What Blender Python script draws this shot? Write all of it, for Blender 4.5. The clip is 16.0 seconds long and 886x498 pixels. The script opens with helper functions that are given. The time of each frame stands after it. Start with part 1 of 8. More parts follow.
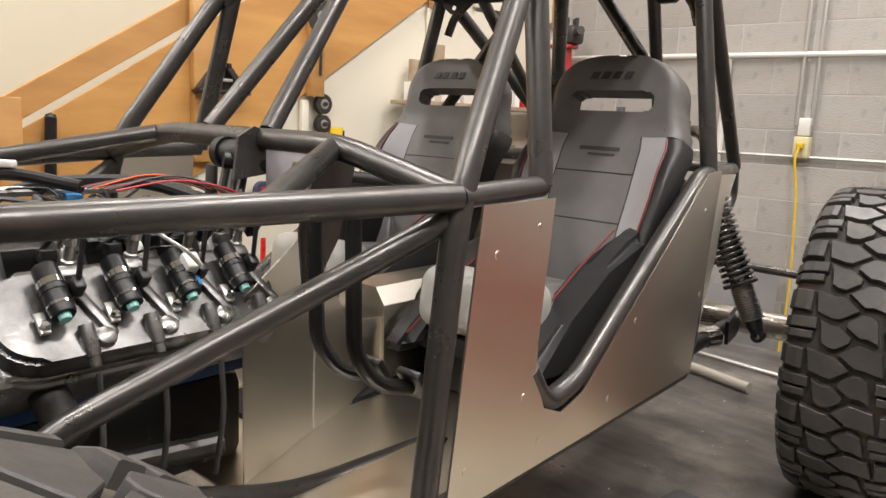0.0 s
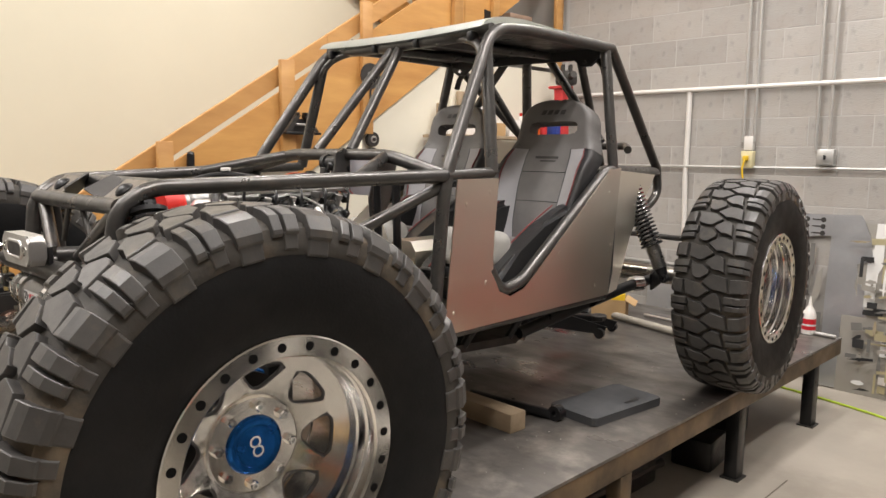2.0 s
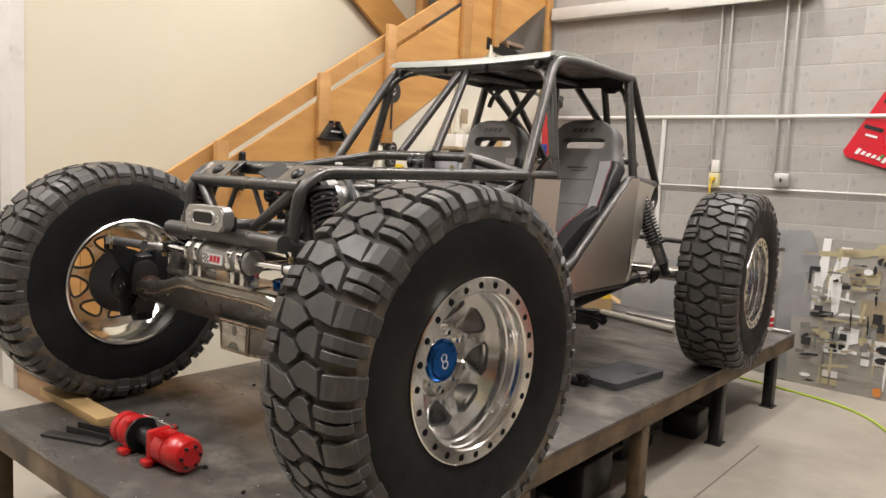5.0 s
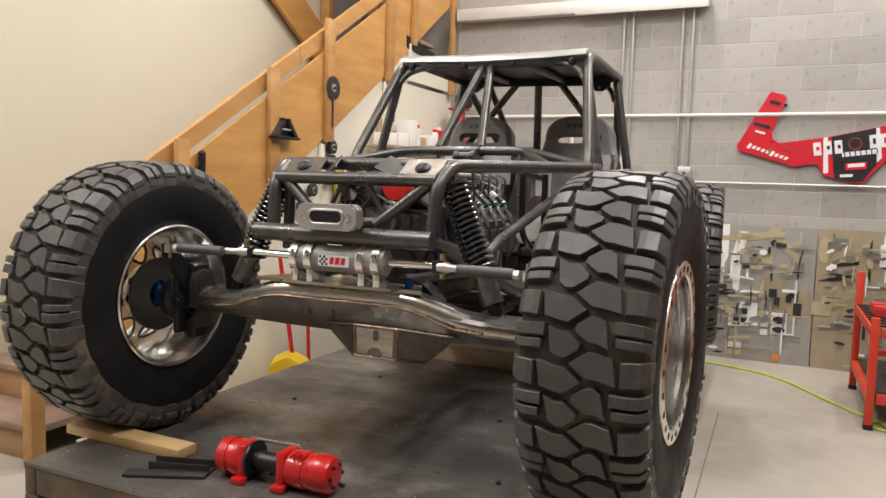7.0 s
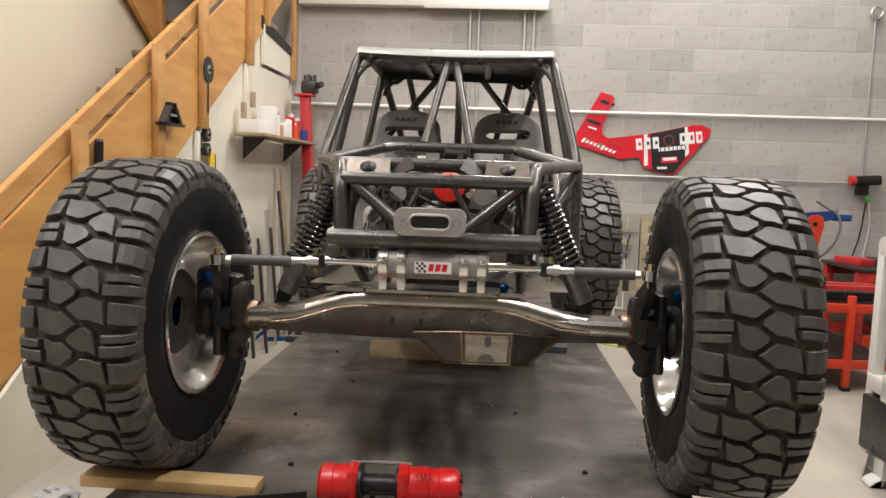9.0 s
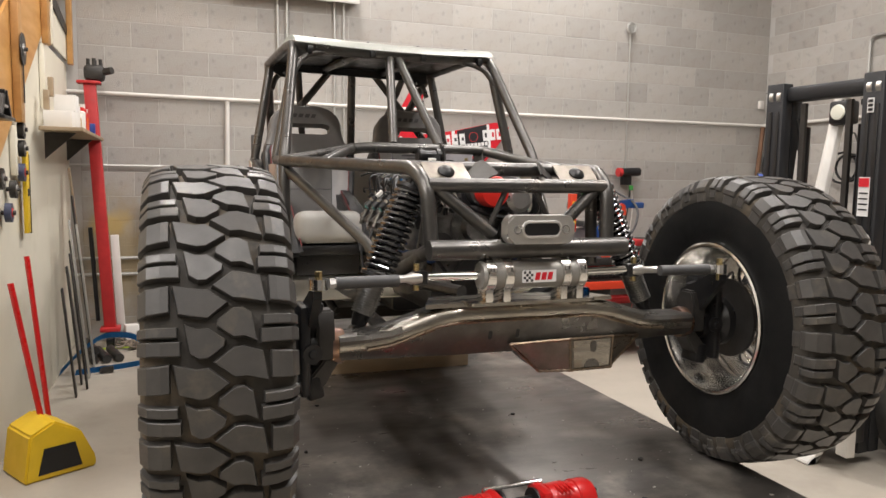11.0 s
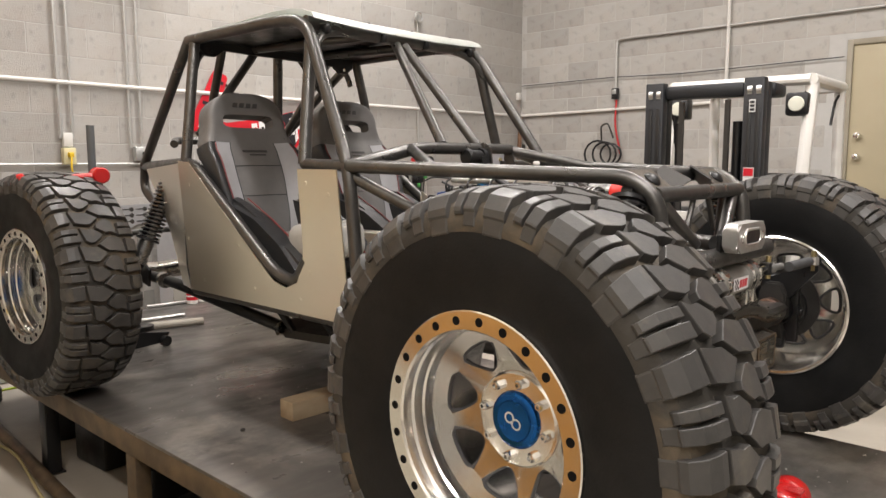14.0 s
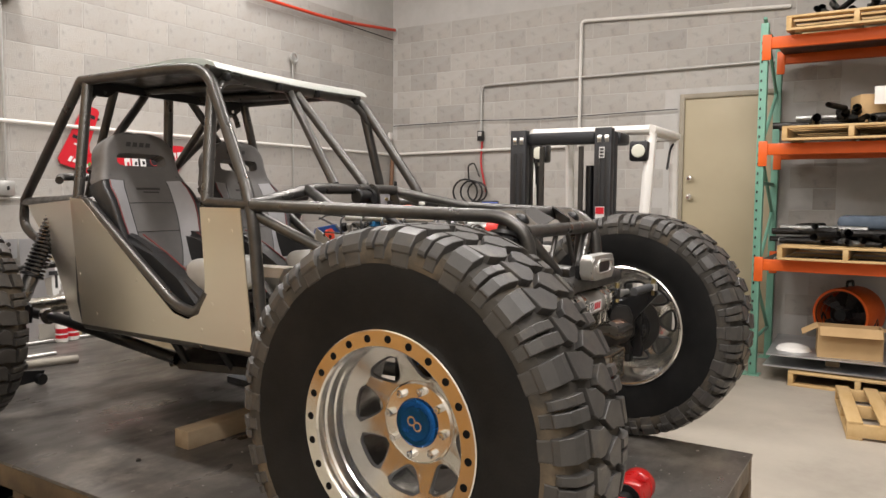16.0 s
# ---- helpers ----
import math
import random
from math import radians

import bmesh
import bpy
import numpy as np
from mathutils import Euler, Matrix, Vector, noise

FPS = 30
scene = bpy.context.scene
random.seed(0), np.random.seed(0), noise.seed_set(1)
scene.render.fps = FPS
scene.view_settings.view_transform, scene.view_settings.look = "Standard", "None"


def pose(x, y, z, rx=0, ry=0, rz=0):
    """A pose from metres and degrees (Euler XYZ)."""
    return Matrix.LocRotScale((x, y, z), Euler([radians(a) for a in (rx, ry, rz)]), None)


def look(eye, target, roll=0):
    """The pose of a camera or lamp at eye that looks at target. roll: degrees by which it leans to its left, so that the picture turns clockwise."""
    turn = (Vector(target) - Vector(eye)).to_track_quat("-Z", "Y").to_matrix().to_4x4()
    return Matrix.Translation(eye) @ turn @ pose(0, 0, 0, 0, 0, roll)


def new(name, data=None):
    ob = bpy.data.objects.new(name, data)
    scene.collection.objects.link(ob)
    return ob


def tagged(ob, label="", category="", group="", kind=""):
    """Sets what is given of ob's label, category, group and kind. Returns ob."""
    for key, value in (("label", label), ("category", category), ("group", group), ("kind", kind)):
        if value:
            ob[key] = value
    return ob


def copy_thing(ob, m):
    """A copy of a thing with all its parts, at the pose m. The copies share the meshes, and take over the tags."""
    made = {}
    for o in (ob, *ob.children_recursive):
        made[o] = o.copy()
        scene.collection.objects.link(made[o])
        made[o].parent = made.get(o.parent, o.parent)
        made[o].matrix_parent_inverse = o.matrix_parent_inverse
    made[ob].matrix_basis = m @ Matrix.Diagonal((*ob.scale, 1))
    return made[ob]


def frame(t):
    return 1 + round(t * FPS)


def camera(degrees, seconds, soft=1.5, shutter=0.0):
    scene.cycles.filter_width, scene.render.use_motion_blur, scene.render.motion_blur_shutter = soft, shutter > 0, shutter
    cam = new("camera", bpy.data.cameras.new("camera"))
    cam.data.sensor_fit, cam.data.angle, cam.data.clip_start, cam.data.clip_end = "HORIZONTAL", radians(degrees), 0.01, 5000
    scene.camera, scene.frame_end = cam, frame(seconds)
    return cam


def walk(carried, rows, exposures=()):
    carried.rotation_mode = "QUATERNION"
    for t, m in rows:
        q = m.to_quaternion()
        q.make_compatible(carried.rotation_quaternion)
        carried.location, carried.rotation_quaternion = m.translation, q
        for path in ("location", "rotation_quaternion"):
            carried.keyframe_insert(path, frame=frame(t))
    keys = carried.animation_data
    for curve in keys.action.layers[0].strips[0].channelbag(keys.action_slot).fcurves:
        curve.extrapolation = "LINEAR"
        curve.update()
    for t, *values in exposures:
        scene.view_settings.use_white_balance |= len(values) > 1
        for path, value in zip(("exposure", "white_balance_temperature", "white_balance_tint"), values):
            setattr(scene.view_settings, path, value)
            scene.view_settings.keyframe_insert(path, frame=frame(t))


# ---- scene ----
cam = camera(62.0, 16.0)
PATH = [
    (0, (1.267, 0.082, 1.139), (-0.03, 1.564, 0.792), 2.7),
    (0.5, (1.509, -0.179, 1.136), (0.225, 1.326, 0.843), 1.1),
    (1, (1.829, -0.386, 1.106), (0.493, 1.081, 0.85), 0.8),
    (1.5, (2.031, -0.578, 1.101), (0.661, 0.859, 0.857), 0.5),
    (2, (2.205, -0.745, 1.092), (0.808, 0.664, 0.836), 0.6),
    (2.5, (2.384, -0.781, 1.076), (0.958, 0.602, 0.841), 0.8),
    (3, (2.498, -0.83, 1.07), (1.064, 0.545, 0.834), 1.6),
    (3.5, (2.527, -0.94, 1.038), (1.097, 0.439, 0.809), 2.2),
    (4, (2.489, -1.108, 1.012), (1.088, 0.302, 0.791), 2.4),
    (4.2, (2.445, -1.21, 1.015), (1.063, 0.22, 0.8), 2.5),
    (6.3, (1.643, -1.939, 0.978), (0.642, -0.217, 0.806), 2.0),
    (6.5, (1.559, -2.0, 0.949), (0.6, -0.253, 0.786), 1.6),
    (7, (1.269, -2.085, 0.938), (0.448, -0.27, 0.763), 1.7),
    (7.5, (1.016, -2.179, 0.958), (0.347, -0.303, 0.775), 1.8),
    (8, (0.73, -2.316, 0.976), (0.251, -0.383, 0.79), 1.9),
    (8.5, (0.474, -2.367, 0.96), (0.174, -0.399, 0.768), 2.0),
    (9, (0.171, -2.333, 0.967), (0.049, -0.347, 0.768), 1.9),
    (9.2, (0.026, -2.321, 0.965), (-0.007, -0.332, 0.764), 1.8),
    (11.3, (-1.179, -1.956, 0.981), (-0.365, -0.14, 0.784), 0.8),
    (11.5, (-1.296, -1.905, 0.997), (-0.407, -0.124, 0.8), 0.7),
    (12, (-1.533, -1.751, 0.995), (-0.483, -0.061, 0.79), 0.5),
    (12.5, (-1.714, -1.527, 1.0), (-0.513, 0.057, 0.783), 0.3),
    (13, (-1.909, -1.326, 1.01), (-0.572, 0.143, 0.778), 0.1),
    (13.5, (-2.069, -1.136, 1.036), (-0.661, 0.264, 0.796), 0.0),
    (14, (-2.125, -0.916, 1.038), (-0.662, 0.427, 0.802), -0.0),
    (14.5, (-2.166, -0.773, 1.047), (-0.658, 0.521, 0.823), -0.3),
    (15, (-2.238, -0.783, 1.048), (-0.67, 0.44, 0.837), -0.1),
    (15.5, (-2.355, -0.893, 1.055), (-0.731, 0.259, 0.87), 0.1),
    (16, (-2.402, -1.021, 1.057), (-0.713, 0.041, 0.916), 0.5),
]
walk(cam, [(t, look(eye, target, roll)) for t, eye, target, roll in PATH], [(0, 0.07), (3, 0.04), (4.2, 0.0), (6.3, -0.11), (9.2, -0.08), (11.3, -0.02), (12.5, 0.0), (15, 0.06), (16, -0.07)])


# ---- world and lights ----
world = bpy.data.worlds.new("world")
scene.world = world
world.use_nodes = True
world.node_tree.nodes["Background"].inputs[0].default_value = (0.55, 0.56, 0.6, 1)
world.node_tree.nodes["Background"].inputs[1].default_value = 0.02
FLOOR = -0.46
BACK = 4.67
RIGHT = 5.405
STAIR = -1.72
CREAM = -2.72
FRONT = -6.8
CEIL = 4.6

LEFT = -4.4
# Unseen fittings; the two at x -3.4 are added to light the left wall.
LAMPS = [(-3.4, -1.2), (-3.4, -3.0), (-1.2, 1.6), (1.5, 1.6), (-1.2, -1.6), (1.5, -1.6), (0.2, 3.9), (2.7, 3.6), (2.3, -0.1)]
LAMP_POWER = 76


# ---- mesh helpers ----
def part(name, bm, material, parent=None, label="", smooth=30):
    """Links a bmesh as one mesh object, under a thing or a part where parent is given."""
    bmesh.ops.recalc_face_normals(bm, faces=bm.faces)
    me = bpy.data.meshes.new(name)
    bm.to_mesh(me)
    bm.free()
    if material:
        me.materials.append(material)
    if smooth:
        me.shade_smooth()
        me.set_sharp_from_angle(angle=radians(smooth))
    ob = new(name, me)
    if parent:
        ob.parent = parent
    if label:
        ob["label"] = label
    return ob


def thing(name, label, category, at=None, group="", kind=""):
    ob = tagged(new(name), label, category, group, kind)
    if at is not None:
        ob.matrix_basis = at
    return ob


def add_box(bm, c, s, rot=None, bevel=0.0, seg=2):
    m = Matrix.Translation(c) @ (rot.to_4x4() if rot else Matrix.Identity(4)) @ Matrix.Diagonal((*s, 1))
    vs = bmesh.ops.create_cube(bm, size=1, matrix=m)["verts"]
    if bevel:
        es = list({e for v in vs for e in v.link_edges})
        bmesh.ops.bevel(bm, geom=es, offset=bevel, segments=seg, affect="EDGES", profile=0.5)
    return bm


def box(c, s, rot=None, bevel=0.0, seg=2):
    return add_box(bmesh.new(), c, s, rot, bevel, seg)


def span(x0, x1, y0, y1, z0, z1, bevel=0.0):
    return box(((x0 + x1) / 2, (y0 + y1) / 2, (z0 + z1) / 2), (x1 - x0, y1 - y0, z1 - z0), None, bevel)


def fillet(points, bend):
    """Rounds the inner corners of a line of points."""
    pts = [Vector(p) for p in points]
    if not bend:
        return pts
    out = [pts[0]]
    for a, b, c in zip(pts, pts[1:], pts[2:]):
        d0, d1 = (a - b), (c - b)
        r = min(bend, d0.length * 0.45, d1.length * 0.45)
        p0, p1 = b + d0.normalized() * r, b + d1.normalized() * r
        for i in range(7):
            t = i / 6
            out.append(p0 * (1 - t) ** 2 + b * 2 * t * (1 - t) + p1 * t * t)
    out.append(pts[-1])
    return out


def add_tube(bm, points, r, seg=12, bend=0.0, cap=True, closed=False):
    pts = fillet(points, bend) if not closed else [Vector(p) for p in points]
    n = len(pts)
    rings = []
    up = None
    for i, p in enumerate(pts):
        if closed:
            d = (pts[(i + 1) % n] - pts[i - 1]).normalized()
        else:
            d = (pts[min(i + 1, n - 1)] - pts[max(i - 1, 0)]).normalized()
        if up is None:
            up = Vector((0, 0, 1)) if abs(d.z) < 0.9 else Vector((1, 0, 0))
        side = d.cross(up).normalized()
        up = side.cross(d).normalized()
        rr = r[i] if isinstance(r, (list, tuple)) else r
        rings.append([bm.verts.new(p + (side * math.cos(2 * math.pi * k / seg) + up * math.sin(2 * math.pi * k / seg)) * rr) for k in range(seg)])
    pairs = list(zip(rings, rings[1:])) + ([(rings[-1], rings[0])] if closed else [])
    for a, b in pairs:
        for k in range(seg):
            bm.faces.new((a[k], a[(k + 1) % seg], b[(k + 1) % seg], b[k]))
    if cap and not closed:
        bm.faces.new(rings[0][::-1])
        bm.faces.new(rings[-1])
    return bm


def tube(points, r, seg=12, bend=0.0):
    return add_tube(bmesh.new(), points, r, seg, bend)


def add_lathe(bm, profile, seg=48, m=None, closed=False, start=0.0, sweep=2 * math.pi):
    """Turns a line of (along, radius) about the x axis."""
    m = m or Matrix.Identity(4)
    full = sweep > 6.28
    n = seg if full else seg + 1
    rows = []
    for a, r in profile:
        if r < 1e-6:
            v = bm.verts.new(m @ Vector((a, 0, 0)))
            rows.append([v] * n)
        else:
            rows.append([bm.verts.new(m @ Vector((a, r * math.cos(start + sweep * k / seg), r * math.sin(start + sweep * k / seg)))) for k in range(n)])
    pairs = list(zip(rows, rows[1:])) + ([(rows[-1], rows[0])] if closed else [])
    for a, b in pairs:
        for k in range(seg):
            j = (k + 1) % n
            f = []
            for v in (a[k], a[j], b[j], b[k]):
                if v not in f:
                    f.append(v)
            if len(f) > 2:
                bm.faces.new(f)
    return bm


def lathe(profile, seg=48, m=None, closed=False):
    return add_lathe(bmesh.new(), profile, seg, m, closed)


def aim(a, b):
    """A frame at a whose x axis points to b."""
    d = Vector(b) - Vector(a)
    return Matrix.Translation(a) @ d.to_track_quat("X", "Z").to_matrix().to_4x4()


def add_rod(bm, a, b, r, seg=12):
    return add_lathe(bm, [(0, 0), (0, r), ((Vector(b) - Vector(a)).length, r), ((Vector(b) - Vector(a)).length, 0)], seg, aim(a, b))


def rod(a, b, r, seg=12):
    return add_rod(bmesh.new(), a, b, r, seg)


def add_plate(bm, outline, thick, m=None):
    """A flat plate: outline in (u, v), thickness along the third axis, centred."""
    m = m or Matrix.Identity(4)
    lo = [bm.verts.new(m @ Vector((u, v, -thick / 2))) for u, v in outline]
    hi = [bm.verts.new(m @ Vector((u, v, thick / 2))) for u, v in outline]
    bm.faces.new(lo[::-1])
    bm.faces.new(hi)
    n = len(outline)
    for i in range(n):
        bm.faces.new((lo[i], lo[(i + 1) % n], hi[(i + 1) % n], hi[i]))
    return bm


def plate(outline, thick, m=None, bevel=0.0):
    bm = add_plate(bmesh.new(), outline, thick, m)
    if bevel:
        bmesh.ops.bevel(bm, geom=list(bm.edges), offset=bevel, segments=2, affect="EDGES")
    return bm


def rounded(w, h, r, n=5):
    out = []
    for cx, cy, a0 in ((w / 2 - r, h / 2 - r, 0), (-w / 2 + r, h / 2 - r, 90), (-w / 2 + r, -h / 2 + r, 180), (w / 2 - r, -h / 2 + r, 270)):
        for i in range(n + 1):
            a = radians(a0 + 90 * i / n)
            out.append((cx + r * math.cos(a), cy + r * math.sin(a)))
    return out


YZ = Matrix(((0, 0, 1, 0), (1, 0, 0, 0), (0, 1, 0, 0), (0, 0, 0, 1)))   # u -> y, v -> z, thickness -> x
XZ = Matrix(((1, 0, 0, 0), (0, 0, -1, 0), (0, 1, 0, 0), (0, 0, 0, 1)))  # u -> x, v -> z, thickness -> -y


def mirror_x(points):
    return [(-p[0], p[1], p[2]) for p in points]


def text_mesh(name, words, size, m, material, parent=None, depth=0.0008, shear=0.0, align="CENTER"):
    cu = bpy.data.curves.new(name, "FONT")
    cu.body, cu.size, cu.extrude, cu.shear = words, size, depth, shear
    cu.align_x, cu.align_y = align, "CENTER"
    cu.resolution_u = 3
    tmp = bpy.data.objects.new(name, cu)
    me = bpy.data.meshes.new_from_object(tmp)
    bpy.data.objects.remove(tmp)
    bpy.data.curves.remove(cu)
    me.transform(m)
    me.materials.clear()
    me.materials.append(material)
    ob = new(name, me)
    if parent:
        ob.parent = parent
    return ob


# ---- materials ----
def mat(name, color, rough=0.5, metal=0.0, vary=0.12, scale=8.0, bump=0.0, bump_scale=60.0, color2=None, stretch=(1, 1, 1), rough_vary=0.12,
        spec=0.5, coat=0.0, rand=0.0, stain=None, stain_scale=2.5, stain_edge=(0.5, 0.75), island=False):
    """A procedural surface: base colour varied by broad and fine noise, wear stains, roughness noise and fine relief."""
    m = bpy.data.materials.new(name)
    m.use_nodes = True
    nt = m.node_tree
    N, L = nt.nodes, nt.links
    b = N["Principled BSDF"]
    b.inputs["Metallic"].default_value = metal
    b.inputs["Specular IOR Level"].default_value = spec
    b.inputs["Coat Weight"].default_value = coat
    b.inputs["Coat Roughness"].default_value = 0.12
    tc = N.new("ShaderNodeTexCoord")
    mp = N.new("ShaderNodeMapping")
    mp.inputs["Scale"].default_value = stretch
    L.new(tc.outputs["Object"], mp.inputs["Vector"])
    n1 = N.new("ShaderNodeTexNoise")
    n1.inputs["Scale"].default_value, n1.inputs["Detail"].default_value, n1.inputs["Roughness"].default_value = scale, 6, 0.6
    L.new(mp.outputs[0], n1.inputs["Vector"])
    ramp = N.new("ShaderNodeMapRange")
    ramp.inputs["From Min"].default_value, ramp.inputs["From Max"].default_value = 0.3, 0.7
    L.new(n1.outputs["Fac"], ramp.inputs["Value"])
    mix = N.new("ShaderNodeMix")
    mix.data_type = "RGBA"
    c1 = color
    c2 = color2 or tuple(c * (1 - vary) for c in color)
    mix.inputs[6].default_value, mix.inputs[7].default_value = (*c1, 1), (*c2, 1)
    L.new(ramp.outputs[0], mix.inputs[0])
    out = mix.outputs[2]
    if stain:
        n3 = N.new("ShaderNodeTexNoise")
        n3.inputs["Scale"].default_value, n3.inputs["Detail"].default_value, n3.inputs["Roughness"].default_value = stain_scale, 8, 0.65
        L.new(tc.outputs["Object"], n3.inputs["Vector"])
        r3 = N.new("ShaderNodeMapRange")
        r3.inputs["From Min"].default_value, r3.inputs["From Max"].default_value = stain_edge
        L.new(n3.outputs["Fac"], r3.inputs["Value"])
        m3 = N.new("ShaderNodeMix")
        m3.data_type = "RGBA"
        m3.inputs[7].default_value = (*stain, 1)
        L.new(out, m3.inputs[6])
        L.new(r3.outputs[0], m3.inputs[0])
        out = m3.outputs[2]
    if rand:
        src = N.new("ShaderNodeNewGeometry").outputs["Random Per Island"] if island else N.new("ShaderNodeObjectInfo").outputs["Random"]
        rr = N.new("ShaderNodeMapRange")
        rr.inputs["To Min"].default_value, rr.inputs["To Max"].default_value = 1 - rand, 1 + rand
        L.new(src, rr.inputs["Value"])
        hs = N.new("ShaderNodeHueSaturation")
        L.new(out, hs.inputs["Color"])
        L.new(rr.outputs[0], hs.inputs["Value"])
        out = hs.outputs["Color"]
    L.new(out, b.inputs["Base Color"])
    n2 = N.new("ShaderNodeTexNoise")
    n2.inputs["Scale"].default_value, n2.inputs["Detail"].default_value = bump_scale, 4
    L.new(mp.outputs[0], n2.inputs["Vector"])
    r2 = N.new("ShaderNodeMapRange")
    r2.inputs["From Min"].default_value, r2.inputs["From Max"].default_value = 0.25, 0.75
    r2.inputs["To Min"].default_value, r2.inputs["To Max"].default_value = max(rough - rough_vary, 0.03), min(rough + rough_vary, 1)
    L.new(n1.outputs["Fac"], r2.inputs["Value"])
    L.new(r2.outputs[0], b.inputs["Roughness"])
    if bump:
        bp = N.new("ShaderNodeBump")
        bp.inputs["Strength"].default_value, bp.inputs["Distance"].default_value = bump, 0.004
        L.new(n2.outputs["Fac"], bp.inputs["Height"])
        L.new(bp.outputs[0], b.inputs["Normal"])
    return m


def glow(name, color, strength):
    m = bpy.data.materials.new(name)
    m.use_nodes = True
    b = m.node_tree.nodes["Principled BSDF"]
    b.inputs["Base Color"].default_value = (*color, 1)
    b.inputs["Emission Color"].default_value = (*color, 1)
    b.inputs["Emission Strength"].default_value = strength
    return m


BLOCK = mat("painted block", (0.41, 0.40, 0.38), 0.7, 0, 0.16, 5.0, 0.9, 110, rand=0.11, spec=0.35, color2=(0.39, 0.36, 0.325), stain=(0.31, 0.30, 0.28), stain_scale=16, stain_edge=(0.55, 0.72))
MORTAR = mat("painted mortar", (0.50, 0.49, 0.47), 0.85, 0, 0.10, 6.0, 0.4, 120, spec=0.25)

def overspray(m, centre, size, color):
    """A cloudy patch of sprayed paint round one place of the wall."""
    N, L = m.node_tree.nodes, m.node_tree.links
    b = N["Principled BSDF"]
    src = b.inputs["Base Color"].links[0].from_socket
    geo, sub, scl, ln = N.new("ShaderNodeNewGeometry"), N.new("ShaderNodeVectorMath"), N.new("ShaderNodeVectorMath"), N.new("ShaderNodeVectorMath")
    sub.operation, scl.operation, ln.operation = "SUBTRACT", "DIVIDE", "LENGTH"
    sub.inputs[1].default_value, scl.inputs[1].default_value = centre, size
    L.new(geo.outputs["Position"], sub.inputs[0])
    L.new(sub.outputs[0], scl.inputs[0])
    L.new(scl.outputs[0], ln.inputs[0])
    ns = N.new("ShaderNodeTexNoise")
    ns.inputs["Scale"].default_value, ns.inputs["Detail"].default_value = 7.0, 5
    L.new(geo.outputs["Position"], ns.inputs["Vector"])
    ad = N.new("ShaderNodeMath")
    ad.operation = "MULTIPLY_ADD"
    ad.inputs[1].default_value = 1.1
    L.new(ns.outputs["Fac"], ad.inputs[0])
    L.new(ln.outputs["Value"], ad.inputs[2])
    mr = N.new("ShaderNodeMapRange")
    mr.inputs["From Min"].default_value, mr.inputs["From Max"].default_value = 1.0, 1.75
    mr.inputs["To Min"].default_value, mr.inputs["To Max"].default_value = 0.8, 0.0
    L.new(ad.outputs[0], mr.inputs["Value"])
    mx = N.new("ShaderNodeMix")
    mx.data_type = "RGBA"
    mx.inputs[7].default_value = (*color, 1)
    L.new(src, mx.inputs[6])
    L.new(mr.outputs[0], mx.inputs[0])
    L.new(mx.outputs[2], b.inputs["Base Color"])


for wallmat in (BLOCK, MORTAR):
    overspray(wallmat, (-1.40, 4.67, 0.25), (0.34, 0.3, 0.55), (0.33, 0.25, 0.13))
    overspray(wallmat, (-1.43, 4.67, 0.53), (0.16, 0.3, 0.12), (0.50, 0.36, 0.13))
CONCRETE = mat("floor concrete", (0.42, 0.38, 0.32), 0.6, 0, 0.2, 1.2, 0.15, 40, stain=(0.25, 0.22, 0.18), stain_scale=1.1, stain_edge=(0.52, 0.8))
CREAMP = mat("cream wall paint", (0.67, 0.625, 0.49), 0.6, 0, 0.04, 1.2, 0.08, 150, spec=0.3)
DRYWALL = mat("off white painted plywood", (0.74, 0.70, 0.58), 0.55, 0, 0.06, 2.0, 0.1, 60, stain=(0.5, 0.45, 0.33), stain_scale=1.6, stain_edge=(0.58, 0.85))
PLY = mat("varnished plywood", (0.62, 0.34, 0.11), 0.40, 0, 0.3, 3.2, 0.12, 40, color2=(0.45, 0.215, 0.06), stretch=(1, 0.45, 2.6), stain=(0.20, 0.085, 0.03), stain_scale=11, stain_edge=(0.70, 0.76))
LUMBER = mat("varnished fir board", (0.56, 0.31, 0.11), 0.45, 0, 0.3, 9, 0.15, 60, color2=(0.42, 0.21, 0.065), stretch=(1, 0.25, 1))
PINE = mat("raw pine", (0.62, 0.44, 0.22), 0.65, 0, 0.2, 9, 0.2, 80, color2=(0.50, 0.32, 0.13), stretch=(0.2, 1, 1))
OLDWOOD = mat("worn timber", (0.42, 0.33, 0.22), 0.75, 0, 0.3, 8, 0.3, 70, color2=(0.25, 0.18, 0.11), stretch=(0.3, 1, 1))
TUBE = mat("bare steel tube", (0.125, 0.12, 0.115), 0.34, 0.75, 0.25, 14, 0.05, 200, color2=(0.085, 0.082, 0.078), stain=(0.20, 0.17, 0.14), stain_scale=9, stain_edge=(0.6, 0.85))
ALU = mat("brushed aluminium sheet", (0.87, 0.82, 0.72), 0.33, 1.0, 0.05, 5, 0.03, 300, stretch=(1, 0.25, 1), rough_vary=0.05, stain=(0.82, 0.76, 0.65), stain_scale=1.6, stain_edge=(0.35, 0.85))
RAWSTEEL = mat("welded raw steel", (0.62, 0.59, 0.53), 0.27, 1.0, 0.3, 7, 0.06, 150, stretch=(0.5, 2.5, 2.5), color2=(0.27, 0.25, 0.22), stain=(0.36, 0.28, 0.19), stain_scale=8, stain_edge=(0.55, 0.8))
MACHINED = mat("machined aluminium", (0.84, 0.83, 0.81), 0.17, 1.0, 0.08, 20, 0, rough_vary=0.08)
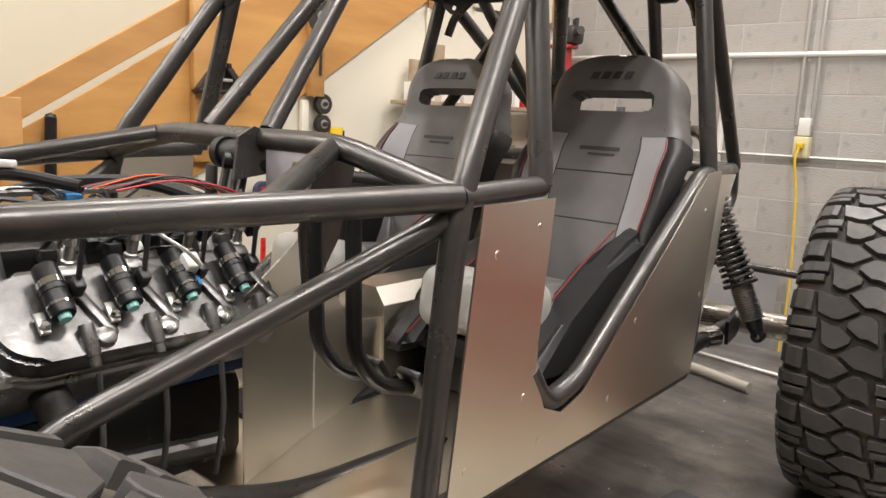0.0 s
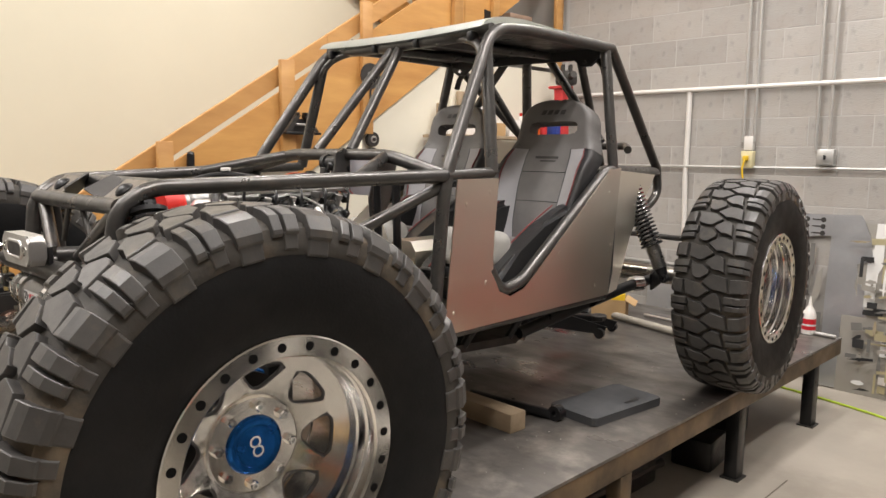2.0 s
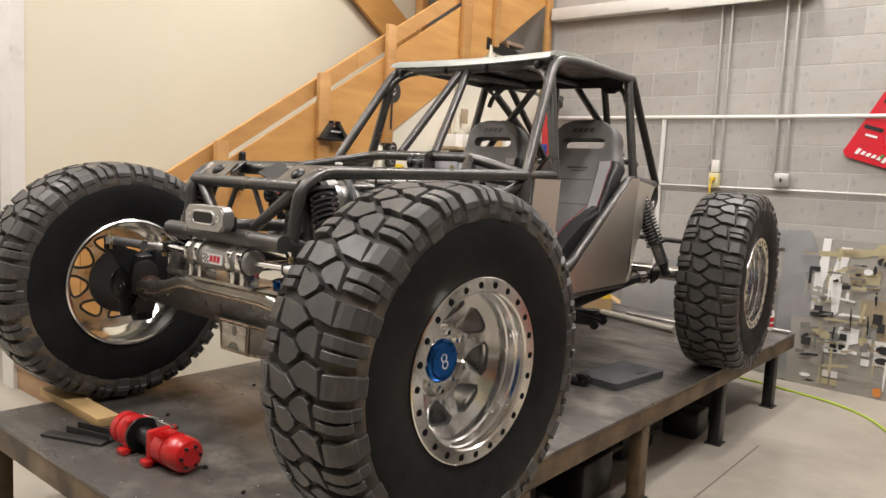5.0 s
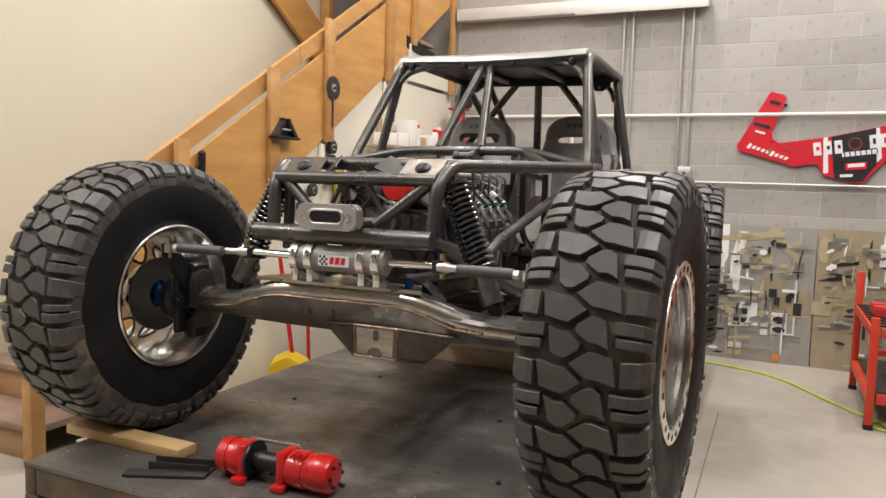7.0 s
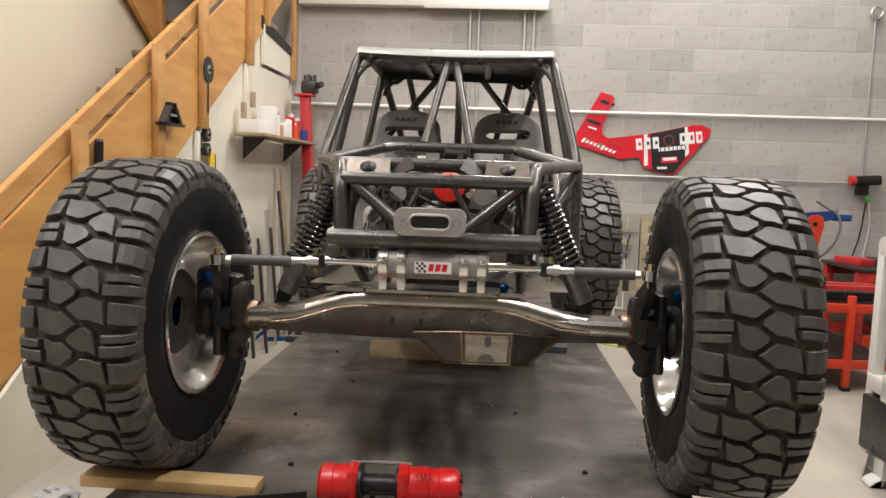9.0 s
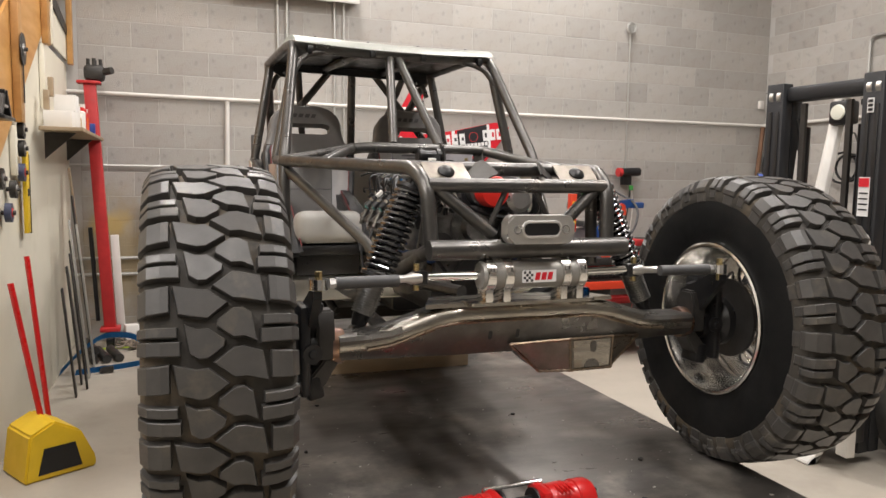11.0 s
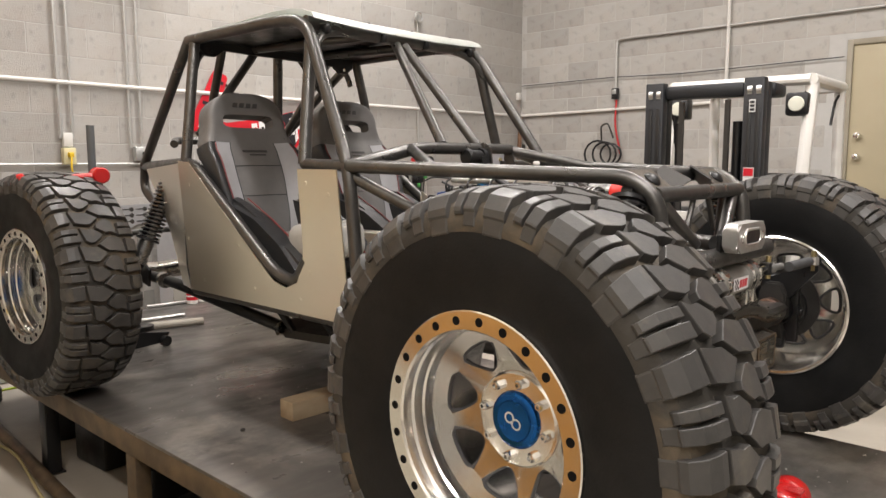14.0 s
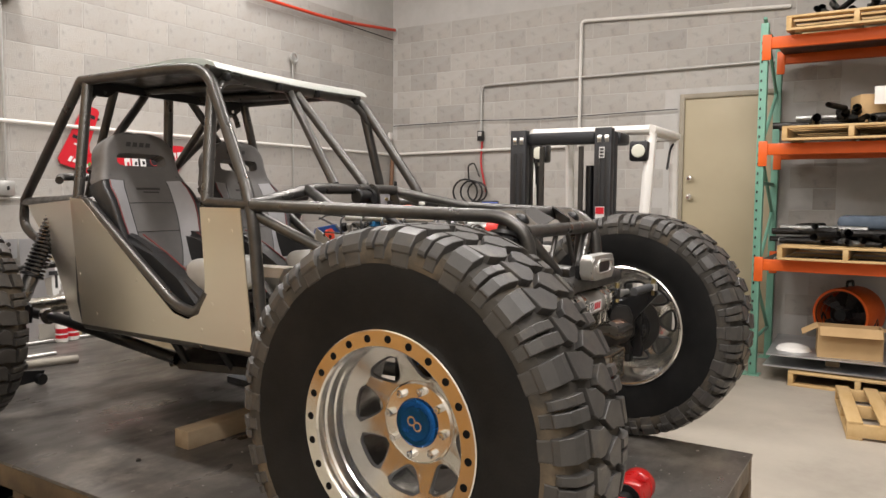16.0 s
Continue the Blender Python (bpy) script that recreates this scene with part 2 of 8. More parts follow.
RINGMAT = mat("polished beadlock ring", (0.86, 0.83, 0.78), 0.16, 1.0, 0.08, 14, 0.02, 200, rough_vary=0.06)
CASTALU = mat("cast aluminium", (0.62, 0.61, 0.59), 0.38, 0.9, 0.12, 20, 0.1, 250)
CHROME = mat("chrome", (0.85, 0.85, 0.85), 0.08, 1.0, 0.02, 10, rough_vary=0.03)
ZINC = mat("yellow zinc bolt", (0.62, 0.50, 0.26), 0.3, 1.0, 0.15, 30)
TREADBASE = mat("dusty tread grooves", (0.055, 0.050, 0.043), 0.7, 0, 0.3, 9, 0.2, 120, spec=0.35, stain=(0.17, 0.13, 0.085), stain_scale=3.5, stain_edge=(0.5, 0.72))
POCKET = mat("grey painted wheel pocket", (0.10, 0.10, 0.105), 0.4, 0.4, 0.15, 20)
# Near-black paints the shade down in the ring's bolt holes.
BLACKHOLE = mat("painted bolt hole shade", (0.006, 0.006, 0.006), 0.7, 0, 0.1, 20, spec=0.1)
TANWALL = mat("stone wall paint", (0.64, 0.61, 0.55), 0.6, 0, 0.08, 1.5, 0.08, 100, spec=0.3)
RUBBER = mat("tyre rubber", (0.070, 0.066, 0.062), 0.42, 0, 0.25, 13, 0.08, 260, color2=(0.043, 0.041, 0.039), spec=0.5, stain=(0.125, 0.108, 0.082), stain_scale=11, stain_edge=(0.55, 0.80))
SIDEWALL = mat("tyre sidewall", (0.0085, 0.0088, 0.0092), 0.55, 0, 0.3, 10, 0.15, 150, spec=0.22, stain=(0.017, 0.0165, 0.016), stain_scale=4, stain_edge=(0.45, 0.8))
BLACKP = mat("black plastic", (0.008, 0.008, 0.009), 0.4, 0, 0.2, 20, 0.05, 200)
BLACKM = mat("black painted steel", (0.012, 0.012, 0.013), 0.35, 0.1, 0.2, 15, 0.05, 200)
SPRINGM = mat("black powder coated spring", (0.030, 0.030, 0.032), 0.12, 0.35, 0.15, 20, spec=1.0, coat=0.8, rough_vary=0.05)
BLUE = mat("blue anodised cap", (0.015, 0.12, 0.42), 0.22, 0.9, 0.1, 20)
BLUEP = mat("blue engine paint", (0.012, 0.06, 0.22), 0.4, 0, 0.2, 12)
RED = mat("red paint", (0.55, 0.012, 0.012), 0.32, 0, 0.12, 10, 0.03, 120, coat=0.3)
REDCAP = mat("red plastic cap", (0.65, 0.02, 0.012), 0.45, 0, 0.1, 10)
REDFRAME = mat("orange red powder coat", (0.62, 0.05, 0.018), 0.42, 0, 0.15, 6, stain=(0.25, 0.05, 0.03), stain_scale=5, stain_edge=(0.6, 0.9))
OLDRED = mat("scuffed red paint", (0.54, 0.030, 0.032), 0.5, 0, 0.25, 8, 0.1, 60, stain=(0.2, 0.12, 0.11), stain_scale=8, stain_edge=(0.6, 0.8))
# The pale stain colour paints in patches of oily sheen on the plate.
TABLE = mat("table steel with painted sheen", (0.18, 0.165, 0.15), 0.38, 0.45, 0.35, 2.6, 0.08, 70, color2=(0.060, 0.055, 0.050), stretch=(0.6, 1.5, 1), stain=(0.31, 0.28, 0.245), stain_scale=2.2, stain_edge=(0.52, 0.72), rough_vary=0.22)
# Steel darkened in colour for the shaded, down-facing front of the axle.
AXLESTEEL = mat("shade-darkened axle steel", (0.20, 0.19, 0.175), 0.30, 0.8, 0.3, 7, 0.06, 120, color2=(0.075, 0.070, 0.064), stain=(0.24, 0.19, 0.14), stain_scale=7, stain_edge=(0.6, 0.8))
RAMGREY = mat("grey ram barrel", (0.30, 0.29, 0.27), 0.42, 0.35, 0.08, 12)
RODGREY = mat("grey powder coated rod", (0.075, 0.075, 0.077), 0.5, 0.1, 0.15, 18, 0.05, 200)
ENGALU = mat("dull cast alloy", (0.34, 0.335, 0.325), 0.34, 0.9, 0.3, 20, 0.12, 200, color2=(0.15, 0.147, 0.142))
TEAL = mat("teal plastic plug", (0.25, 0.55, 0.52), 0.4)
TABLEF = mat("table frame steel", (0.20, 0.135, 0.072), 0.5, 0.4, 0.3, 5, 0.1, 80, color2=(0.065, 0.050, 0.036))
DARKSTEEL = mat("dark scaled steel", (0.07, 0.066, 0.062), 0.48, 0.6, 0.3, 9, 0.1, 100)
GALV = mat("galvanised conduit", (0.55, 0.55, 0.53), 0.4, 0.7, 0.1, 12)
WHITEPIPE = mat("painted pipe", (0.72, 0.70, 0.66), 0.5, 0, 0.08, 10)
WHITE = mat("white enamel", (0.72, 0.70, 0.66), 0.4, 0, 0.08, 5, 0.03, 100, stain=(0.5, 0.46, 0.38), stain_scale=5, stain_edge=(0.62, 0.85))
PAPER = mat("white card", (0.78, 0.76, 0.72), 0.7, 0, 0.06, 8)
SEATMARK = mat("stitched emblem", (0.055, 0.052, 0.05), 0.6)
SEATDARK = mat("charcoal seat vinyl", (0.165, 0.158, 0.153), 0.5, 0, 0.15, 14, 0.2, 350)
SEATBLACK = mat("black seat vinyl", (0.028, 0.028, 0.029), 0.4, 0, 0.15, 14, 0.2, 350)
SEATGREY = mat("light grey seat vinyl", (0.41, 0.405, 0.42), 0.5, 0, 0.1, 14, 0.2, 350)
SEATPALE = mat("pale grey seat vinyl", (0.40, 0.39, 0.365), 0.5, 0, 0.1, 14, 0.2, 350)
PINK = mat("dull red piping", (0.20, 0.035, 0.035), 0.5)
CARD = mat("brown cardboard", (0.50, 0.33, 0.16), 0.8, 0, 0.12, 6)
YELLOW = mat("yellow plastic", (0.75, 0.50, 0.02), 0.45, 0, 0.12, 8, stain=(0.3, 0.2, 0.03), stain_scale=6, stain_edge=(0.6, 0.9))
ORANGE = mat("orange rack paint", (0.74, 0.115, 0.010), 0.5, 0, 0.12, 6, stain=(0.4, 0.1, 0.03), stain_scale=8, stain_edge=(0.65, 0.9))
GREEN = mat("green rack paint", (0.16, 0.36, 0.27), 0.45, 0, 0.15, 6)
LIME = mat("lime hose", (0.45, 0.60, 0.05), 0.5)
BLUESTRAP = mat("blue webbing", (0.03, 0.22, 0.50), 0.7, 0, 0.2, 30)
DOORP = mat("tan door paint", (0.42, 0.36, 0.24), 0.5, 0, 0.06, 2, 0.05, 100)
SCRAPA = mat("scrap sheet steel", (0.60, 0.61, 0.63), 0.36, 0.8, 0.15, 4, color2=(0.50, 0.51, 0.53))
GREYPLASTIC = mat("grey foam mat", (0.06, 0.062, 0.065), 0.8, 0, 0.15, 10, 0.2, 200)
BLACKDECAL = mat("black decal", (0.02, 0.02, 0.024), 0.35)
WHITEDECAL = mat("white decal", (0.8, 0.8, 0.8), 0.4)
REDDECAL = mat("red decal", (0.62, 0.015, 0.03), 0.35, coat=0.3)
GREENM = mat("green plastic", (0.05, 0.3, 0.06), 0.4)
SCREEN = glow("lit screen", (0.08, 0.12, 0.40), 0.5)
TUBELIGHT = glow("fluorescent diffuser", (1.0, 0.9, 0.76), 4.0)


# ---- the hall ----
tagged(part("floor", span(LEFT - 0.2, RIGHT + 0.2, FRONT - 0.2, BACK + 0.2, FLOOR - 0.2, FLOOR), CONCRETE), "worn tan concrete workshop floor with stains", "floor", kind="structure")
wall_back = tagged(part("wall_back", span(LEFT - 0.2, RIGHT + 0.2, BACK + 0.006, BACK + 0.2, FLOOR, CEIL), MORTAR), "grey painted concrete block wall", "wall", kind="structure")
wall_right = tagged(part("wall_right", span(RIGHT + 0.006, RIGHT + 0.2, FRONT, BACK + 0.006, FLOOR, CEIL), MORTAR), "grey painted concrete block wall with a steel door", "wall", kind="structure")
# Unseen wall, added and toned down so front-facing metal reflects dark.
tagged(part("wall_front", span(LEFT - 0.2, RIGHT + 0.2, FRONT - 0.2, FRONT, FLOOR, CEIL), mat("dull wall paint", (0.26, 0.25, 0.23), 0.7, 0, 0.1, 2)), "unseen added dull grey wall that keeps front reflections dark", "wall", kind="structure")
tagged(part("wall_cream", span(CREAM - 0.12, CREAM, 0.32, BACK, FLOOR, CEIL), CREAMP), "smooth cream painted wall beside the stairs", "wall", kind="structure")
# Unseen wall, added close by as a bright surface for metal to reflect.
tagged(part("wall_left", span(LEFT - 0.2, LEFT, FRONT, BACK, FLOOR, CEIL), TANWALL), "unseen added stone coloured wall for the metal to reflect", "wall", kind="structure")
tagged(part("ceiling", span(LEFT - 0.2, RIGHT + 0.2, FRONT - 0.2, BACK + 0.2, CEIL, CEIL + 0.2), mat("ceiling paint", (0.6, 0.58, 0.54), 0.8, 0, 0.1, 2)), "plain light ceiling", "ceiling", kind="structure")
tagged(part("trim", span(CREAM - 0.16, CREAM + 0.012, 0.24, 0.318, FLOOR, CEIL), WHITE), "white painted corner trim at the end of the cream wall", "trim", kind="structure")

# floor joint and expansion lines
tagged(part("floor_joint", span(1.0, 1.006, -2.5, 2.85, FLOOR, FLOOR + 0.002), mat("joint filler", (0.17, 0.15, 0.12), 0.8)), "dark saw-cut joint in the concrete", "joint", kind="structure")

# strip lights under the ceiling
for lx, ly in LAMPS:
    lamp = thing("ceiling_light", "white fluorescent strip light hanging from the ceiling", "ceiling light", pose(lx, ly, CEIL - 0.25), "strip lights")
    part("housing", box((0, 0, 0.04), (0.3, 1.25, 0.07), None, 0.01), WHITE, lamp)
    part("hanger", box((0, 0, 0.165), (0.03, 0.5, 0.17)), GALV, lamp)
    part("diffuser", box((0, 0, -0.012), (0.26, 1.2, 0.024), None, 0.008), TUBELIGHT, lamp)
    li = bpy.data.lights.new("strip", "AREA")
    li.shape, li.size, li.size_y, li.energy, li.color = "RECTANGLE", 0.26, 1.2, LAMP_POWER, (1.0, 0.95, 0.925)
    lo = new("strip", li)
    lo.matrix_basis = pose(lx, ly, CEIL - 0.30)

# pipes and conduits on the back wall
def pipe(name, pts, r, m, label, category="pipe", bend=0.05, seg=10):
    return tagged(part(name, tube(pts, r, seg, bend), m), label, category, kind="structure")


Yp = BACK - 0.03
pipe("pipe_1", [(STAIR - 0.3, Yp, 1.60), (0.5, Yp, 1.590), (3.0, Yp, 1.590), (RIGHT - 0.04, Yp, 1.597), (RIGHT - 0.03, Yp - 0.05, 1.60), (RIGHT - 0.03, 2.2, 1.635)], 0.017, WHITEPIPE, "white painted air pipe along the block walls", "pipe", 0.03)
pipe("pipe_2", [(-0.505, Yp + 0.01, 1.59), (-0.51, Yp + 0.01, 0.93), (-0.49, Yp + 0.01, 0.3)], 0.02, WHITEPIPE, "white painted drop pipe on the block wall")
pipe("pipe_3", [(STAIR - 0.3, Yp, 1.012), (0.6, Yp, 1.02), (3.45, Yp, 1.015)], 0.011, GALV, "thin galvanised conduit along the block wall")
pipe("pipe_4", [(STAIR - 0.3, Yp, 0.25), (-0.5, Yp, 0.245)], 0.014, GALV, "galvanised conduit low on the block wall")
pipe("pipe_5", [(STAIR - 0.3, Yp, 0.115), (-0.5, Yp, 0.11)], 0.014, GALV, "galvanised conduit low on the block wall")
for cx, zb in ((-0.06, 1.2), (0.02, 1.2), (0.44, 1.14), (0.525, 1.14)):
    pipe("conduit", [(cx - 0.01, Yp, zb), (cx - 0.015, Yp, 2.51)], 0.011, GALV, "thin vertical galvanised conduit on the block wall", "conduit")
pipe("conduit", [(3.535, Yp, 1.05), (3.535, Yp, 2.50)], 0.008, GALV, "thin vertical galvanised conduit on the block wall", "conduit")
Xp = RIGHT - 0.03
pipe("conduit", [(Xp, 3.345, 1.82), (Xp, 3.345, 2.38), (Xp, 3.2, 2.385), (Xp, -0.6, 2.395)], 0.014, GALV, "bent grey conduit on the block wall", "conduit", 0.12)
pipe("conduit", [(Xp, 2.10, 1.62), (Xp, 2.10, 2.995), (Xp, 0.0, 2.89)], 0.018, WHITEPIPE, "white painted vertical pipe turning along the block wall", "pipe", 0.06)
pipe("cable", [(Xp, 4.64, 1.96), (Xp, 3.35, 1.975), (Xp, 2.63, 1.95), (Xp, 1.03, 1.98)], 0.005, BLACKP, "thin grey cable stapled along the block wall", "cable", 0.2, 6)
pipe("hose", [(2.9, Yp - 0.03, 3.05), (4.25, Yp - 0.03, 3.06), (5.36, Yp - 0.03, 3.17)], 0.018, REDFRAME, "orange air hose running along the wall", "hose", 0.4)
pipe("cable", [(3.0, Yp, 3.08), (3.53, Yp, 3.075), (5.36, Yp, 3.05)], 0.006, BLACKP, "thin dark cable running along the wall", "cable", 0.3, 6)

# steel trough high on the back wall
tr = thing("cable_trough", "long pale grey steel cable trough on the block wall", "cable trough", kind="structure")
part("body", span(-1.66, 0.63, BACK - 0.12, BACK - 0.004, 2.50, 2.61, 0.006), WHITEPIPE, tr)
part("lid", span(-0.5, 0.63, BACK - 0.128, BACK - 0.122, 2.48, 2.57, 0.002), WHITEPIPE, tr)

# steel door in the right wall
door = thing("door_1", "closed tan painted steel door in a grey frame", "door", kind="structure")
part("leaf", span(RIGHT - 0.03, RIGHT + 0.01, 0.11, 0.955, FLOOR + 0.01, 2.075, 0.004), DOORP, door)
fr = bmesh.new()
add_box(fr, (RIGHT - 0.02, 0.98, (2.125 + FLOOR) / 2), (0.06, 0.05, 2.125 - FLOOR), None, 0.005)
add_box(fr, (RIGHT - 0.02, 0.085, (2.125 + FLOOR) / 2), (0.06, 0.05, 2.125 - FLOOR), None, 0.005)
add_box(fr, (RIGHT - 0.02, 0.5325, 2.10), (0.058, 0.945, 0.05), None, 0.005)
part("door_frame", fr, mat("tan door frame", (0.30, 0.265, 0.20), 0.5), door)
for z in (1.27, 1.08):
    part("lock", lathe([(0, 0), (0, 0.03), (-0.03, 0.032), (-0.045, 0.022), (-0.06, 0.024), (-0.07, 0)], 20, pose(RIGHT - 0.03, 0.88, z)), CHROME, door)


# ---- the stairs ----
def slope(y):
    """Height of the plywood's upper edge along the stairs."""
    return 0.74 + (y - 0.686) * 0.632


def low(y):
    """Height of the plywood's lower edge along the stairs."""
    return max(FLOOR, -0.01 + (y - 0.583) * 0.672)


def side(y):
    """The stairs' outer face, which runs slightly askew below the landing."""
    return STAIR - 0.036 * max(0.0, 3.42 - y)


def skew_in(bm):
    for v in bm.verts:
        v.co.x += side(v.co.y) - STAIR
    return bm


stairs = thing("stairs", "varnished plywood-sided timber staircase along the cream wall", "staircase", kind="structure")


def ply_panel(y0, y1, top, bottom, x=STAIR, t=0.018):
    return skew_in(plate([(y0, bottom(y0)), (y1, bottom(y1)), (y1, top(y1)), (y0, top(y0))], t, Matrix.Translation((x - t / 2, 0, 0)) @ YZ))


part("side_panel", ply_panel(0.26, 1.05, lambda y: slope(y) + 0.028, lambda y: max(low(y), -0.10)), PLY, stairs)
for a, b in ((1.05, 1.90), (1.90, 2.46), (2.46, 3.42), (3.42, 4.62)):
    part("side_panel", ply_panel(a + 0.002, b - 0.002, slope, low), PLY, stairs)
for a, b in ((0.22, 2.20), (2.202, 3.42), (3.422, 4.62)):
    part("handrail", skew_in(plate([(a, slope(a) + 0.03), (b, slope(b) + 0.03), (b, slope(b) + 0.15), (a, slope(a) + 0.15)], 0.04, Matrix.Translation((STAIR - 0.045, 0, 0)) @ YZ, 0.003)), LUMBER, stairs)
for y, zt, zb, w in ((1.085, 1.145, 0.40, 0.085), (1.865, 1.655, 0.90, 0.095), (2.48, 2.09, 1.22, 0.085), (3.32, 4.4, 1.76, 0.09), (4.57, 4.4, 1.80, 0.09), (3.74, 4.4, 2.13, 0.07)):
    part("post", skew_in(span(STAIR + 0.002, STAIR + 0.040, y - w / 2, y + w / 2, zb, zt, 0.004)), LUMBER, stairs)
part("newel_post", skew_in(span(STAIR - 0.066, STAIR - 0.001, 0.185, 0.259, FLOOR, 0.60, 0.006)), LUMBER, stairs)
part("far_post", span(STAIR - 0.9, STAIR - 0.81, 4.5, 4.6, FLOOR, 4.4, 0.004), LUMBER, stairs)
# treads and risers between the two stringers
RISERWOOD = mat("worn riser board", (0.46, 0.28, 0.15), 0.55, 0, 0.3, 7, 0.2, 60, color2=(0.33, 0.19, 0.10), stretch=(0.3, 1, 1))
STEPWOOD = mat("scuffed stair timber", (0.36, 0.25, 0.18), 0.6, 0, 0.3, 7, 0.2, 60, color2=(0.24, 0.16, 0.12), stretch=(0.3, 1, 1))
n = 15
for i in range(n):
    y = 0.245 + i * 0.27
    z = FLOOR + 0.18 * (i + 1)
    x1 = side(y) - 0.062
    part("tread", span(CREAM + 0.003, x1, y, y + 0.29, z - 0.035, z, 0.004), STEPWOOD, stairs)
    part("riser", span(CREAM + 0.003, x1, y + 0.02, y + 0.038, z - 0.18, z - 0.036, 0.002), RISERWOOD, stairs)
# landing above and its boarding
part("upper_panel", ply_panel(3.42, 4.62, lambda y: 4.4, lambda y: slope(y) + 0.16, STAIR - 0.05), PLY, stairs)
part("upper_stringer", plate([(3.78, 1.95), (3.78, 2.32), (1.3, 3.86), (1.3, 3.49)], 0.04, Matrix.Translation((CREAM + 0.06, 0, 0)) @ YZ), PLY, stairs)
part("landing_post", span(CREAM + 0.02, CREAM + 0.11, 3.785, 3.87, 1.6, 4.4, 0.004), LUMBER, stairs)
part("steel_sheet", plate([(3.875, 1.6), (4.62, 1.6), (4.62, 4.4), (3.875, 4.4)], 0.01, Matrix.Translation((CREAM + 0.03, 0, 0)) @ YZ), mat("grey sheeting", (0.36, 0.37, 0.38), 0.5, 0.4), stairs)
# Black strip stands in for the shade of a recess under the landing.
part("soffit_gap", plate([(3.64, 2.10), (4.55, 2.02), (4.55, 2.085), (3.64, 2.20)], 0.012, Matrix.Translation((STAIR + 0.002, 0, 0)) @ YZ), BLACKP, stairs)

# painted boarding under the stairs
under = tagged(part("wall_under_stairs", skew_in(plate([(0.54, FLOOR), (3.42, FLOOR), (3.42, low(3.42)), (0.54, low(0.54))], 0.02, Matrix.Translation((STAIR - 0.031, 0, 0)) @ YZ)), DRYWALL), "off-white painted boarding under the stairs with scuffs", "wall", kind="structure")
part("end_board", plate([(3.421, FLOOR), (4.655, FLOOR), (4.655, 1.80), (3.72, 1.80), (3.72, low(3.72)), (3.421, low(3.421))], 0.02, Matrix.Translation((STAIR - 0.031, 0, 0)) @ YZ), DRYWALL, under)
for y, z0, z1 in ((3.30, 1.36, 1.76), (3.70, 1.82, 2.14), (4.58, 1.82, 2.12), (2.43, 0.94, 1.20)):
    part("batten", skew_in(span(STAIR - 0.018, STAIR + 0.012, y - 0.02, y + 0.02, z0, z1, 0.003)), DRYWALL, under)
part("soffit_panel", plate([(3.73, 1.83), (4.56, 1.83), (4.56, 2.05), (3.73, 2.12)], 0.012, Matrix.Translation((STAIR - 0.01, 0, 0)) @ YZ), DRYWALL, under)


# ---- the steel work table ----
TX0, TX1, TY0, TY1 = -0.915, 0.835, -0.52, 4.13
table = thing("work_table", "long low black steel fabrication table with rusty legs", "work table")
part("top_plate", span(TX0, TX1, TY0, TY1, -0.014, 0.0, 0.002), TABLE, table)
for x0, x1 in ((TX0 + 0.002, TX0 + 0.052), (TX1 - 0.052, TX1 - 0.002)):
    part("rail", span(x0, x1, TY0 + 0.002, TY1 - 0.002, -0.105, -0.0145, 0.004), TABLEF, table)
for y in (TY0 + 0.003, 0.6, 1.62, 2.68, 3.7, TY1 - 0.053):
    part("crossbar", span(TX0 + 0.053, TX1 - 0.053, y, y + 0.05, -0.103, -0.0148, 0.004), TABLEF, table)
for x in (TX0 + 0.034, TX1 - 0.034):
    for y in (TY0 + 0.04, 0.62, 1.86 if x < 0 else 1.64, 2.80 if x < 0 else 2.70, 3.72):
        part("leg", span(x - 0.032, x + 0.032, y - 0.04, y + 0.04, FLOOR + 0.008, -0.106, 0.004), TABLEF if y < 2.4 else BLACKM, table)
        part("foot_plate", span(x - 0.045, x + 0.045, y - 0.05, y + 0.05, FLOOR, FLOOR + 0.008), DARKSTEEL, table)

# swarf, grit and crumbs lying on the plate
rg = random.Random(23)
bm = bmesh.new()
for k in range(420):
    x, y = rg.uniform(TX0 + 0.03, TX1 - 0.03), TY0 + 0.02 + (TY1 - TY0 - 0.1) * rg.random() ** 1.7
    r = rg.choice((0.0015, 0.002, 0.0025, 0.004))
    add_box(bm, (x, y, 0.0012), (r * rg.uniform(1, 3), r * rg.uniform(0.8, 1.5), 0.002), Matrix.Rotation(rg.uniform(0, 3), 3, "Z"))
tagged(part("metal_chips", bm, mat("swarf", (0.45, 0.43, 0.40), 0.4, 0.5, 0.3, 30, rand=0.6, island=True), None, smooth=0), "scattered bright metal chips and grit on the table", "metal chips", kind="stuff")
for k in range(9):
    x, y = rg.uniform(TX0 + 0.1, TX1 - 0.1), rg.uniform(TY0 + 0.1, 2.0)
    tagged(part("dirt_crumb", box((x, y, 0.004), (0.016, 0.011, 0.008), Matrix.Rotation(rg.uniform(0, 3), 3, "Z"), 0.002), BLACKP), "small dark crumb of dirt on the table plate", "dirt crumb", "crumbs on the table")


# ---- the rock buggy ----
buggy = thing("rock_buggy", "unfinished bare steel tube rock crawler on large mud tyres", "off-road buggy", pose(0, 0, 0, 0, 0, 0.9))
R1, R2 = 0.0222, 0.019
A = (0.562, 0.925, 1.023)
RF, RB = (0.462, 1.255, 1.532), (0.455, 2.06, 1.548)
BB = (0.545, 1.965, 1.032)
FPT, FPB = (0.465, 1.225, 1.47), (0.553, 1.165, 1.03)
SF, SR = (0.556, 0.88, 0.505), (0.543, 1.92, 0.505)
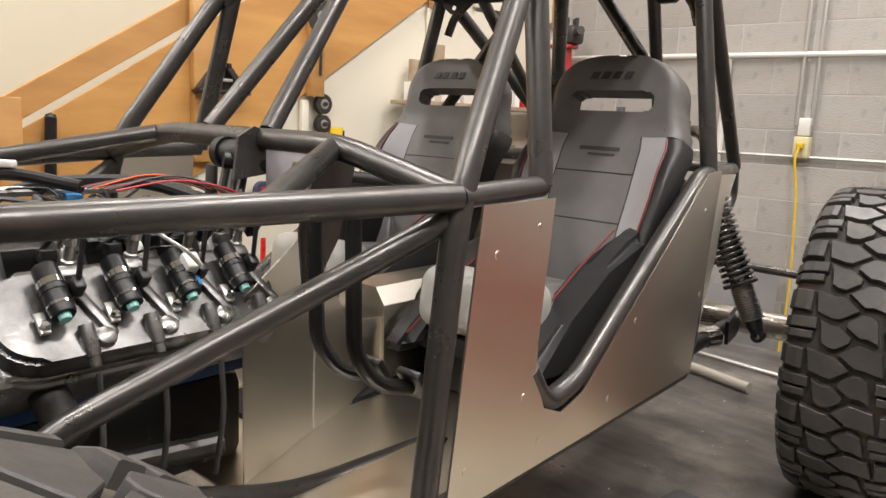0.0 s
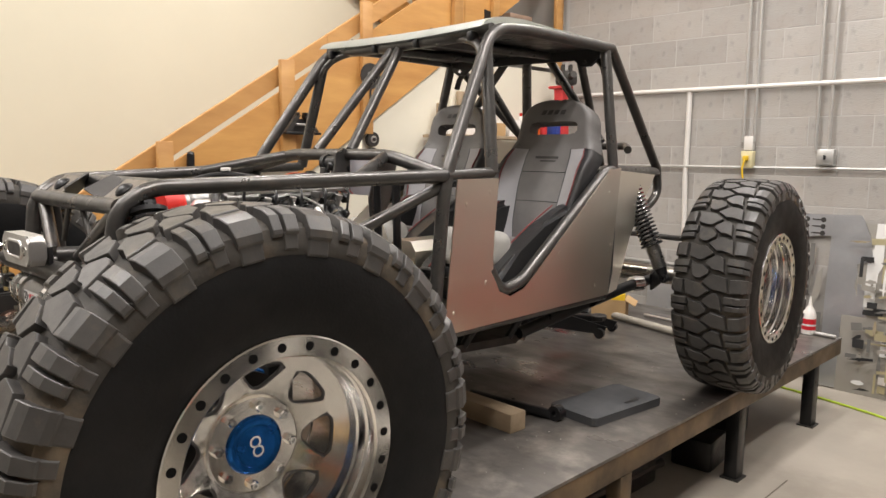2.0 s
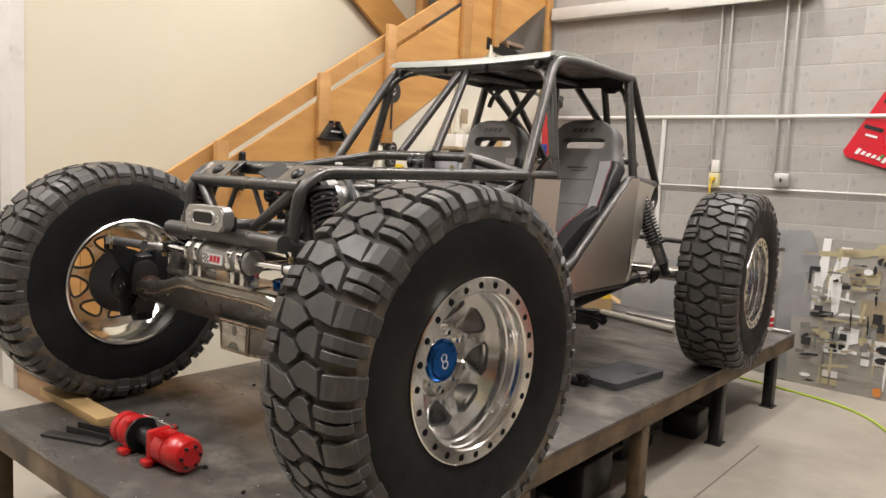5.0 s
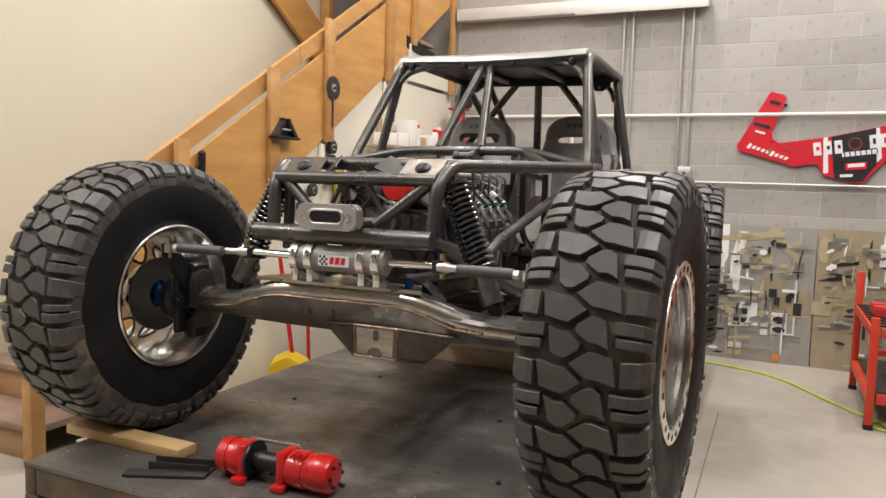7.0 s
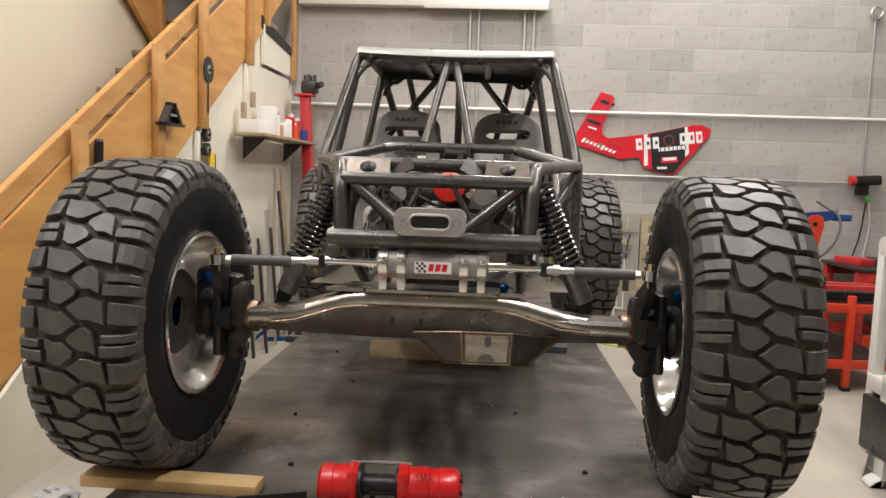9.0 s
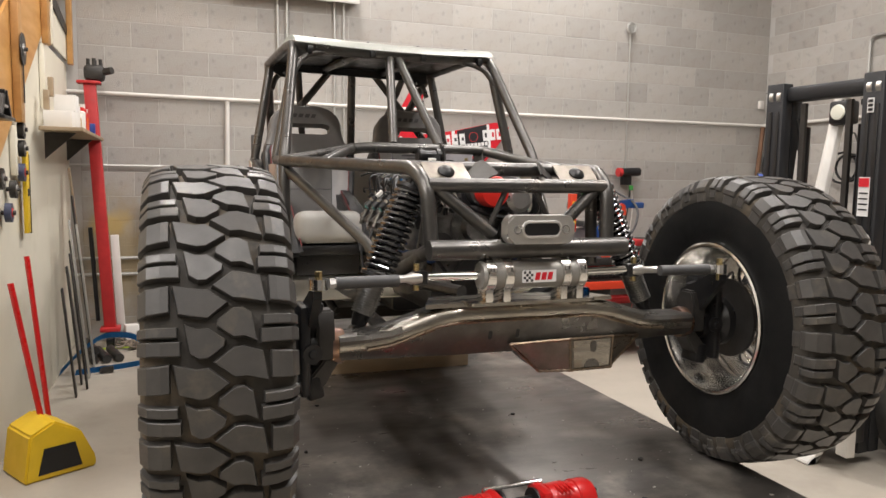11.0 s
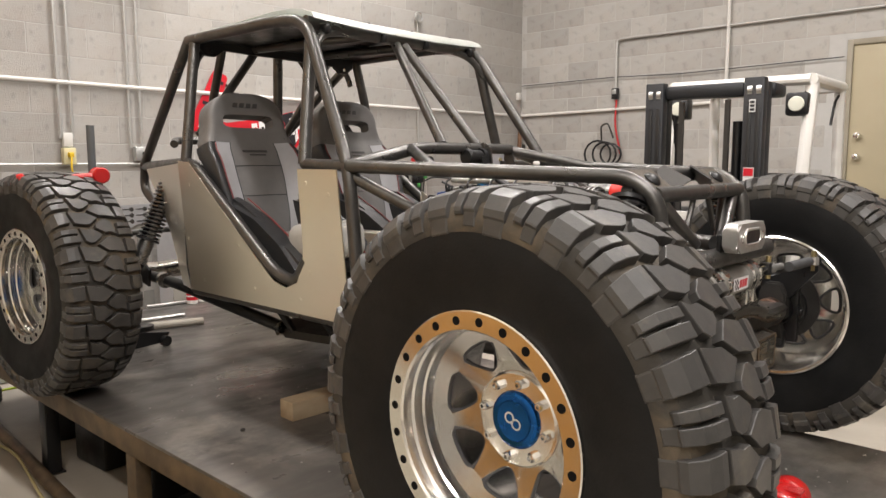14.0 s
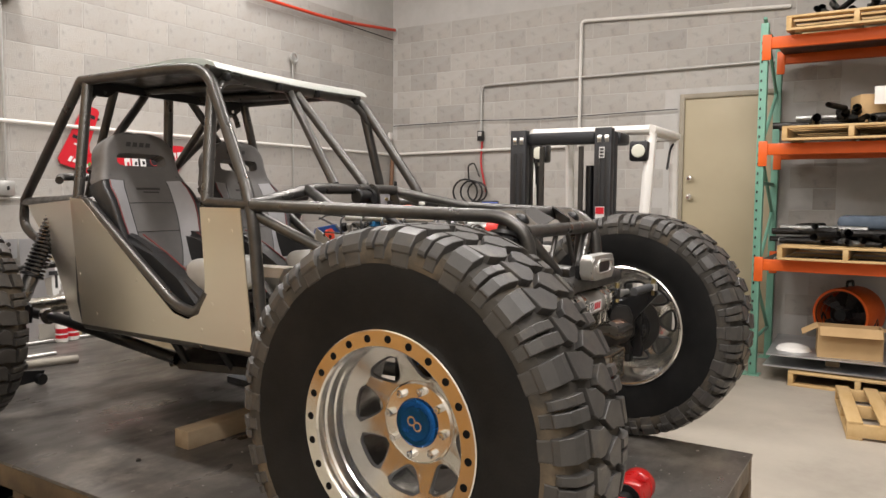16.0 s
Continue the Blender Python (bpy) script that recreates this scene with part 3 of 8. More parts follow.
TAIL = (0.328, 2.755, 1.012)
DB = (0.29, 0.915, 1.085)
HT, HL = (0.315, 0.0, 1.0), (0.296, -0.03, 0.765)


def pair(name, pts, r=R1, bend=0.0, m=None):
    for p in (pts, mirror_x(pts)):
        part(name, tube(p, r, 14, bend), m or TUBE, buggy)


# roll cage
pair("a_pillar", [SF, A, RF, (0.456, 1.45, 1.552), RB], R1, 0.10)
pair("door_post", [FPB, FPT], R1)
pair("sill_tube", [SF, SR], R1)
pair("panel_top_tube", [A, FPB], R2)
pair("b_pillar", [(0.452, 2.02, 1.535), BB, (0.544, 1.95, 0.6), SR], R1)
pair("door_tube", [BB, (0.547, 1.90, 1.025), (0.560, 1.33, 0.632), (0.563, 1.21, 0.612), (0.563, 1.145, 0.70)], R1, 0.07)
pair("rear_strut", [RB, (0.34, 2.735, 1.02)], R1)
pair("rear_diagonal", [(0.30, 2.05, 1.535), (0.20, 2.42, 1.05)], R2)
pair("rear_rail", [BB, TAIL], R1)
pair("rear_loop", [TAIL, (0.328, 2.775, 0.90), (0.326, 2.67, 0.83), (0.32, 2.40, 0.80)], R1, 0.07)
part("tail_bar", tube([TAIL, (-TAIL[0], TAIL[1], TAIL[2])], R1, 14), TUBE, buggy)
part("rear_upper_bar", tube([(0.33, 2.45, 1.12), (0.28, 2.52, 1.14), (-0.28, 2.52, 1.14), (-0.33, 2.45, 1.12)], R2, 12, 0.05), TUBE, buggy)
part("roof_front_bar", tube([(0.462, 1.262, 1.53), (0.25, 1.24, 1.512), (-0.25, 1.24, 1.512), (-0.462, 1.262, 1.53)], R1, 14, 0.08), TUBE, buggy)
part("roof_rear_bar", tube([RB, (-RB[0], RB[1], RB[2])], R1, 14), TUBE, buggy)
part("centre_post", tube([(0.0, 2.06, 1.54), (0.0, 2.1, 0.7)], R1, 14), TUBE, buggy)
pair("roof_brace", [(0.475, 1.20, 1.405), (0.43, 1.225, 1.475), (0.37, 1.24, 1.50), (0.29, 1.25, 1.51)], 0.014, 0.06)
pair("roof_rib", [(0.16, 1.25, 1.515), (0.16, 2.06, 1.54)], R2)
pair("rear_brace", [(0.44, 2.05, 1.42), (0.42, 2.055, 1.48), (0.36, 2.06, 1.535)], 0.014, 0.04)
pair("seat_bar_brace", [(0.12, 2.06, 1.54), (0.44, 2.03, 1.15)], R2)
part("windshield_bar", tube([(-0.035, 1.24, 1.50), (-0.112, 0.925, 1.10)], R2, 14), TUBE, buggy)
part("windshield_bar", tube([(0.005, 1.24, 1.50), (0.088, 0.925, 1.10)], R2, 14), TUBE, buggy)

# front frame
part("dash_bar", tube([A, (0.30, DB[1], DB[2]), (-0.25, DB[1], DB[2]), (-A[0], A[1], A[2])], R1, 14, 0.06), TUBE, buggy)
pair("hood_tube", [A, (0.318, 0.07, 0.997), (0.305, -0.01, 0.94), HL], R1, 0.10)
pair("dash_brace", [(0.472, 0.64, 1.016), (0.295, 0.905, 1.08)], R2)
pair("front_diagonal", [(0.55, 0.925, 0.99), (0.36, 0.43, 0.74), (0.335, 0.30, 0.66)], R2)
pair("lower_rail", [HL, (0.30, 0.35, 0.63), (0.33, 0.80, 0.49), (0.36, 1.9, 0.46)], R1, 0.1)
pair("front_brace", [(0.285, 0.01, 0.95), (0.10, -0.03, 0.80)], R2)
pair("shock_hoop", [(0.27, 0.03, 0.95), (0.30, 0.06, 0.70)], R2)
part("front_crossbar", tube([(-0.30, 0.0, 0.948), (0.30, 0.0, 0.948)], R1, 14), TUBE, buggy)
part("upper_crossbar", tube([(-0.325, 0.10, 0.998), (0.325, 0.10, 0.998)], R1, 14), TUBE, buggy)
part("bumper_bar", tube([(-0.325, -0.085, 0.765), (0.325, -0.085, 0.765)], 0.029, 18), TUBE, buggy)
pair("bumper_strut", [(0.30, -0.075, 0.765), (0.29, 0.25, 0.70)], R1)
for x in (-0.045, 0.05):
    part("crossbar_stay", tube([(x, 0.0, 0.94), (x * 2.2, 0.0, 0.83)], 0.009, 8), TUBE, buggy)
part("cross_sleeve", tube([(-0.01, -0.05, 0.80), (0.06, 0.12, 0.80)], 0.022, 14), TUBE, buggy)

# aluminium skin
PT = 0.004
door_cut = [(1.145, 0.75), (1.15, 0.685), (1.185, 0.618), (1.25, 0.592), (1.33, 0.61), (1.40, 0.66), (1.90, 1.035)]
outline = [(0.955, 1.012), (1.165, 1.012)] + door_cut + [(1.985, 1.04), (1.925, 0.508), (0.905, 0.508)]
for s in (1, -1):
    bm = bmesh.new()
    lo, hi = [], []
    for y, z in outline:
        x = 0.586 - 0.018 * (y - 0.93) - 0.012 * (1.03 - z)
        lo.append(bm.verts.new((s * x, y, z)))
        hi.append(bm.verts.new((s * (x + PT), y, z)))
    bm.faces.new(lo)
    bm.faces.new(hi[::-1])
    for i in range(len(lo)):
        j = (i + 1) % len(lo)
        bm.faces.new((lo[i], hi[i], hi[j], lo[j]))
    part("side_panel", bm, ALU, buggy, "brushed aluminium door panel with a swept cut-out")
    # rear quarter behind the b pillar
    bm = bmesh.new()
    q = [(1.99, 1.03, 0.563), (2.62, 1.0, 0.385), (2.60, 0.955, 0.38), (2.36, 0.80, 0.43), (2.10, 0.50, 0.50), (1.93, 0.508, 0.560)]
    lo = [bm.verts.new((s * x, y, z)) for y, z, x in q]
    hi = [bm.verts.new((s * (x + PT), y, z)) for y, z, x in q]
    bm.faces.new(lo)
    bm.faces.new(hi[::-1])
    for i in range(len(lo)):
        j = (i + 1) % len(lo)
        bm.faces.new((lo[i], hi[i], hi[j], lo[j]))
    part("quarter_panel", bm, ALU, buggy)
    for y, z in ((1.0, 0.93), (1.12, 0.965), (0.95, 0.575), (1.11, 0.66), (1.17, 0.56), (1.45, 0.565), (1.82, 0.56), (1.93, 0.72), (1.90, 0.94), (1.55, 0.72)):
        x = 0.586 - 0.018 * (y - 0.93) - 0.012 * (1.03 - z) + PT
        part("rivet", lathe([(0, 0.0075), (0.0012, 0.0065), (0.0018, 0.0)], 10, pose(s * x, y, z, 0, 0, 0 if s > 0 else 180)), ALU, buggy)
# roof skin
bm = bmesh.new()
rows = []
for y, dz in ((1.203, -0.014), (1.222, 0.006), (1.27, 0.024), (1.34, 0.034), (1.45, 0.037), (1.65, 0.032), (1.9, 0.026), (2.07, 0.022)):
    w = 0.465 if y < 1.5 else 0.455
    rows.append([bm.verts.new((w * u, y, 1.548 + dz - 0.012 * (1 - u * u) * max(0.0, (1.45 - y) / 0.25))) for u in (-1, -0.66, -0.33, 0, 0.33, 0.66, 1)])
for a, b in zip(rows, rows[1:]):
    for k in range(6):
        bm.faces.new((a[k], a[k + 1], b[k + 1], b[k]))
bmesh.ops.solidify(bm, geom=list(bm.faces), thickness=0.004)
part("roof_panel", bm, mat("bare roof sheet", (0.62, 0.63, 0.59), 0.5, 0.6, 0.1, 5, 0.04, 200, stain=(0.54, 0.57, 0.52), stain_scale=3), buggy, "bare aluminium roof sheet")
# Added black sheet stands in for the shaded underside of the roof.
part("roof_liner", plate([(-0.43, 1.30), (0.43, 1.30), (0.43, 2.0), (-0.43, 2.0)], 0.004, Matrix.Translation((0, 0, 1.548))), BLACKM, buggy, "added black sheet that darkens the roof underside")
part("light_bar_plate", plate([(-0.44, 1.515), (-0.40, 1.485), (-0.36, 1.485), (-0.32, 1.515), (0.30, 1.505), (0.34, 1.475), (0.38, 1.475), (0.42, 1.505), (0.42, 1.552), (-0.44, 1.552)], 0.02, Matrix.Translation((0, 2.02, 0)) @ XZ), BLACKM, buggy, "black tabbed plate under the roof")
for x in (-0.38, 0.36):
    part("tab_hole", lathe([(0, 0), (0, 0.008), (0.004, 0.008), (0.004, 0)], 10, pose(x, 2.0095, 1.503 if x < 0 else 1.493, 0, 0, -90)), CHROME, buggy)
for x in (-0.36, -0.12, 0.12, 0.36):
    part("roof_screw", lathe([(0, 0.006), (0.003, 0.005), (0.004, 0)], 10, pose(x, 1.30, 1.577 - 0.007 * (1 - x * x * 4.5), 0, -90, 0)), BLACKM, buggy)
for x in (-0.40, -0.12, 0.12, 0.40):
    part("roof_clamp", box((x, 1.230, 1.507), (0.028, 0.05, 0.036), None, 0.01), BLACKP, buggy)

# ---- wheels ----
WC, WR = 0.898, 0.848


def tyre_meshes():
    """Carcass and tread for a tyre whose axle runs along x, outer side towards +x."""
    prof = [(-0.138, 0.248), (-0.150, 0.262), (-0.163, 0.31), (-0.168, 0.37), (-0.163, 0.425), (-0.147, 0.452), (-0.10, 0.463), (0, 0.467), (0.10, 0.463), (0.147, 0.452), (0.163, 0.425), (0.168, 0.37), (0.163, 0.31), (0.150, 0.255), (0.138, 0.234)]
    groove = [(-0.1645, 0.4000), (-0.1664, 0.4055), (-0.1650, 0.4270), (-0.155, 0.4500), (-0.140, 0.4590), (-0.10, 0.4680), (0, 0.4715), (0.10, 0.4680), (0.140, 0.4590), (0.155, 0.4500), (0.1650, 0.4270), (0.1664, 0.4055), (0.1645, 0.4000)]
    body, base = lathe(prof, 90), lathe(groove, 90)
    tread = bmesh.new()
    n = 38
    step = 2 * math.pi / n

    def at(x, r, a):
        return tread.verts.new((x, r * math.cos(a), r * math.sin(a)))

    def crown(x):
        return 0.490 - 0.35 * x * x

    rnd = random.Random(4)

    def lug(poly, a0, high):
        cx = sum(p[0] for p in poly) / len(poly)
        cv = sum(p[1] for p in poly) / len(poly)
        foot, top, edge = [], [], []
        kx, kv = rnd.uniform(-0.03, 0.03), rnd.uniform(-0.004, 0.004)
        for x, v in poly:
            foot.append(at(cx + (x - cx) * 1.02, crown(x) - 0.021, a0 + (cv + (v - cv) * 1.03) * step))
            xi, vi = cx + (x - cx) * 0.985, cv + (v - cv) * 0.985
            edge.append(at(xi, crown(xi) - 0.0016 - high + kx * (xi - cx) + kv * (vi - cv), a0 + vi * step))
            xi, vi = cx + (x - cx) * 0.955, cv + (v - cv) * 0.95
            top.append(at(xi, crown(xi) - high + kx * (xi - cx) + kv * (vi - cv), a0 + vi * step))
        k = len(poly)
        for i in range(k):
            j = (i + 1) % k
            tread.faces.new((foot[i], foot[j], edge[j], edge[i]))
            tread.faces.new((edge[i], edge[j], top[j], top[i]))
        tread.faces.new(top)

    def shoulder(a0, v0, v1, inner, low, sx, skew, step_in):
        line = [(inner, crown(inner), 0.020), (0.122, 0.4845, 0.020), (0.150, 0.4755, 0.019), (0.168, 0.450, 0.017), (0.1695, 0.5 * (low + 0.452) + 0.006, 0.012), (0.166, 0.5 * (low + 0.452), 0.005)]
        secs = []
        for v, tp in ((v0, 0.0), (v0 + 0.022, 0.92), (v0 + 0.045, 1.0), (v1 - 0.045, 1.0), (v1 - 0.022, 0.92), (v1, 0.0)):
            sec = []
            for i, (x, r, d) in enumerate(line):
                dv = skew * (1 - i / 3) if i < 3 else 0
                if v > (v0 + v1) / 2 and i < 2:
                    dv += step_in
                drop = d * (1 - tp)
                sec.append(at(sx * (x - (drop * 0.6 if i > 2 else 0)), r - drop * (1 if i < 3 else 0.5), a0 + (v + dv) * step))
            secs.append(sec)
        for a, b in zip(secs, secs[1:]):
            for i in range(len(line) - 1):
                tread.faces.new((a[i], a[i + 1], b[i + 1], b[i]))
        root = [at(sx * (inner - 0.004), crown(inner) - 0.021, a0 + (v + skew) * step) for v in (v0, v1 + step_in)]
        tread.faces.new([root[0]] + [q[0] for q in secs[1:5]] + [root[1]])
        tread.faces.new((root[0], secs[0][0], secs[1][0]))
        tread.faces.new((root[1], secs[4][0], secs[5][0]))

    def side_lug(a0, v0, v1, r0, r1, sx):
        ring = []
        for grow, x in ((1.0, 0.156), (0.86, 0.1675), (0.72, 0.1690)):
            cv, cr, hv, hr = (v0 + v1) / 2, (r0 + r1) / 2, (v1 - v0) / 2 * grow, (r1 - r0) / 2 * grow
            ring.append([at(sx * (x - (0.0035 if r > cr and grow < 1 else 0)), r, a0 + v * step) for v, r in ((cv - hv, cr - hr), (cv + hv, cr - hr), (cv + hv, cr + hr), (cv - hv, cr + hr))])
        for p, q in zip(ring, ring[1:]):
            for i in range(4):
                tread.faces.new((p[i], p[(i + 1) % 4], q[(i + 1) % 4], q[i]))
        tread.faces.new(ring[2])

    # two interlocking centre rows along a zigzag, cut across on a slant
    g, c = 0.0065, 0.125
    for i in range(n):
        a = i * step
        j = rnd.uniform(-0.03, 0.03)
        tip = [(0.023 - g, 0.10 + j)] if i % 2 else [(0.015 - g, 0.02), (0.012 - g, 0.20)]
        o = -0.094 if i % 2 else -0.071
        left = [(-0.019 - g, -0.40 + c)] + tip + [(-0.020 - g, 0.60 - c), (-0.046, 0.60 - c + j), (o + 0.007, 0.47 - c), (o - 0.004, -0.53 + c), (-0.050, -0.40 + c + j)]
        lug(left, a, rnd.uniform(0, 0.0012))
        lug([(-x, -0.3 - v) for x, v in left], a, rnd.uniform(0, 0.0012))
        for sx, off in ((-1, -0.53), (1, 0.23)):
            wide = (i + (sx > 0)) % 2
            side_lug(a + off * step, 0.09, 0.87 if wide else 0.56, 0.396 if wide else 0.410, 0.446, sx)
            if wide:
                shoulder(a + off * step, 0.10, 0.84, 0.1055, 0.408, sx, 0.06, 0.0)
            else:
                shoulder(a + off * step, 0.10, 0.50, 0.084, 0.428, sx, -0.04, 0.0)
                shoulder(a + off * step, 0.56, 0.86, 0.090, 0.420, sx, -0.04, 0.0)
    return body, base, tread


def wheel_thing():
    """One wheel at the origin, axle along x, outer face towards +x: rim with tyre, ring, cap and nuts."""
    bm = bmesh.new()
    # barrel
    add_lathe(bm, [(0.138, 0.246), (0.138, 0.223), (0.136, 0.2225), (0.132, 0.216), (0.118, 0.2155), (0.113, 0.211), (0.088, 0.2105), (0.083, 0.207), (0.06, 0.2065), (0.02, 0.205), (-0.02, 0.212), (-0.045, 0.226), (-0.125, 0.232), (-0.145, 0.245), (-0.160, 0.247), (-0.162, 0.254), (-0.158, 0.260), (-0.148, 0.260), (-0.140, 0.250), (-0.125, 0.239), (-0.045, 0.233), (0.0, 0.214), (0.125, 0.225)], 64)
    rim = part("wheel", bm, MACHINED, None, "machined aluminium beadlock wheel with eight windows")
    # face with eight rounded windows, one sheet turned solid
    fb, zf, ns, k = bmesh.new(), 0.008, 8, 20
    cols = []
    for i in range(ns * k):
        a = 2 * math.pi * i / (ns * k)
        t = (i % k) / k
        d = abs(t - 0.5) / 0.39
        inside = d < 1.0
        r0 = 0.112 + 0.050 * d ** 2.4 if inside else 0.166
        r1 = 0.176 - 0.013 * max(0.0, (d - 0.6) / 0.4) ** 2 if inside else 0.166
        cols.append([fb.verts.new((zf + 0.052 * max(0.0, (r - 0.10) / 0.1095) ** 1.25, r * math.cos(a), r * math.sin(a))) for r in (0.05, 0.10, r0, r1 if inside else r0 + 0.0005, 0.191, 0.2095)] + [inside])
    for i in range(ns * k):
        p, q = cols[i], cols[(i + 1) % (ns * k)]
        for j in range(5):
            if j == 2 and (p[6] or q[6]):
                continue
            fb.faces.new((p[j], q[j], q[j + 1], p[j + 1]))
    rims = []
    for w in range(ns):
        ins = [cols[i] for i in range(w * k, (w + 1) * k) if cols[i][6]]
        loop = [q[2].co - Vector((0.006, 0, 0)) for q in ins] + [q[3].co - Vector((0.006, 0, 0)) for q in reversed(ins)]
        rims.append(loop)
    bmesh.ops.solidify(fb, geom=list(fb.faces), thickness=0.024)
    part("wheel_face", fb, MACHINED, rim)
    for w in range(ns):
        part("window_lip", add_tube(bmesh.new(), rims[w], 0.0055, 6, closed=True), POCKET, rim)
    body, base, tread = tyre_meshes()
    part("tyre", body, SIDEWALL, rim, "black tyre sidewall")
    part("tread_base", base, TREADBASE, rim, "dusty grooves between the tread blocks")
    part("tread", tread, RUBBER, rim, "dusty chunky mud tread blocks", 12)
    part("beadlock_ring", lathe([(0.139, 0.252), (0.154, 0.249), (0.156, 0.246), (0.156, 0.211), (0.151, 0.207), (0.137, 0.208)], 72, closed=True), RINGMAT, rim, "polished aluminium beadlock ring")
    for i in range(24):
        a = 2 * math.pi * i / 24
        # Black discs on the ring's face stand in for shaded bolt holes.
        part("ring_bolt", lathe([(0.150, 0.0092), (0.1568, 0.0092), (0.1568, 0.0)], 12, Matrix.Rotation(a, 4, "X") @ Matrix.Translation((0, 0.2285, 0))), BLACKHOLE, rim)
    part("hub_cap", lathe([(-0.03, 0.062), (0.016, 0.062), (0.023, 0.059), (0.027, 0.053), (0.0255, 0.044), (0.028, 0.042), (0.028, 0.0)], 40), BLUE, rim, "blue anodised hub cap")
    part("hub_flange", lathe([(-0.03, 0.104), (0.012, 0.102), (0.016, 0.097), (0.016, 0.05), (-0.03, 0.05)], 40), RINGMAT, rim)
    for dz in (-0.0105, 0.0105):
        part("hub_mark", lathe([(0.0275, 0.0125), (0.0292, 0.0125), (0.0292, 0.0085), (0.0275, 0.0085)], 20, Matrix.Translation((0, 0, dz)), True), CHROME, rim)
    for i in range(8):
        a = 2 * math.pi * (i + 0.5) / 8
        part("lug_nut", lathe([(0.002, 0.0135), (0.008, 0.0130), (0.008, 0.0115), (0.030, 0.0105), (0.034, 0.0075), (0.034, 0.005), (0.022, 0.0045), (0.022, 0)], 6, Matrix.Rotation(a, 4, "X") @ Matrix.Translation((0, 0.081, 0))), CHROME, rim)
    part("brake_disc", lathe([(-0.06, 0.05), (-0.06, 0.135), (-0.072, 0.135), (-0.072, 0.05)], 48, closed=True), DARKSTEEL, rim, "dark steel brake disc")
    for o in [rim] + list(rim.children):
        o.data.transform(Matrix.Diagonal((0.96, 1.015, 1.015, 1)))
    return rim


wheel = wheel_thing()
wheel.parent = buggy
spots = [(WC, 0.0, -3.6, 0.3), (-WC, 0.0, 177.6, 1.0), (WR, 2.672, 3.0, 0.9), (-WR, 2.60, 183.0, 1.9)]
for i, (x, y, turn, spin) in enumerate(spots):
    m = pose(x, y, 0.4965, 0, 0, turn) @ Matrix.Rotation(spin, 4, "X")
    if i == 0:
        wheel.matrix_basis = m
    else:
        copy_thing(wheel, m)


# ---- running gear ----
def rings(a, b, r0, r1, n):
    """A ribbed cylinder profile."""
    out = [(a, 0), (a, r0)]
    for i in range(n):
        t0, t1 = a + (b - a) * i / n, a + (b - a) * (i + 0.5) / n
        out += [(t0, r0), (t0 + 0.0005, r1), (t1, r1), (t1 + 0.0005, r0)]
    return out + [(b, r0), (b, 0)]


def coilover(low, top):
    L = (Vector(top) - Vector(low)).length
    m = aim(low, top)
    base = part("coilover", lathe([(0.015, 0), (0.015, 0.02), (0.035, 0.025), (0.11 * L, 0.027), (0.11 * L, 0)], 20, m), BLACKM, buggy, "coilover shock with a black spring and ribbed alloy body")
    part("body", lathe(rings(0.11 * L, 0.34 * L, 0.030, 0.035, 14), 20, m), ENGALU, base)
    part("shaft", lathe([(0.4 * L, 0), (0.4 * L, 0.012), (0.97 * L, 0.012), (0.97 * L, 0)], 12, m), CHROME, base)
    part("shock_tube", lathe(rings(0.37 * L, 0.88 * L, 0.027, 0.028, 14), 16, m), SPRINGM, base)
    turns, pts = 15, []
    for i in range(turns * 10 + 1):
        a = 2 * math.pi * i / 10
        t = 0.36 * L + 0.58 * L * i / (turns * 10)
        pts.append(m @ Vector((t, 0.043 * math.cos(a), 0.043 * math.sin(a))))
    part("spring", add_tube(bmesh.new(), pts, 0.0066, 8), SPRINGM, base, "glossy black coil spring")
    part("collar", lathe([(0.345 * L, 0.03), (0.345 * L, 0.052), (0.365 * L, 0.052), (0.365 * L, 0.03)], 20, m, True), BLACKM, base)
    part("top_mount", lathe([(0.94 * L, 0), (0.94 * L, 0.048), (0.965 * L, 0.048), (0.975 * L, 0.02), (1.02 * L, 0.018), (1.02 * L, 0)], 18, m), BLACKM, base)
    for p in (low, top):
        part("bearing", lathe([(-0.016, 0.008), (-0.016, 0.019), (0.016, 0.019), (0.016, 0.008)], 16, Matrix.Translation(p) @ Matrix.Rotation(math.pi / 2, 4, "Z"), True), BLACKM, base)


for s in (1, -1):
    coilover((s * 0.505, 0.03, 0.525), (s * 0.318, 0.065, 0.955))
    coilover((s * 0.600, 2.36, 0.53), (s * 0.405, 2.345, 0.96))

# front axle housing
AX = -0.02
stations = [(-0.575, 0.535, 0.457), (-0.50, 0.538, 0.455), (-0.43, 0.546, 0.452), (-0.36, 0.570, 0.448), (-0.29, 0.592, 0.446), (-0.24, 0.600, 0.444), (0.20, 0.600, 0.440), (0.25, 0.594, 0.442), (0.32, 0.572, 0.445), (0.40, 0.550, 0.450), (0.48, 0.540, 0.455), (0.612, 0.537, 0.457)]
bm = bmesh.new()
secs = []
for x, zt, zb in stations:
    h = zt - zb
    k = min(1.0, abs(x) / 0.5) ** 3
    ys = [(0.050, 0.93), (0.030, 1.0), (-0.030, 1.0), (-0.052, 0.93), (-0.062, 0.80), (-0.058, 0.68), (-0.040 - 0.012 * k, 0.30), (-0.018 - 0.020 * k, 0.03 + 0.05 * k), (0.0, 0.0), (0.045, 0.06), (0.060, 0.5)]
    secs.append([bm.verts.new((x, AX + y, zb + h * v)) for y, v in ys])
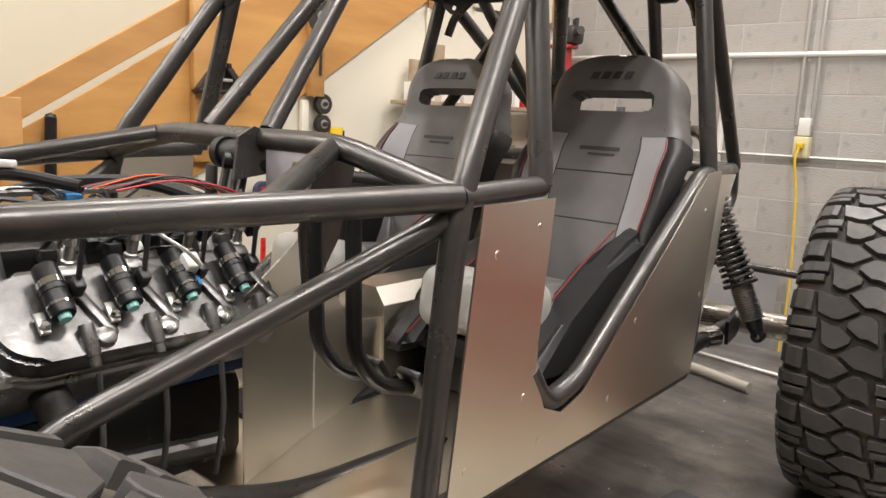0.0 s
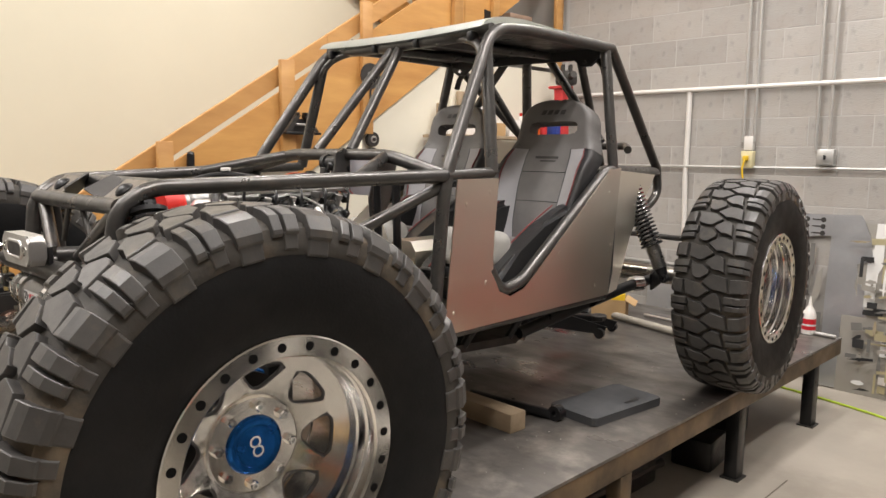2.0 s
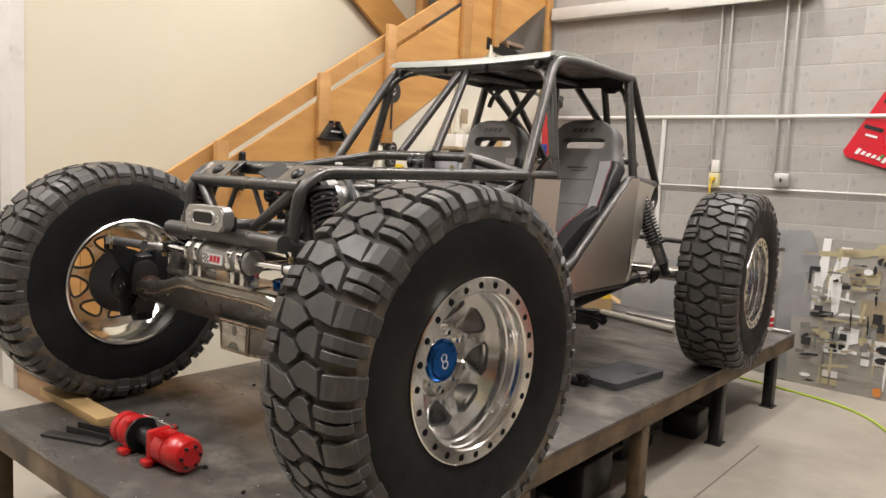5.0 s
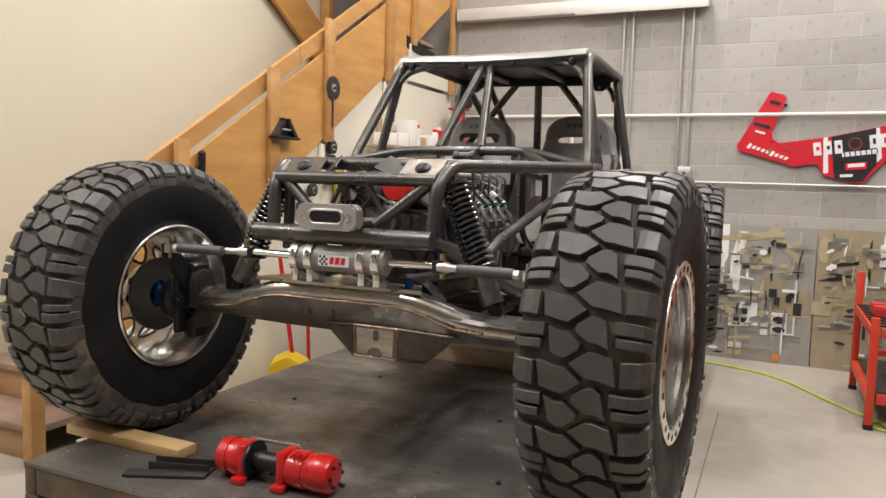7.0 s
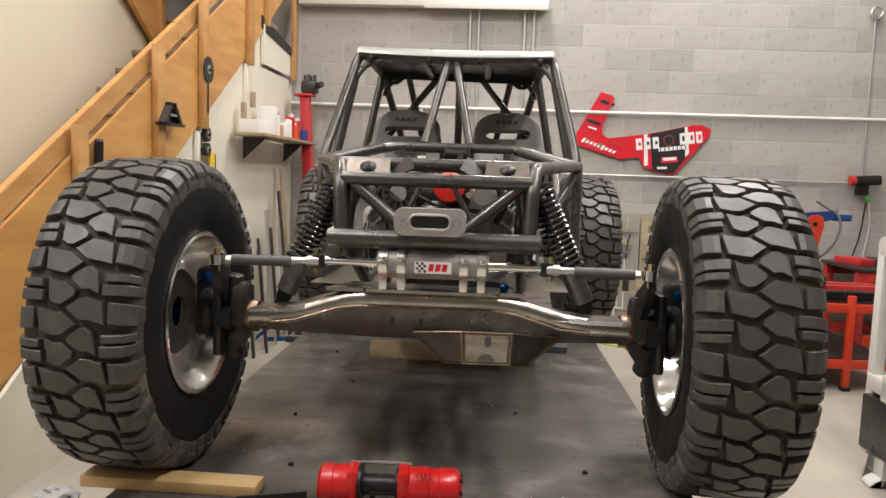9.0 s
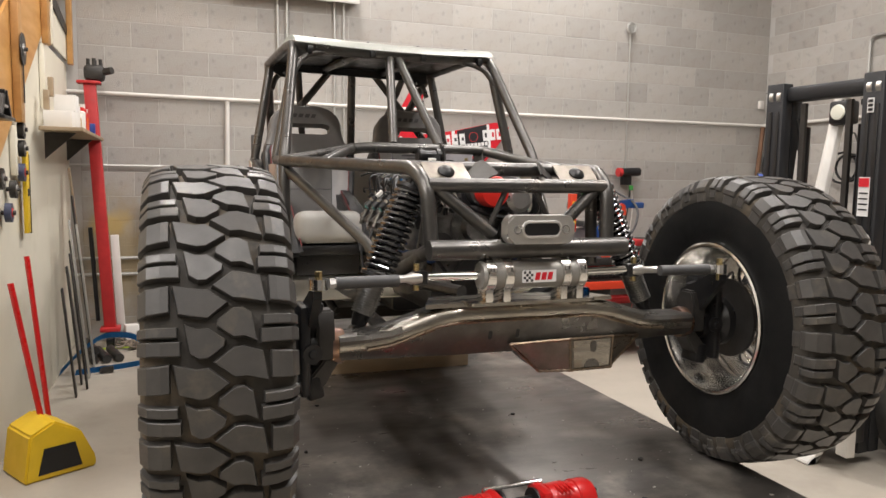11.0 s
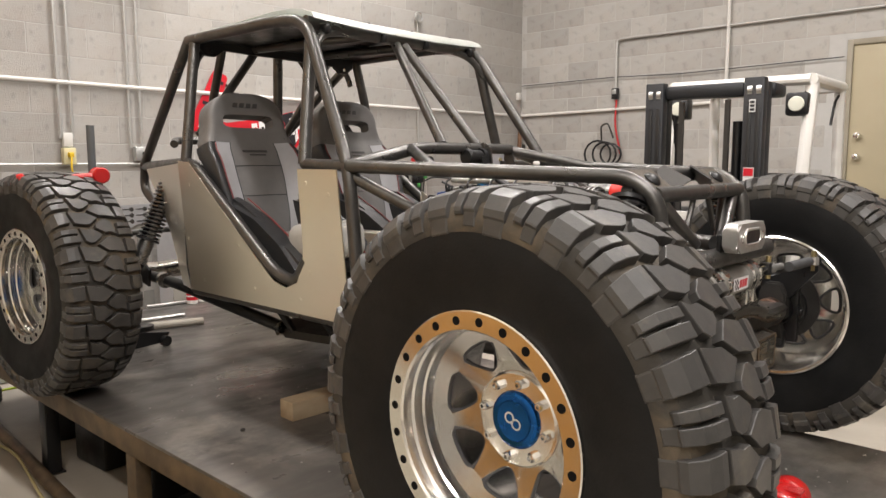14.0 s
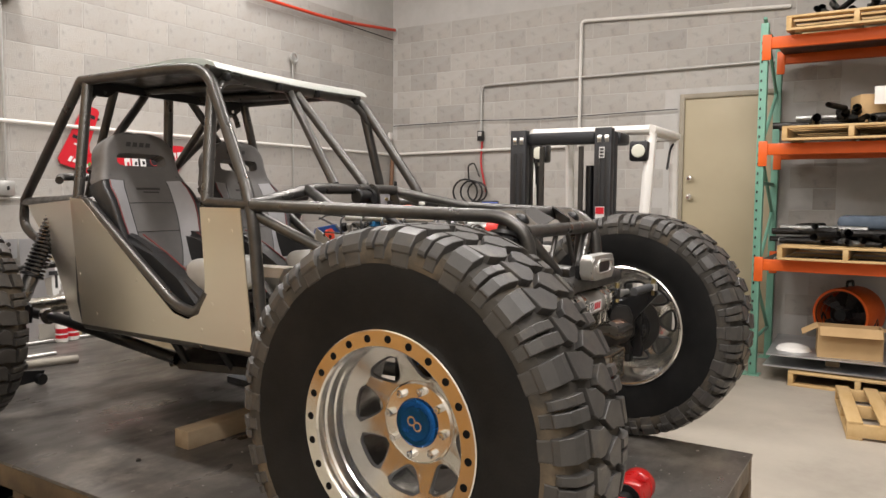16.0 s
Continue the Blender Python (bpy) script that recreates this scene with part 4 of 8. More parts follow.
for p, q in zip(secs, secs[1:]):
    for i in range(len(p)):
        j = (i + 1) % len(p)
        bm.faces.new((p[i], p[j], q[j], q[i]))
bm.faces.new(secs[0])
bm.faces.new(secs[-1][::-1])
axle = part("front_axle", bm, AXLESTEEL, buggy, "welded raw steel axle housing with heat-tinted seams")
# Brighter steel paints in the overhead light along the axle's top.
part("top_tube", tube([(-0.575, AX - 0.026, 0.503), (-0.45, AX - 0.028, 0.508), (-0.27, AX - 0.034, 0.566), (-0.20, AX - 0.034, 0.573), (0.19, AX - 0.034, 0.573), (0.27, AX - 0.034, 0.564), (0.46, AX - 0.028, 0.508), (0.612, AX - 0.026, 0.503)], 0.032, 16, 0.05), RAWSTEEL, axle, "axle tube in steel brightened for overhead light, with weld tint")
part("truss_cap", plate([(-0.33, -0.06), (0.29, -0.06), (0.23, 0.075), (-0.27, 0.075)], 0.012, Matrix.Translation((0, AX, 0.604))), RAWSTEEL, axle)
# weld beads along the upper edge
bead = [(-0.50, 0.533), (-0.43, 0.541), (-0.29, 0.586), (-0.23, 0.594), (0.20, 0.594), (0.26, 0.586), (0.40, 0.544), (0.50, 0.537)]
bm = bmesh.new()
rb = random.Random(2)
pts = []
for (x0, z0), (x1, z1) in zip(bead, bead[1:]):
    k = max(2, int(abs(x1 - x0) / 0.007))
    for i in range(k):
        pts.append((x0 + (x1 - x0) * i / k, AX - 0.063, z0 + (z1 - z0) * i / k - 0.040))
add_tube(bm, pts, [0.0052 + 0.0012 * math.sin(i * 2.1) for i in range(len(pts))], 6)
part("weld_bead", bm, mat("weld bead", (0.36, 0.28, 0.19), 0.35, 1.0, 0.4, 40, color2=(0.16, 0.12, 0.10)), axle)
# differential cover
DIFFSTEEL = mat("raw cover steel", (0.30, 0.28, 0.25), 0.33, 0.9, 0.3, 14, 0.05, 120, color2=(0.16, 0.145, 0.125), stain=(0.26, 0.17, 0.09), stain_scale=9, stain_edge=(0.58, 0.8))
bm = bmesh.new()
dc = 0.175
front = [(dc - 0.075, 0.500), (dc + 0.075, 0.500), (dc + 0.070, 0.405), (dc - 0.070, 0.405)]
rear = [(dc - 0.23, 0.475), (dc + 0.23, 0.475), (dc + 0.13, 0.385), (dc - 0.13, 0.385)]
f = [bm.verts.new((x, AX - 0.135, z)) for x, z in front]
r = [bm.verts.new((x, AX - 0.045, z)) for x, z in rear]
bt = [bm.verts.new((x, AX + 0.12, z)) for x, z in ((dc + 0.2, 0.46), (dc - 0.2, 0.46), (dc - 0.10, 0.375), (dc + 0.10, 0.375))]
bm.faces.new(f)
for i in range(4):
    j = (i + 1) % 4
    bm.faces.new((f[i], f[j], r[j], r[i]))
bm.faces.new((r[0], r[1], bt[0], bt[1]))
bm.faces.new((r[1], r[2], bt[3], bt[0]))
bm.faces.new((r[2], r[3], bt[2], bt[3]))
bm.faces.new((r[3], r[0], bt[1], bt[2]))
bm.faces.new((bt[0], bt[3], bt[2], bt[1]))
bmesh.ops.bevel(bm, geom=list(bm.edges), offset=0.006, segments=2, affect="EDGES")
diff = part("differential_cover", bm, DIFFSTEEL, axle, "faceted raw steel differential cover")
F3, R3 = [(x, AX - 0.134, z) for x, z in front], [(x, AX - 0.047, z) for x, z in rear]
for a, b in ((F3[0], F3[3]), (F3[1], F3[2]), (F3[0], F3[1]), (F3[3], F3[2]), (F3[0], R3[0]), (F3[1], R3[1]), (F3[3], R3[3]), (F3[2], R3[2]), (R3[0], R3[3]), (R3[1], R3[2])):
    p, q = Vector(a), Vector(b)
    k = max(3, int((q - p).length / 0.006))
    part("weld_seam", add_tube(bmesh.new(), [p.lerp(q, i / k) for i in range(k + 1)], [0.0042 + 0.001 * math.sin(i * 2.1) for i in range(k + 1)], 6), bpy.data.materials["weld bead"], axle, "brown weld seam")
part("face_plate", plate([(dc - 0.060, 0.412), (dc + 0.060, 0.412), (dc + 0.064, 0.494), (dc - 0.064, 0.494)], 0.003, Matrix.Translation((0, AX - 0.1365, 0)) @ XZ), RAWSTEEL, axle, "ground steel cover face")
part("face_slot", plate(rounded(0.020, 0.034, 0.009), 0.002, Matrix.Translation((dc + 0.004, AX - 0.1385, 0.474)) @ XZ), AXLESTEEL, axle)
part("face_slot", plate([(0.026 * math.cos(a * math.pi / 8), 0.024 * math.sin(a * math.pi / 8)) for a in range(9)], 0.002, Matrix.Translation((dc, AX - 0.1385, 0.413)) @ XZ), AXLESTEEL, axle)
part("third_member", lathe([(-0.02, 0), (-0.02, 0.13), (0.05, 0.13), (0.10, 0.07), (0.20, 0.05), (0.20, 0)], 28, Matrix.Translation((dc, 0.06, 0.50)) @ Matrix.Rotation(math.pi / 2, 4, "Z")), BLACKM, axle)
for x in (-0.12, -0.03):
    part("slot", plate(rounded(0.012, 0.028, 0.005), 0.003, Matrix.Translation((x, AX - 0.046, 0.508)) @ Matrix.Rotation(radians(12), 4, "X") @ XZ), BLACKM, axle)
part("breather_cap", lathe([(0, 0), (0, 0.014), (0.018, 0.014), (0.022, 0.010), (0.022, 0)], 6, Matrix.Translation((0.225, -0.03, 0.61)) @ Matrix.Rotation(-math.pi / 2, 4, "Y")), BLUE, axle, "blue anodised breather fitting")

# steering ram on the axle
RY, RZ = -0.085, 0.690
ram = part("steering_ram", lathe([(-0.168, 0), (-0.168, 0.038), (-0.16, 0.043), (0.165, 0.043), (0.173, 0.038), (0.173, 0)], 32, Matrix.Translation((0, RY, RZ))), RAMGREY, buggy, "grey hydraulic steering ram in four clamps")
for x in (-0.148, -0.092, 0.098, 0.152):
    bm = bmesh.new()
    add_box(bm, (x, RY, 0.645), (0.026, 0.066, 0.075), None, 0.005)
    add_lathe(bm, [(-0.013, 0.043), (-0.013, 0.051), (0.013, 0.051), (0.013, 0.043)], 24, Matrix.Translation((x, RY, RZ)), True)
    add_box(bm, (x, RY - 0.044, RZ + 0.005), (0.024, 0.02, 0.022), None, 0.003)
    add_box(bm, (x, RY + 0.044, RZ + 0.005), (0.024, 0.02, 0.022), None, 0.003)
    c = part("clamp", bm, MACHINED, ram)
    part("clamp_bolt", rod((x, RY - 0.046, RZ + 0.015), (x, RY - 0.046, RZ + 0.027), 0.007, 8), CHROME, ram)
part("mount_plate", plate(rounded(0.42, 0.09, 0.02), 0.010, Matrix.Translation((0.0, RY + 0.01, 0.609))), RAWSTEEL, ram)
lm = Matrix.Translation((0.005, RY - 0.0435, RZ - 0.002)) @ XZ
part("label_plate", plate(rounded(0.112, 0.036, 0.003), 0.0012, lm), WHITEDECAL, ram, "white label with red and black shapes")
for i in range(4):
    for j in range(4):
        if (i + j) % 2:
            part("label_check", plate(rounded(0.0075, 0.0075, 0.0005, 1), 0.0016, lm @ Matrix.Translation((-0.048 + i * 0.0078, -0.0117 + j * 0.0078, 0.0006))), BLACKDECAL, ram)
for i in range(3):
    part("label_bar", plate([(-0.009, -0.011), (0.006, -0.011), (0.010, 0.011), (-0.005, 0.011)], 0.0018, lm @ Matrix.Translation((-0.006 + i * 0.0205, 0, 0.0007))), REDDECAL, ram)
for s in (1, -1):
    part("ram_rod", rod((s * 0.17, RY, RZ), (s * 0.335, RY, RZ + 0.002), 0.0125, 16), CHROME, ram)
    part("rod_clevis", box((s * 0.353, RY, RZ), (0.045, 0.034, 0.042), None, 0.008), BLACKM, ram)
    part("clevis_bolt", rod((s * 0.362, RY - 0.002, RZ - 0.035), (s * 0.362, RY - 0.002, RZ + 0.04), 0.009, 8), ZINC, ram)
    part("ball_joint", lathe([(0, 0.0), (0, 0.017), (0.03, 0.017), (0.045, 0.011), (0.085, 0.011), (0.085, 0)], 14, aim((s * 0.352, RY - 0.005, RZ), (s * 0.65, -0.148, 0.692))), CASTALU, ram)
    tie = part("tie_rod", rod((s * 0.43, -0.131, 0.691), (s * 0.605, -0.145, 0.692), 0.0165, 16), RODGREY, buggy, "dark grey steel tie rod with a chrome joint")
    part("jam_nut", rod((s * 0.603, -0.145, 0.692), (s * 0.622, -0.146, 0.692), 0.014, 6), CASTALU, tie)
    part("rod_end", lathe([(-0.014, 0.009), (-0.014, 0.024), (0.014, 0.024), (0.014, 0.009)], 18, Matrix.Translation((s * 0.65, -0.148, 0.692)) @ Matrix.Rotation(math.pi / 2, 4, "Y"), True), CHROME, tie)
    part("end_bolt", rod((s * 0.65, -0.148, 0.655), (s * 0.65, -0.148, 0.725), 0.010, 6), ZINC, tie)
    # knuckle
    bm = bmesh.new()
    add_lathe(bm, [(0, 0), (0, 0.055), (0.05, 0.062), (0.075, 0.085), (0.10, 0.085), (0.10, 0)], 24, aim((s * 0.635, AX, 0.495), (s * 0.9, AX, 0.495)))
    add_box(bm, (s * 0.640, AX, 0.60), (0.045, 0.07, 0.06), Matrix.Rotation(radians(s * -12), 3, "Y"), 0.01)
    add_box(bm, (s * 0.640, AX, 0.39), (0.05, 0.075, 0.07), Matrix.Rotation(radians(s * 12), 3, "Y"), 0.012)
    add_box(bm, (s * 0.672, AX - 0.02, 0.50), (0.03, 0.11, 0.25), None, 0.012)
    kn = part("steering_knuckle", bm, BLACKM, buggy, "black steering knuckle")
    part("steering_arm", plate([(0.0, 0.49), (-0.05, 0.52), (-0.165, 0.655), (-0.165, 0.675), (-0.11, 0.67), (0.03, 0.60)], 0.022, Matrix.Translation((s * 0.655, 0, 0)) @ YZ), BLACKM, kn)
    part("axle_collar", lathe([(-0.022, 0.042), (-0.018, 0.05), (0.0, 0.052), (0.018, 0.05), (0.022, 0.042)], 24, Matrix.Translation((s * 0.575, AX, 0.497)), True), mat("heat tinted weld", (0.42, 0.26, 0.16), 0.32, 1.0, 0.4, 25, color2=(0.22, 0.15, 0.14)) if s == 1 else bpy.data.materials["heat tinted weld"], axle)
    part("inner_c", plate([(AX - 0.05, 0.47), (AX + 0.05, 0.47), (AX + 0.045, 0.57), (AX + 0.02, 0.605), (AX - 0.03, 0.605), (AX - 0.05, 0.56)], 0.05, Matrix.Translation((s * 0.612, 0, 0)) @ YZ, 0.006), DARKSTEEL, axle)
    part("lower_c", plate([(0.0, 0.470), (0.045, 0.470), (0.105, 0.400), (0.105, 0.365), (0.075, 0.365), (0.045, 0.400)][::s], 0.07, Matrix.Translation((s * 0.565, AX, 0)) @ Matrix.Diagonal((s, 1, 1, 1)) @ XZ, 0.005), DARKSTEEL, axle)
    part("drive_shaft", rod((s * 0.57, AX, 0.497), (s * 0.66, AX, 0.497), 0.026, 18), CHROME, axle)
    part("joint_cap", lathe([(0, 0), (0, 0.026), (0.008, 0.026), (0.008, 0.012), (0.014, 0.01), (0.014, 0)], 18, Matrix.Translation((s * 0.655, AX - 0.075, 0.497)) @ Matrix.Rotation(-math.pi / 2, 4, "Z")), BLACKM, kn)
    bm = box((s * 0.765, 0.115, 0.555), (0.085, 0.07, 0.15), None, 0.015)
    part("brake_caliper", bm, BLACKM, kn)
    part("caliper_bridge", box((s * 0.77, 0.10, 0.60), (0.05, 0.05, 0.04), None, 0.01), BLUE, kn)
    # lower link and front mounts
    part("lower_link", tube([(s * 0.36, 0.05, 0.47), (s * 0.24, 0.95, 0.42)], 0.024, 14), BLACKM, buggy)
    part("upper_link", tube([(s * 0.16, 0.06, 0.62), (s * 0.27, 0.70, 0.60)], 0.019, 12), TUBE, buggy)
    # rear end
    part("rear_axle_tube", rod((s * 0.12, 2.636 + s * 0.005, 0.4965), (s * 0.62, 2.636 + s * 0.026, 0.4965), 0.044, 20), RAWSTEEL, buggy, "raw steel rear axle tube")
    rk = part("rear_knuckle", lathe([(0, 0), (0, 0.06), (0.06, 0.09), (0.12, 0.09), (0.12, 0)], 20, aim((s * 0.62, 2.636 + s * 0.026, 0.4965), (s * 0.9, 2.636 + s * 0.038, 0.4965))), BLACKM, buggy)
    part("rear_lower_link", tube([(s * 0.33, 1.62, 0.35), (s * 0.43, 2.30, 0.475), (s * 0.43, 2.58, 0.485)], 0.026, 14, 0.1), BLACKM, buggy, "black trailing link with a bolted joint")
    part("link_joint", lathe([(-0.03, 0), (-0.03, 0.036), (0.03, 0.036), (0.03, 0)], 18, Matrix.Translation((s * 0.435, 2.40, 0.480)) @ Matrix.Rotation(radians(70), 4, "Z")), CHROME, buggy)
    part("rear_upper_link", tube([(s * 0.30, 2.05, 0.66), (s * 0.13, 2.60, 0.66)], 0.019, 12), TUBE, buggy)
    part("shock_bracket", plate([(2.50, 0.44), (2.58, 0.46), (2.64, 0.54), (2.56, 0.56), (2.49, 0.52)], 0.012, Matrix.Translation((s * 0.46, 0, 0)) @ YZ), BLACKM, buggy)
    part("limit_rod", rod((s * 0.25, 2.60, 0.70), (s * 0.66, 2.62, 0.69), 0.014, 10), TUBE, buggy)
# the axle's long side reaches further out than the short one
for o in list(axle.children) + [q for q in buggy.children if q.name.startswith("steering_knuckle")]:
    if o.name.split(".")[0] in ("axle_collar", "inner_c", "lower_c", "drive_shaft", "steering_knuckle") and o.data.vertices[0].co.x > 0:
        for q in [o] + list(o.children):
            if q.name.split(".")[0] != "steering_arm":
                q.data.transform(Matrix.Translation((0.036, 0, 0)))
part("rear_differential", lathe([(-0.14, 0), (-0.14, 0.07), (-0.06, 0.135), (0.06, 0.135), (0.14, 0.07), (0.14, 0)], 28, Matrix.Translation((0.05, 2.635, 0.50))), RAWSTEEL, buggy, "raw steel rear differential housing")

# winch fairlead on the bumper
bm = plate(rounded(0.215, 0.082, 0.022), 0.045, Matrix.Translation((-0.007, -0.135, 0.826)) @ XZ, 0.006)
fl = part("fairlead", bm, CASTALU, buggy, "silver alloy hawse fairlead on the front bumper")
part("slot", plate(rounded(0.115, 0.036, 0.017), 0.002, Matrix.Translation((-0.007, -0.1587, 0.827)) @ XZ), BLACKM, fl)
part("slot_lip", add_tube(bmesh.new(), [(-0.007 + x, -0.159, 0.827 + z) for x, z in rounded(0.122, 0.043, 0.02)], 0.0045, 8, closed=True), CASTALU, fl)
for x in (-0.085, 0.071):
    part("recess", lathe([(0, 0.013), (0.002, 0.013), (0.002, 0.009), (-0.003, 0.008), (-0.003, 0)], 18, Matrix.Translation((x, -0.158, 0.826)) @ Matrix.Rotation(-math.pi / 2, 4, "Z")), CHROME, fl)
part("fairlead_bracket", box((-0.007, -0.10, 0.80), (0.20, 0.012, 0.07), None, 0.003), BLACKM, fl)

# shock tower plates behind the front crossbar
for s in (1, -1):
    m = Matrix.Translation((s * 0.225, 0.048, 0.985)) @ Matrix.Rotation(radians(38), 4, "X")
    pl = part("shock_tower_plate", plate([(-0.075, -0.045), (0.075, -0.045), (0.068, 0.045), (-0.068, 0.045)], 0.006, m, 0.001), mat("ground weld plate", (0.25, 0.225, 0.195), 0.40, 0.9, 0.25, 14, color2=(0.13, 0.108, 0.085)) if s == 1 else bpy.data.materials["ground weld plate"], buggy, "ground steel shock tower plate")
    part("tower_bolt", lathe([(0.0, 0.026), (0.004, 0.026), (0.010, 0.020), (0.016, 0.008), (0.016, 0)], 20, m @ Matrix.Rotation(-math.pi / 2, 4, "Y") @ Matrix.Translation((0.003, 0, 0))), BLACKM, pl)
    part("side_gusset", plate([(-0.055, -0.04), (0.055, -0.04), (0.03, 0.045), (-0.03, 0.045)], 0.005, Matrix.Translation((s * 0.117, 0.05, 0.985)) @ Matrix.Rotation(radians(38), 4, "X") @ Matrix.Rotation(radians(s * 35), 4, "Y")), DARKSTEEL, pl)


# ---- cockpit ----
def seat_at(sx):
    B0, axis, fwd = Vector((sx, 1.735, 0.70)), Vector((0, 0.315, 0.95)).normalized(), Vector((0, -0.95, 0.315)).normalized()
    LEN = 0.662
    keys = [(0, 0.180), (0.2, 0.215), (0.45, 0.232), (0.60, 0.230), (0.68, 0.214), (0.74, 0.198), (0.80, 0.190)]

    def width(t):
        if t > 0.8:
            return max(0.012, 0.19 * (1 - ((t - 0.8) / 0.2) ** 2.8) ** 0.5)
        for (a, wa), (b, wb) in zip(keys, keys[1:]):
            if t <= b:
                k = (t - a) / (b - a)
                k = k * k * (3 - 2 * k)
                return wa + (wb - wa) * k
        return 0.19

    def place(u, t, lift=0.0):
        q = max(0.0, (abs(u) - 0.45) / 0.55)
        k = max(0.0, min(1.0, (t - 0.45) / 0.28))
        bol = 0.085 * q ** 1.4 * (1 - 0.85 * k * k * (3 - 2 * k))
        belly = 0.022 * math.sin(math.pi * min(t / 0.7, 1)) * (1 - u * u)
        head = 0.03 * max(0, (t - 0.70) / 0.30)
        e = min(1.0, math.hypot(max(0.0, (abs(u) - 0.82) / 0.18), max(0.0, (t - 0.93) / 0.07)))
        return B0 + axis * (t * LEN) + Vector((u * width(t), 0, 0)) + fwd * (bol + belly + head - 0.034 * (1 - math.sqrt(1 - e * e)) + lift)

    half = [0, 0.15, 0.3, 0.42, 0.5, 0.55, 0.59, 0.62, 0.65, 0.72, 0.78, 0.84, 0.89, 0.93, 0.96, 0.985, 1]
    U = [-u for u in reversed(half[1:])] + half
    T = [0, 0.06, 0.13, 0.2, 0.27, 0.34, 0.41, 0.48, 0.55, 0.60, 0.63, 0.66, 0.69, 0.72, 0.75, 0.761, 0.766, 0.772, 0.78, 0.803, 0.826, 0.834, 0.840, 0.845, 0.87, 0.895, 0.92, 0.94, 0.955, 0.968, 0.979, 0.988, 0.994, 0.998, 1.0]

    def sheet(cond, thick, lift=0.0):
        """The chosen cells of the seat's surface as one padded sheet with closed sides."""
        bm, seen = bmesh.new(), {}
        cells = {(i, j) for i in range(len(U) - 1) for j in range(len(T) - 1) if cond((U[i] + U[i + 1]) / 2, (T[j] + T[j + 1]) / 2)}

        def v(i, j, back):
            if (i, j, back) not in seen:
                seen[i, j, back] = bm.verts.new(place(U[i], T[j], lift - (thick if back else 0)))
            return seen[i, j, back]

        for i, j in cells:
            bm.faces.new((v(i, j, 0), v(i + 1, j, 0), v(i + 1, j + 1, 0), v(i, j + 1, 0)))
            bm.faces.new((v(i, j + 1, 1), v(i + 1, j + 1, 1), v(i + 1, j, 1), v(i, j, 1)))
            for (di, dj), p, q in (((-1, 0), (i, j), (i, j + 1)), ((1, 0), (i + 1, j + 1), (i + 1, j)), ((0, -1), (i + 1, j), (i, j)), ((0, 1), (i, j + 1), (i + 1, j + 1))):
                if (i + di, j + dj) not in cells:
                    bm.faces.new((v(*p, 0), v(*q, 0), v(*q, 1), v(*p, 1)))
        return bm

    slot = lambda u, t: (abs(u) / 0.64) ** 5 + (abs(t - 0.803) / 0.042) ** 4 < 1
    st = part("seat", sheet(lambda u, t: (t > 0.66 or abs(u) < 0.5) and not slot(u, t), 0.06, 0.003), SEATDARK, buggy, "charcoal and light grey vinyl suspension seat with a slotted headrest", 50)
    part("side_bolster", sheet(lambda u, t: u > 0.84 and t < 0.66, 0.07), SEATBLACK, st, "black vinyl side bolster", 50)
    part("side_bolster", sheet(lambda u, t: u < -0.84 and t < 0.66, 0.07), SEATBLACK, st, "black vinyl side bolster", 50)
    part("flank_panel", sheet(lambda u, t: t < 0.66 and 0.5 < u < 0.84, 0.05, 0.002), SEATGREY, st, "light grey vinyl flank panel", 50)
    part("flank_panel", sheet(lambda u, t: t < 0.66 and -0.84 < u < -0.5, 0.05, 0.002), SEATGREY, st, "light grey vinyl flank panel", 50)
    for a in (-1, 1):
        part("piping", add_tube(bmesh.new(), [place(a * 0.85, 0.05 + 0.60 * i / 12, 0.003) for i in range(13)], 0.0028, 6), PINK, st)
        part("seam", add_tube(bmesh.new(), [place(a * 0.5, 0.02 + 0.64 * i / 12, 0.002) for i in range(13)], 0.0022, 5), SEATBLACK, st)
        part("seam", add_tube(bmesh.new(), [place(a * (0.80 - 0.25 * (i / 8) ** 3), 0.68 + 0.26 * i / 8, 0.001) for i in range(9)], 0.0018, 5), SEATBLACK, st)
    for t in (0.30, 0.50):
        part("seam", add_tube(bmesh.new(), [place(-0.5 + i / 8, t, 0.003) for i in range(9)], 0.0016, 5), SEATBLACK, st)
    # stitched emblem as plain bars
    for k in range(4):
        u = -0.34 + k * 0.19
        part("emblem_bar", plate([(-0.014, -0.010), (0.008, -0.010), (0.016, 0.010), (-0.006, 0.010)], 0.0012, Matrix.Translation(place(u, 0.905, 0.0045)) @ Matrix.Rotation(radians(72), 4, "X")), SEATMARK, st)
    part("emblem_bar", plate([(-0.06, -0.005), (0.06, -0.005), (0.06, 0.005), (-0.06, 0.005)], 0.0012, Matrix.Translation(place(0, 0.60, 0.0045)) @ Matrix.Rotation(radians(72), 4, "X")), SEATMARK, st)
    part("emblem_bar", plate([(-0.03, -0.003), (0.05, -0.003), (0.05, 0.003), (-0.03, 0.003)], 0.0012, Matrix.Translation(place(0, 0.575, 0.0045)) @ Matrix.Rotation(radians(72), 4, "X")), SEATMARK, st)
    # base cushion
    bm = box((sx, 1.53, 0.705), (0.30, 0.40, 0.11), Matrix.Rotation(radians(-6), 3, "X"), 0.04, 4)
    part("seat_cushion", bm, SEATDARK, st)
    part("front_roll", box((sx, 1.37, 0.728), (0.31, 0.14, 0.15), Matrix.Rotation(radians(-6), 3, "X"), 0.045, 4), SEATPALE, st, "pale grey vinyl cushion front")
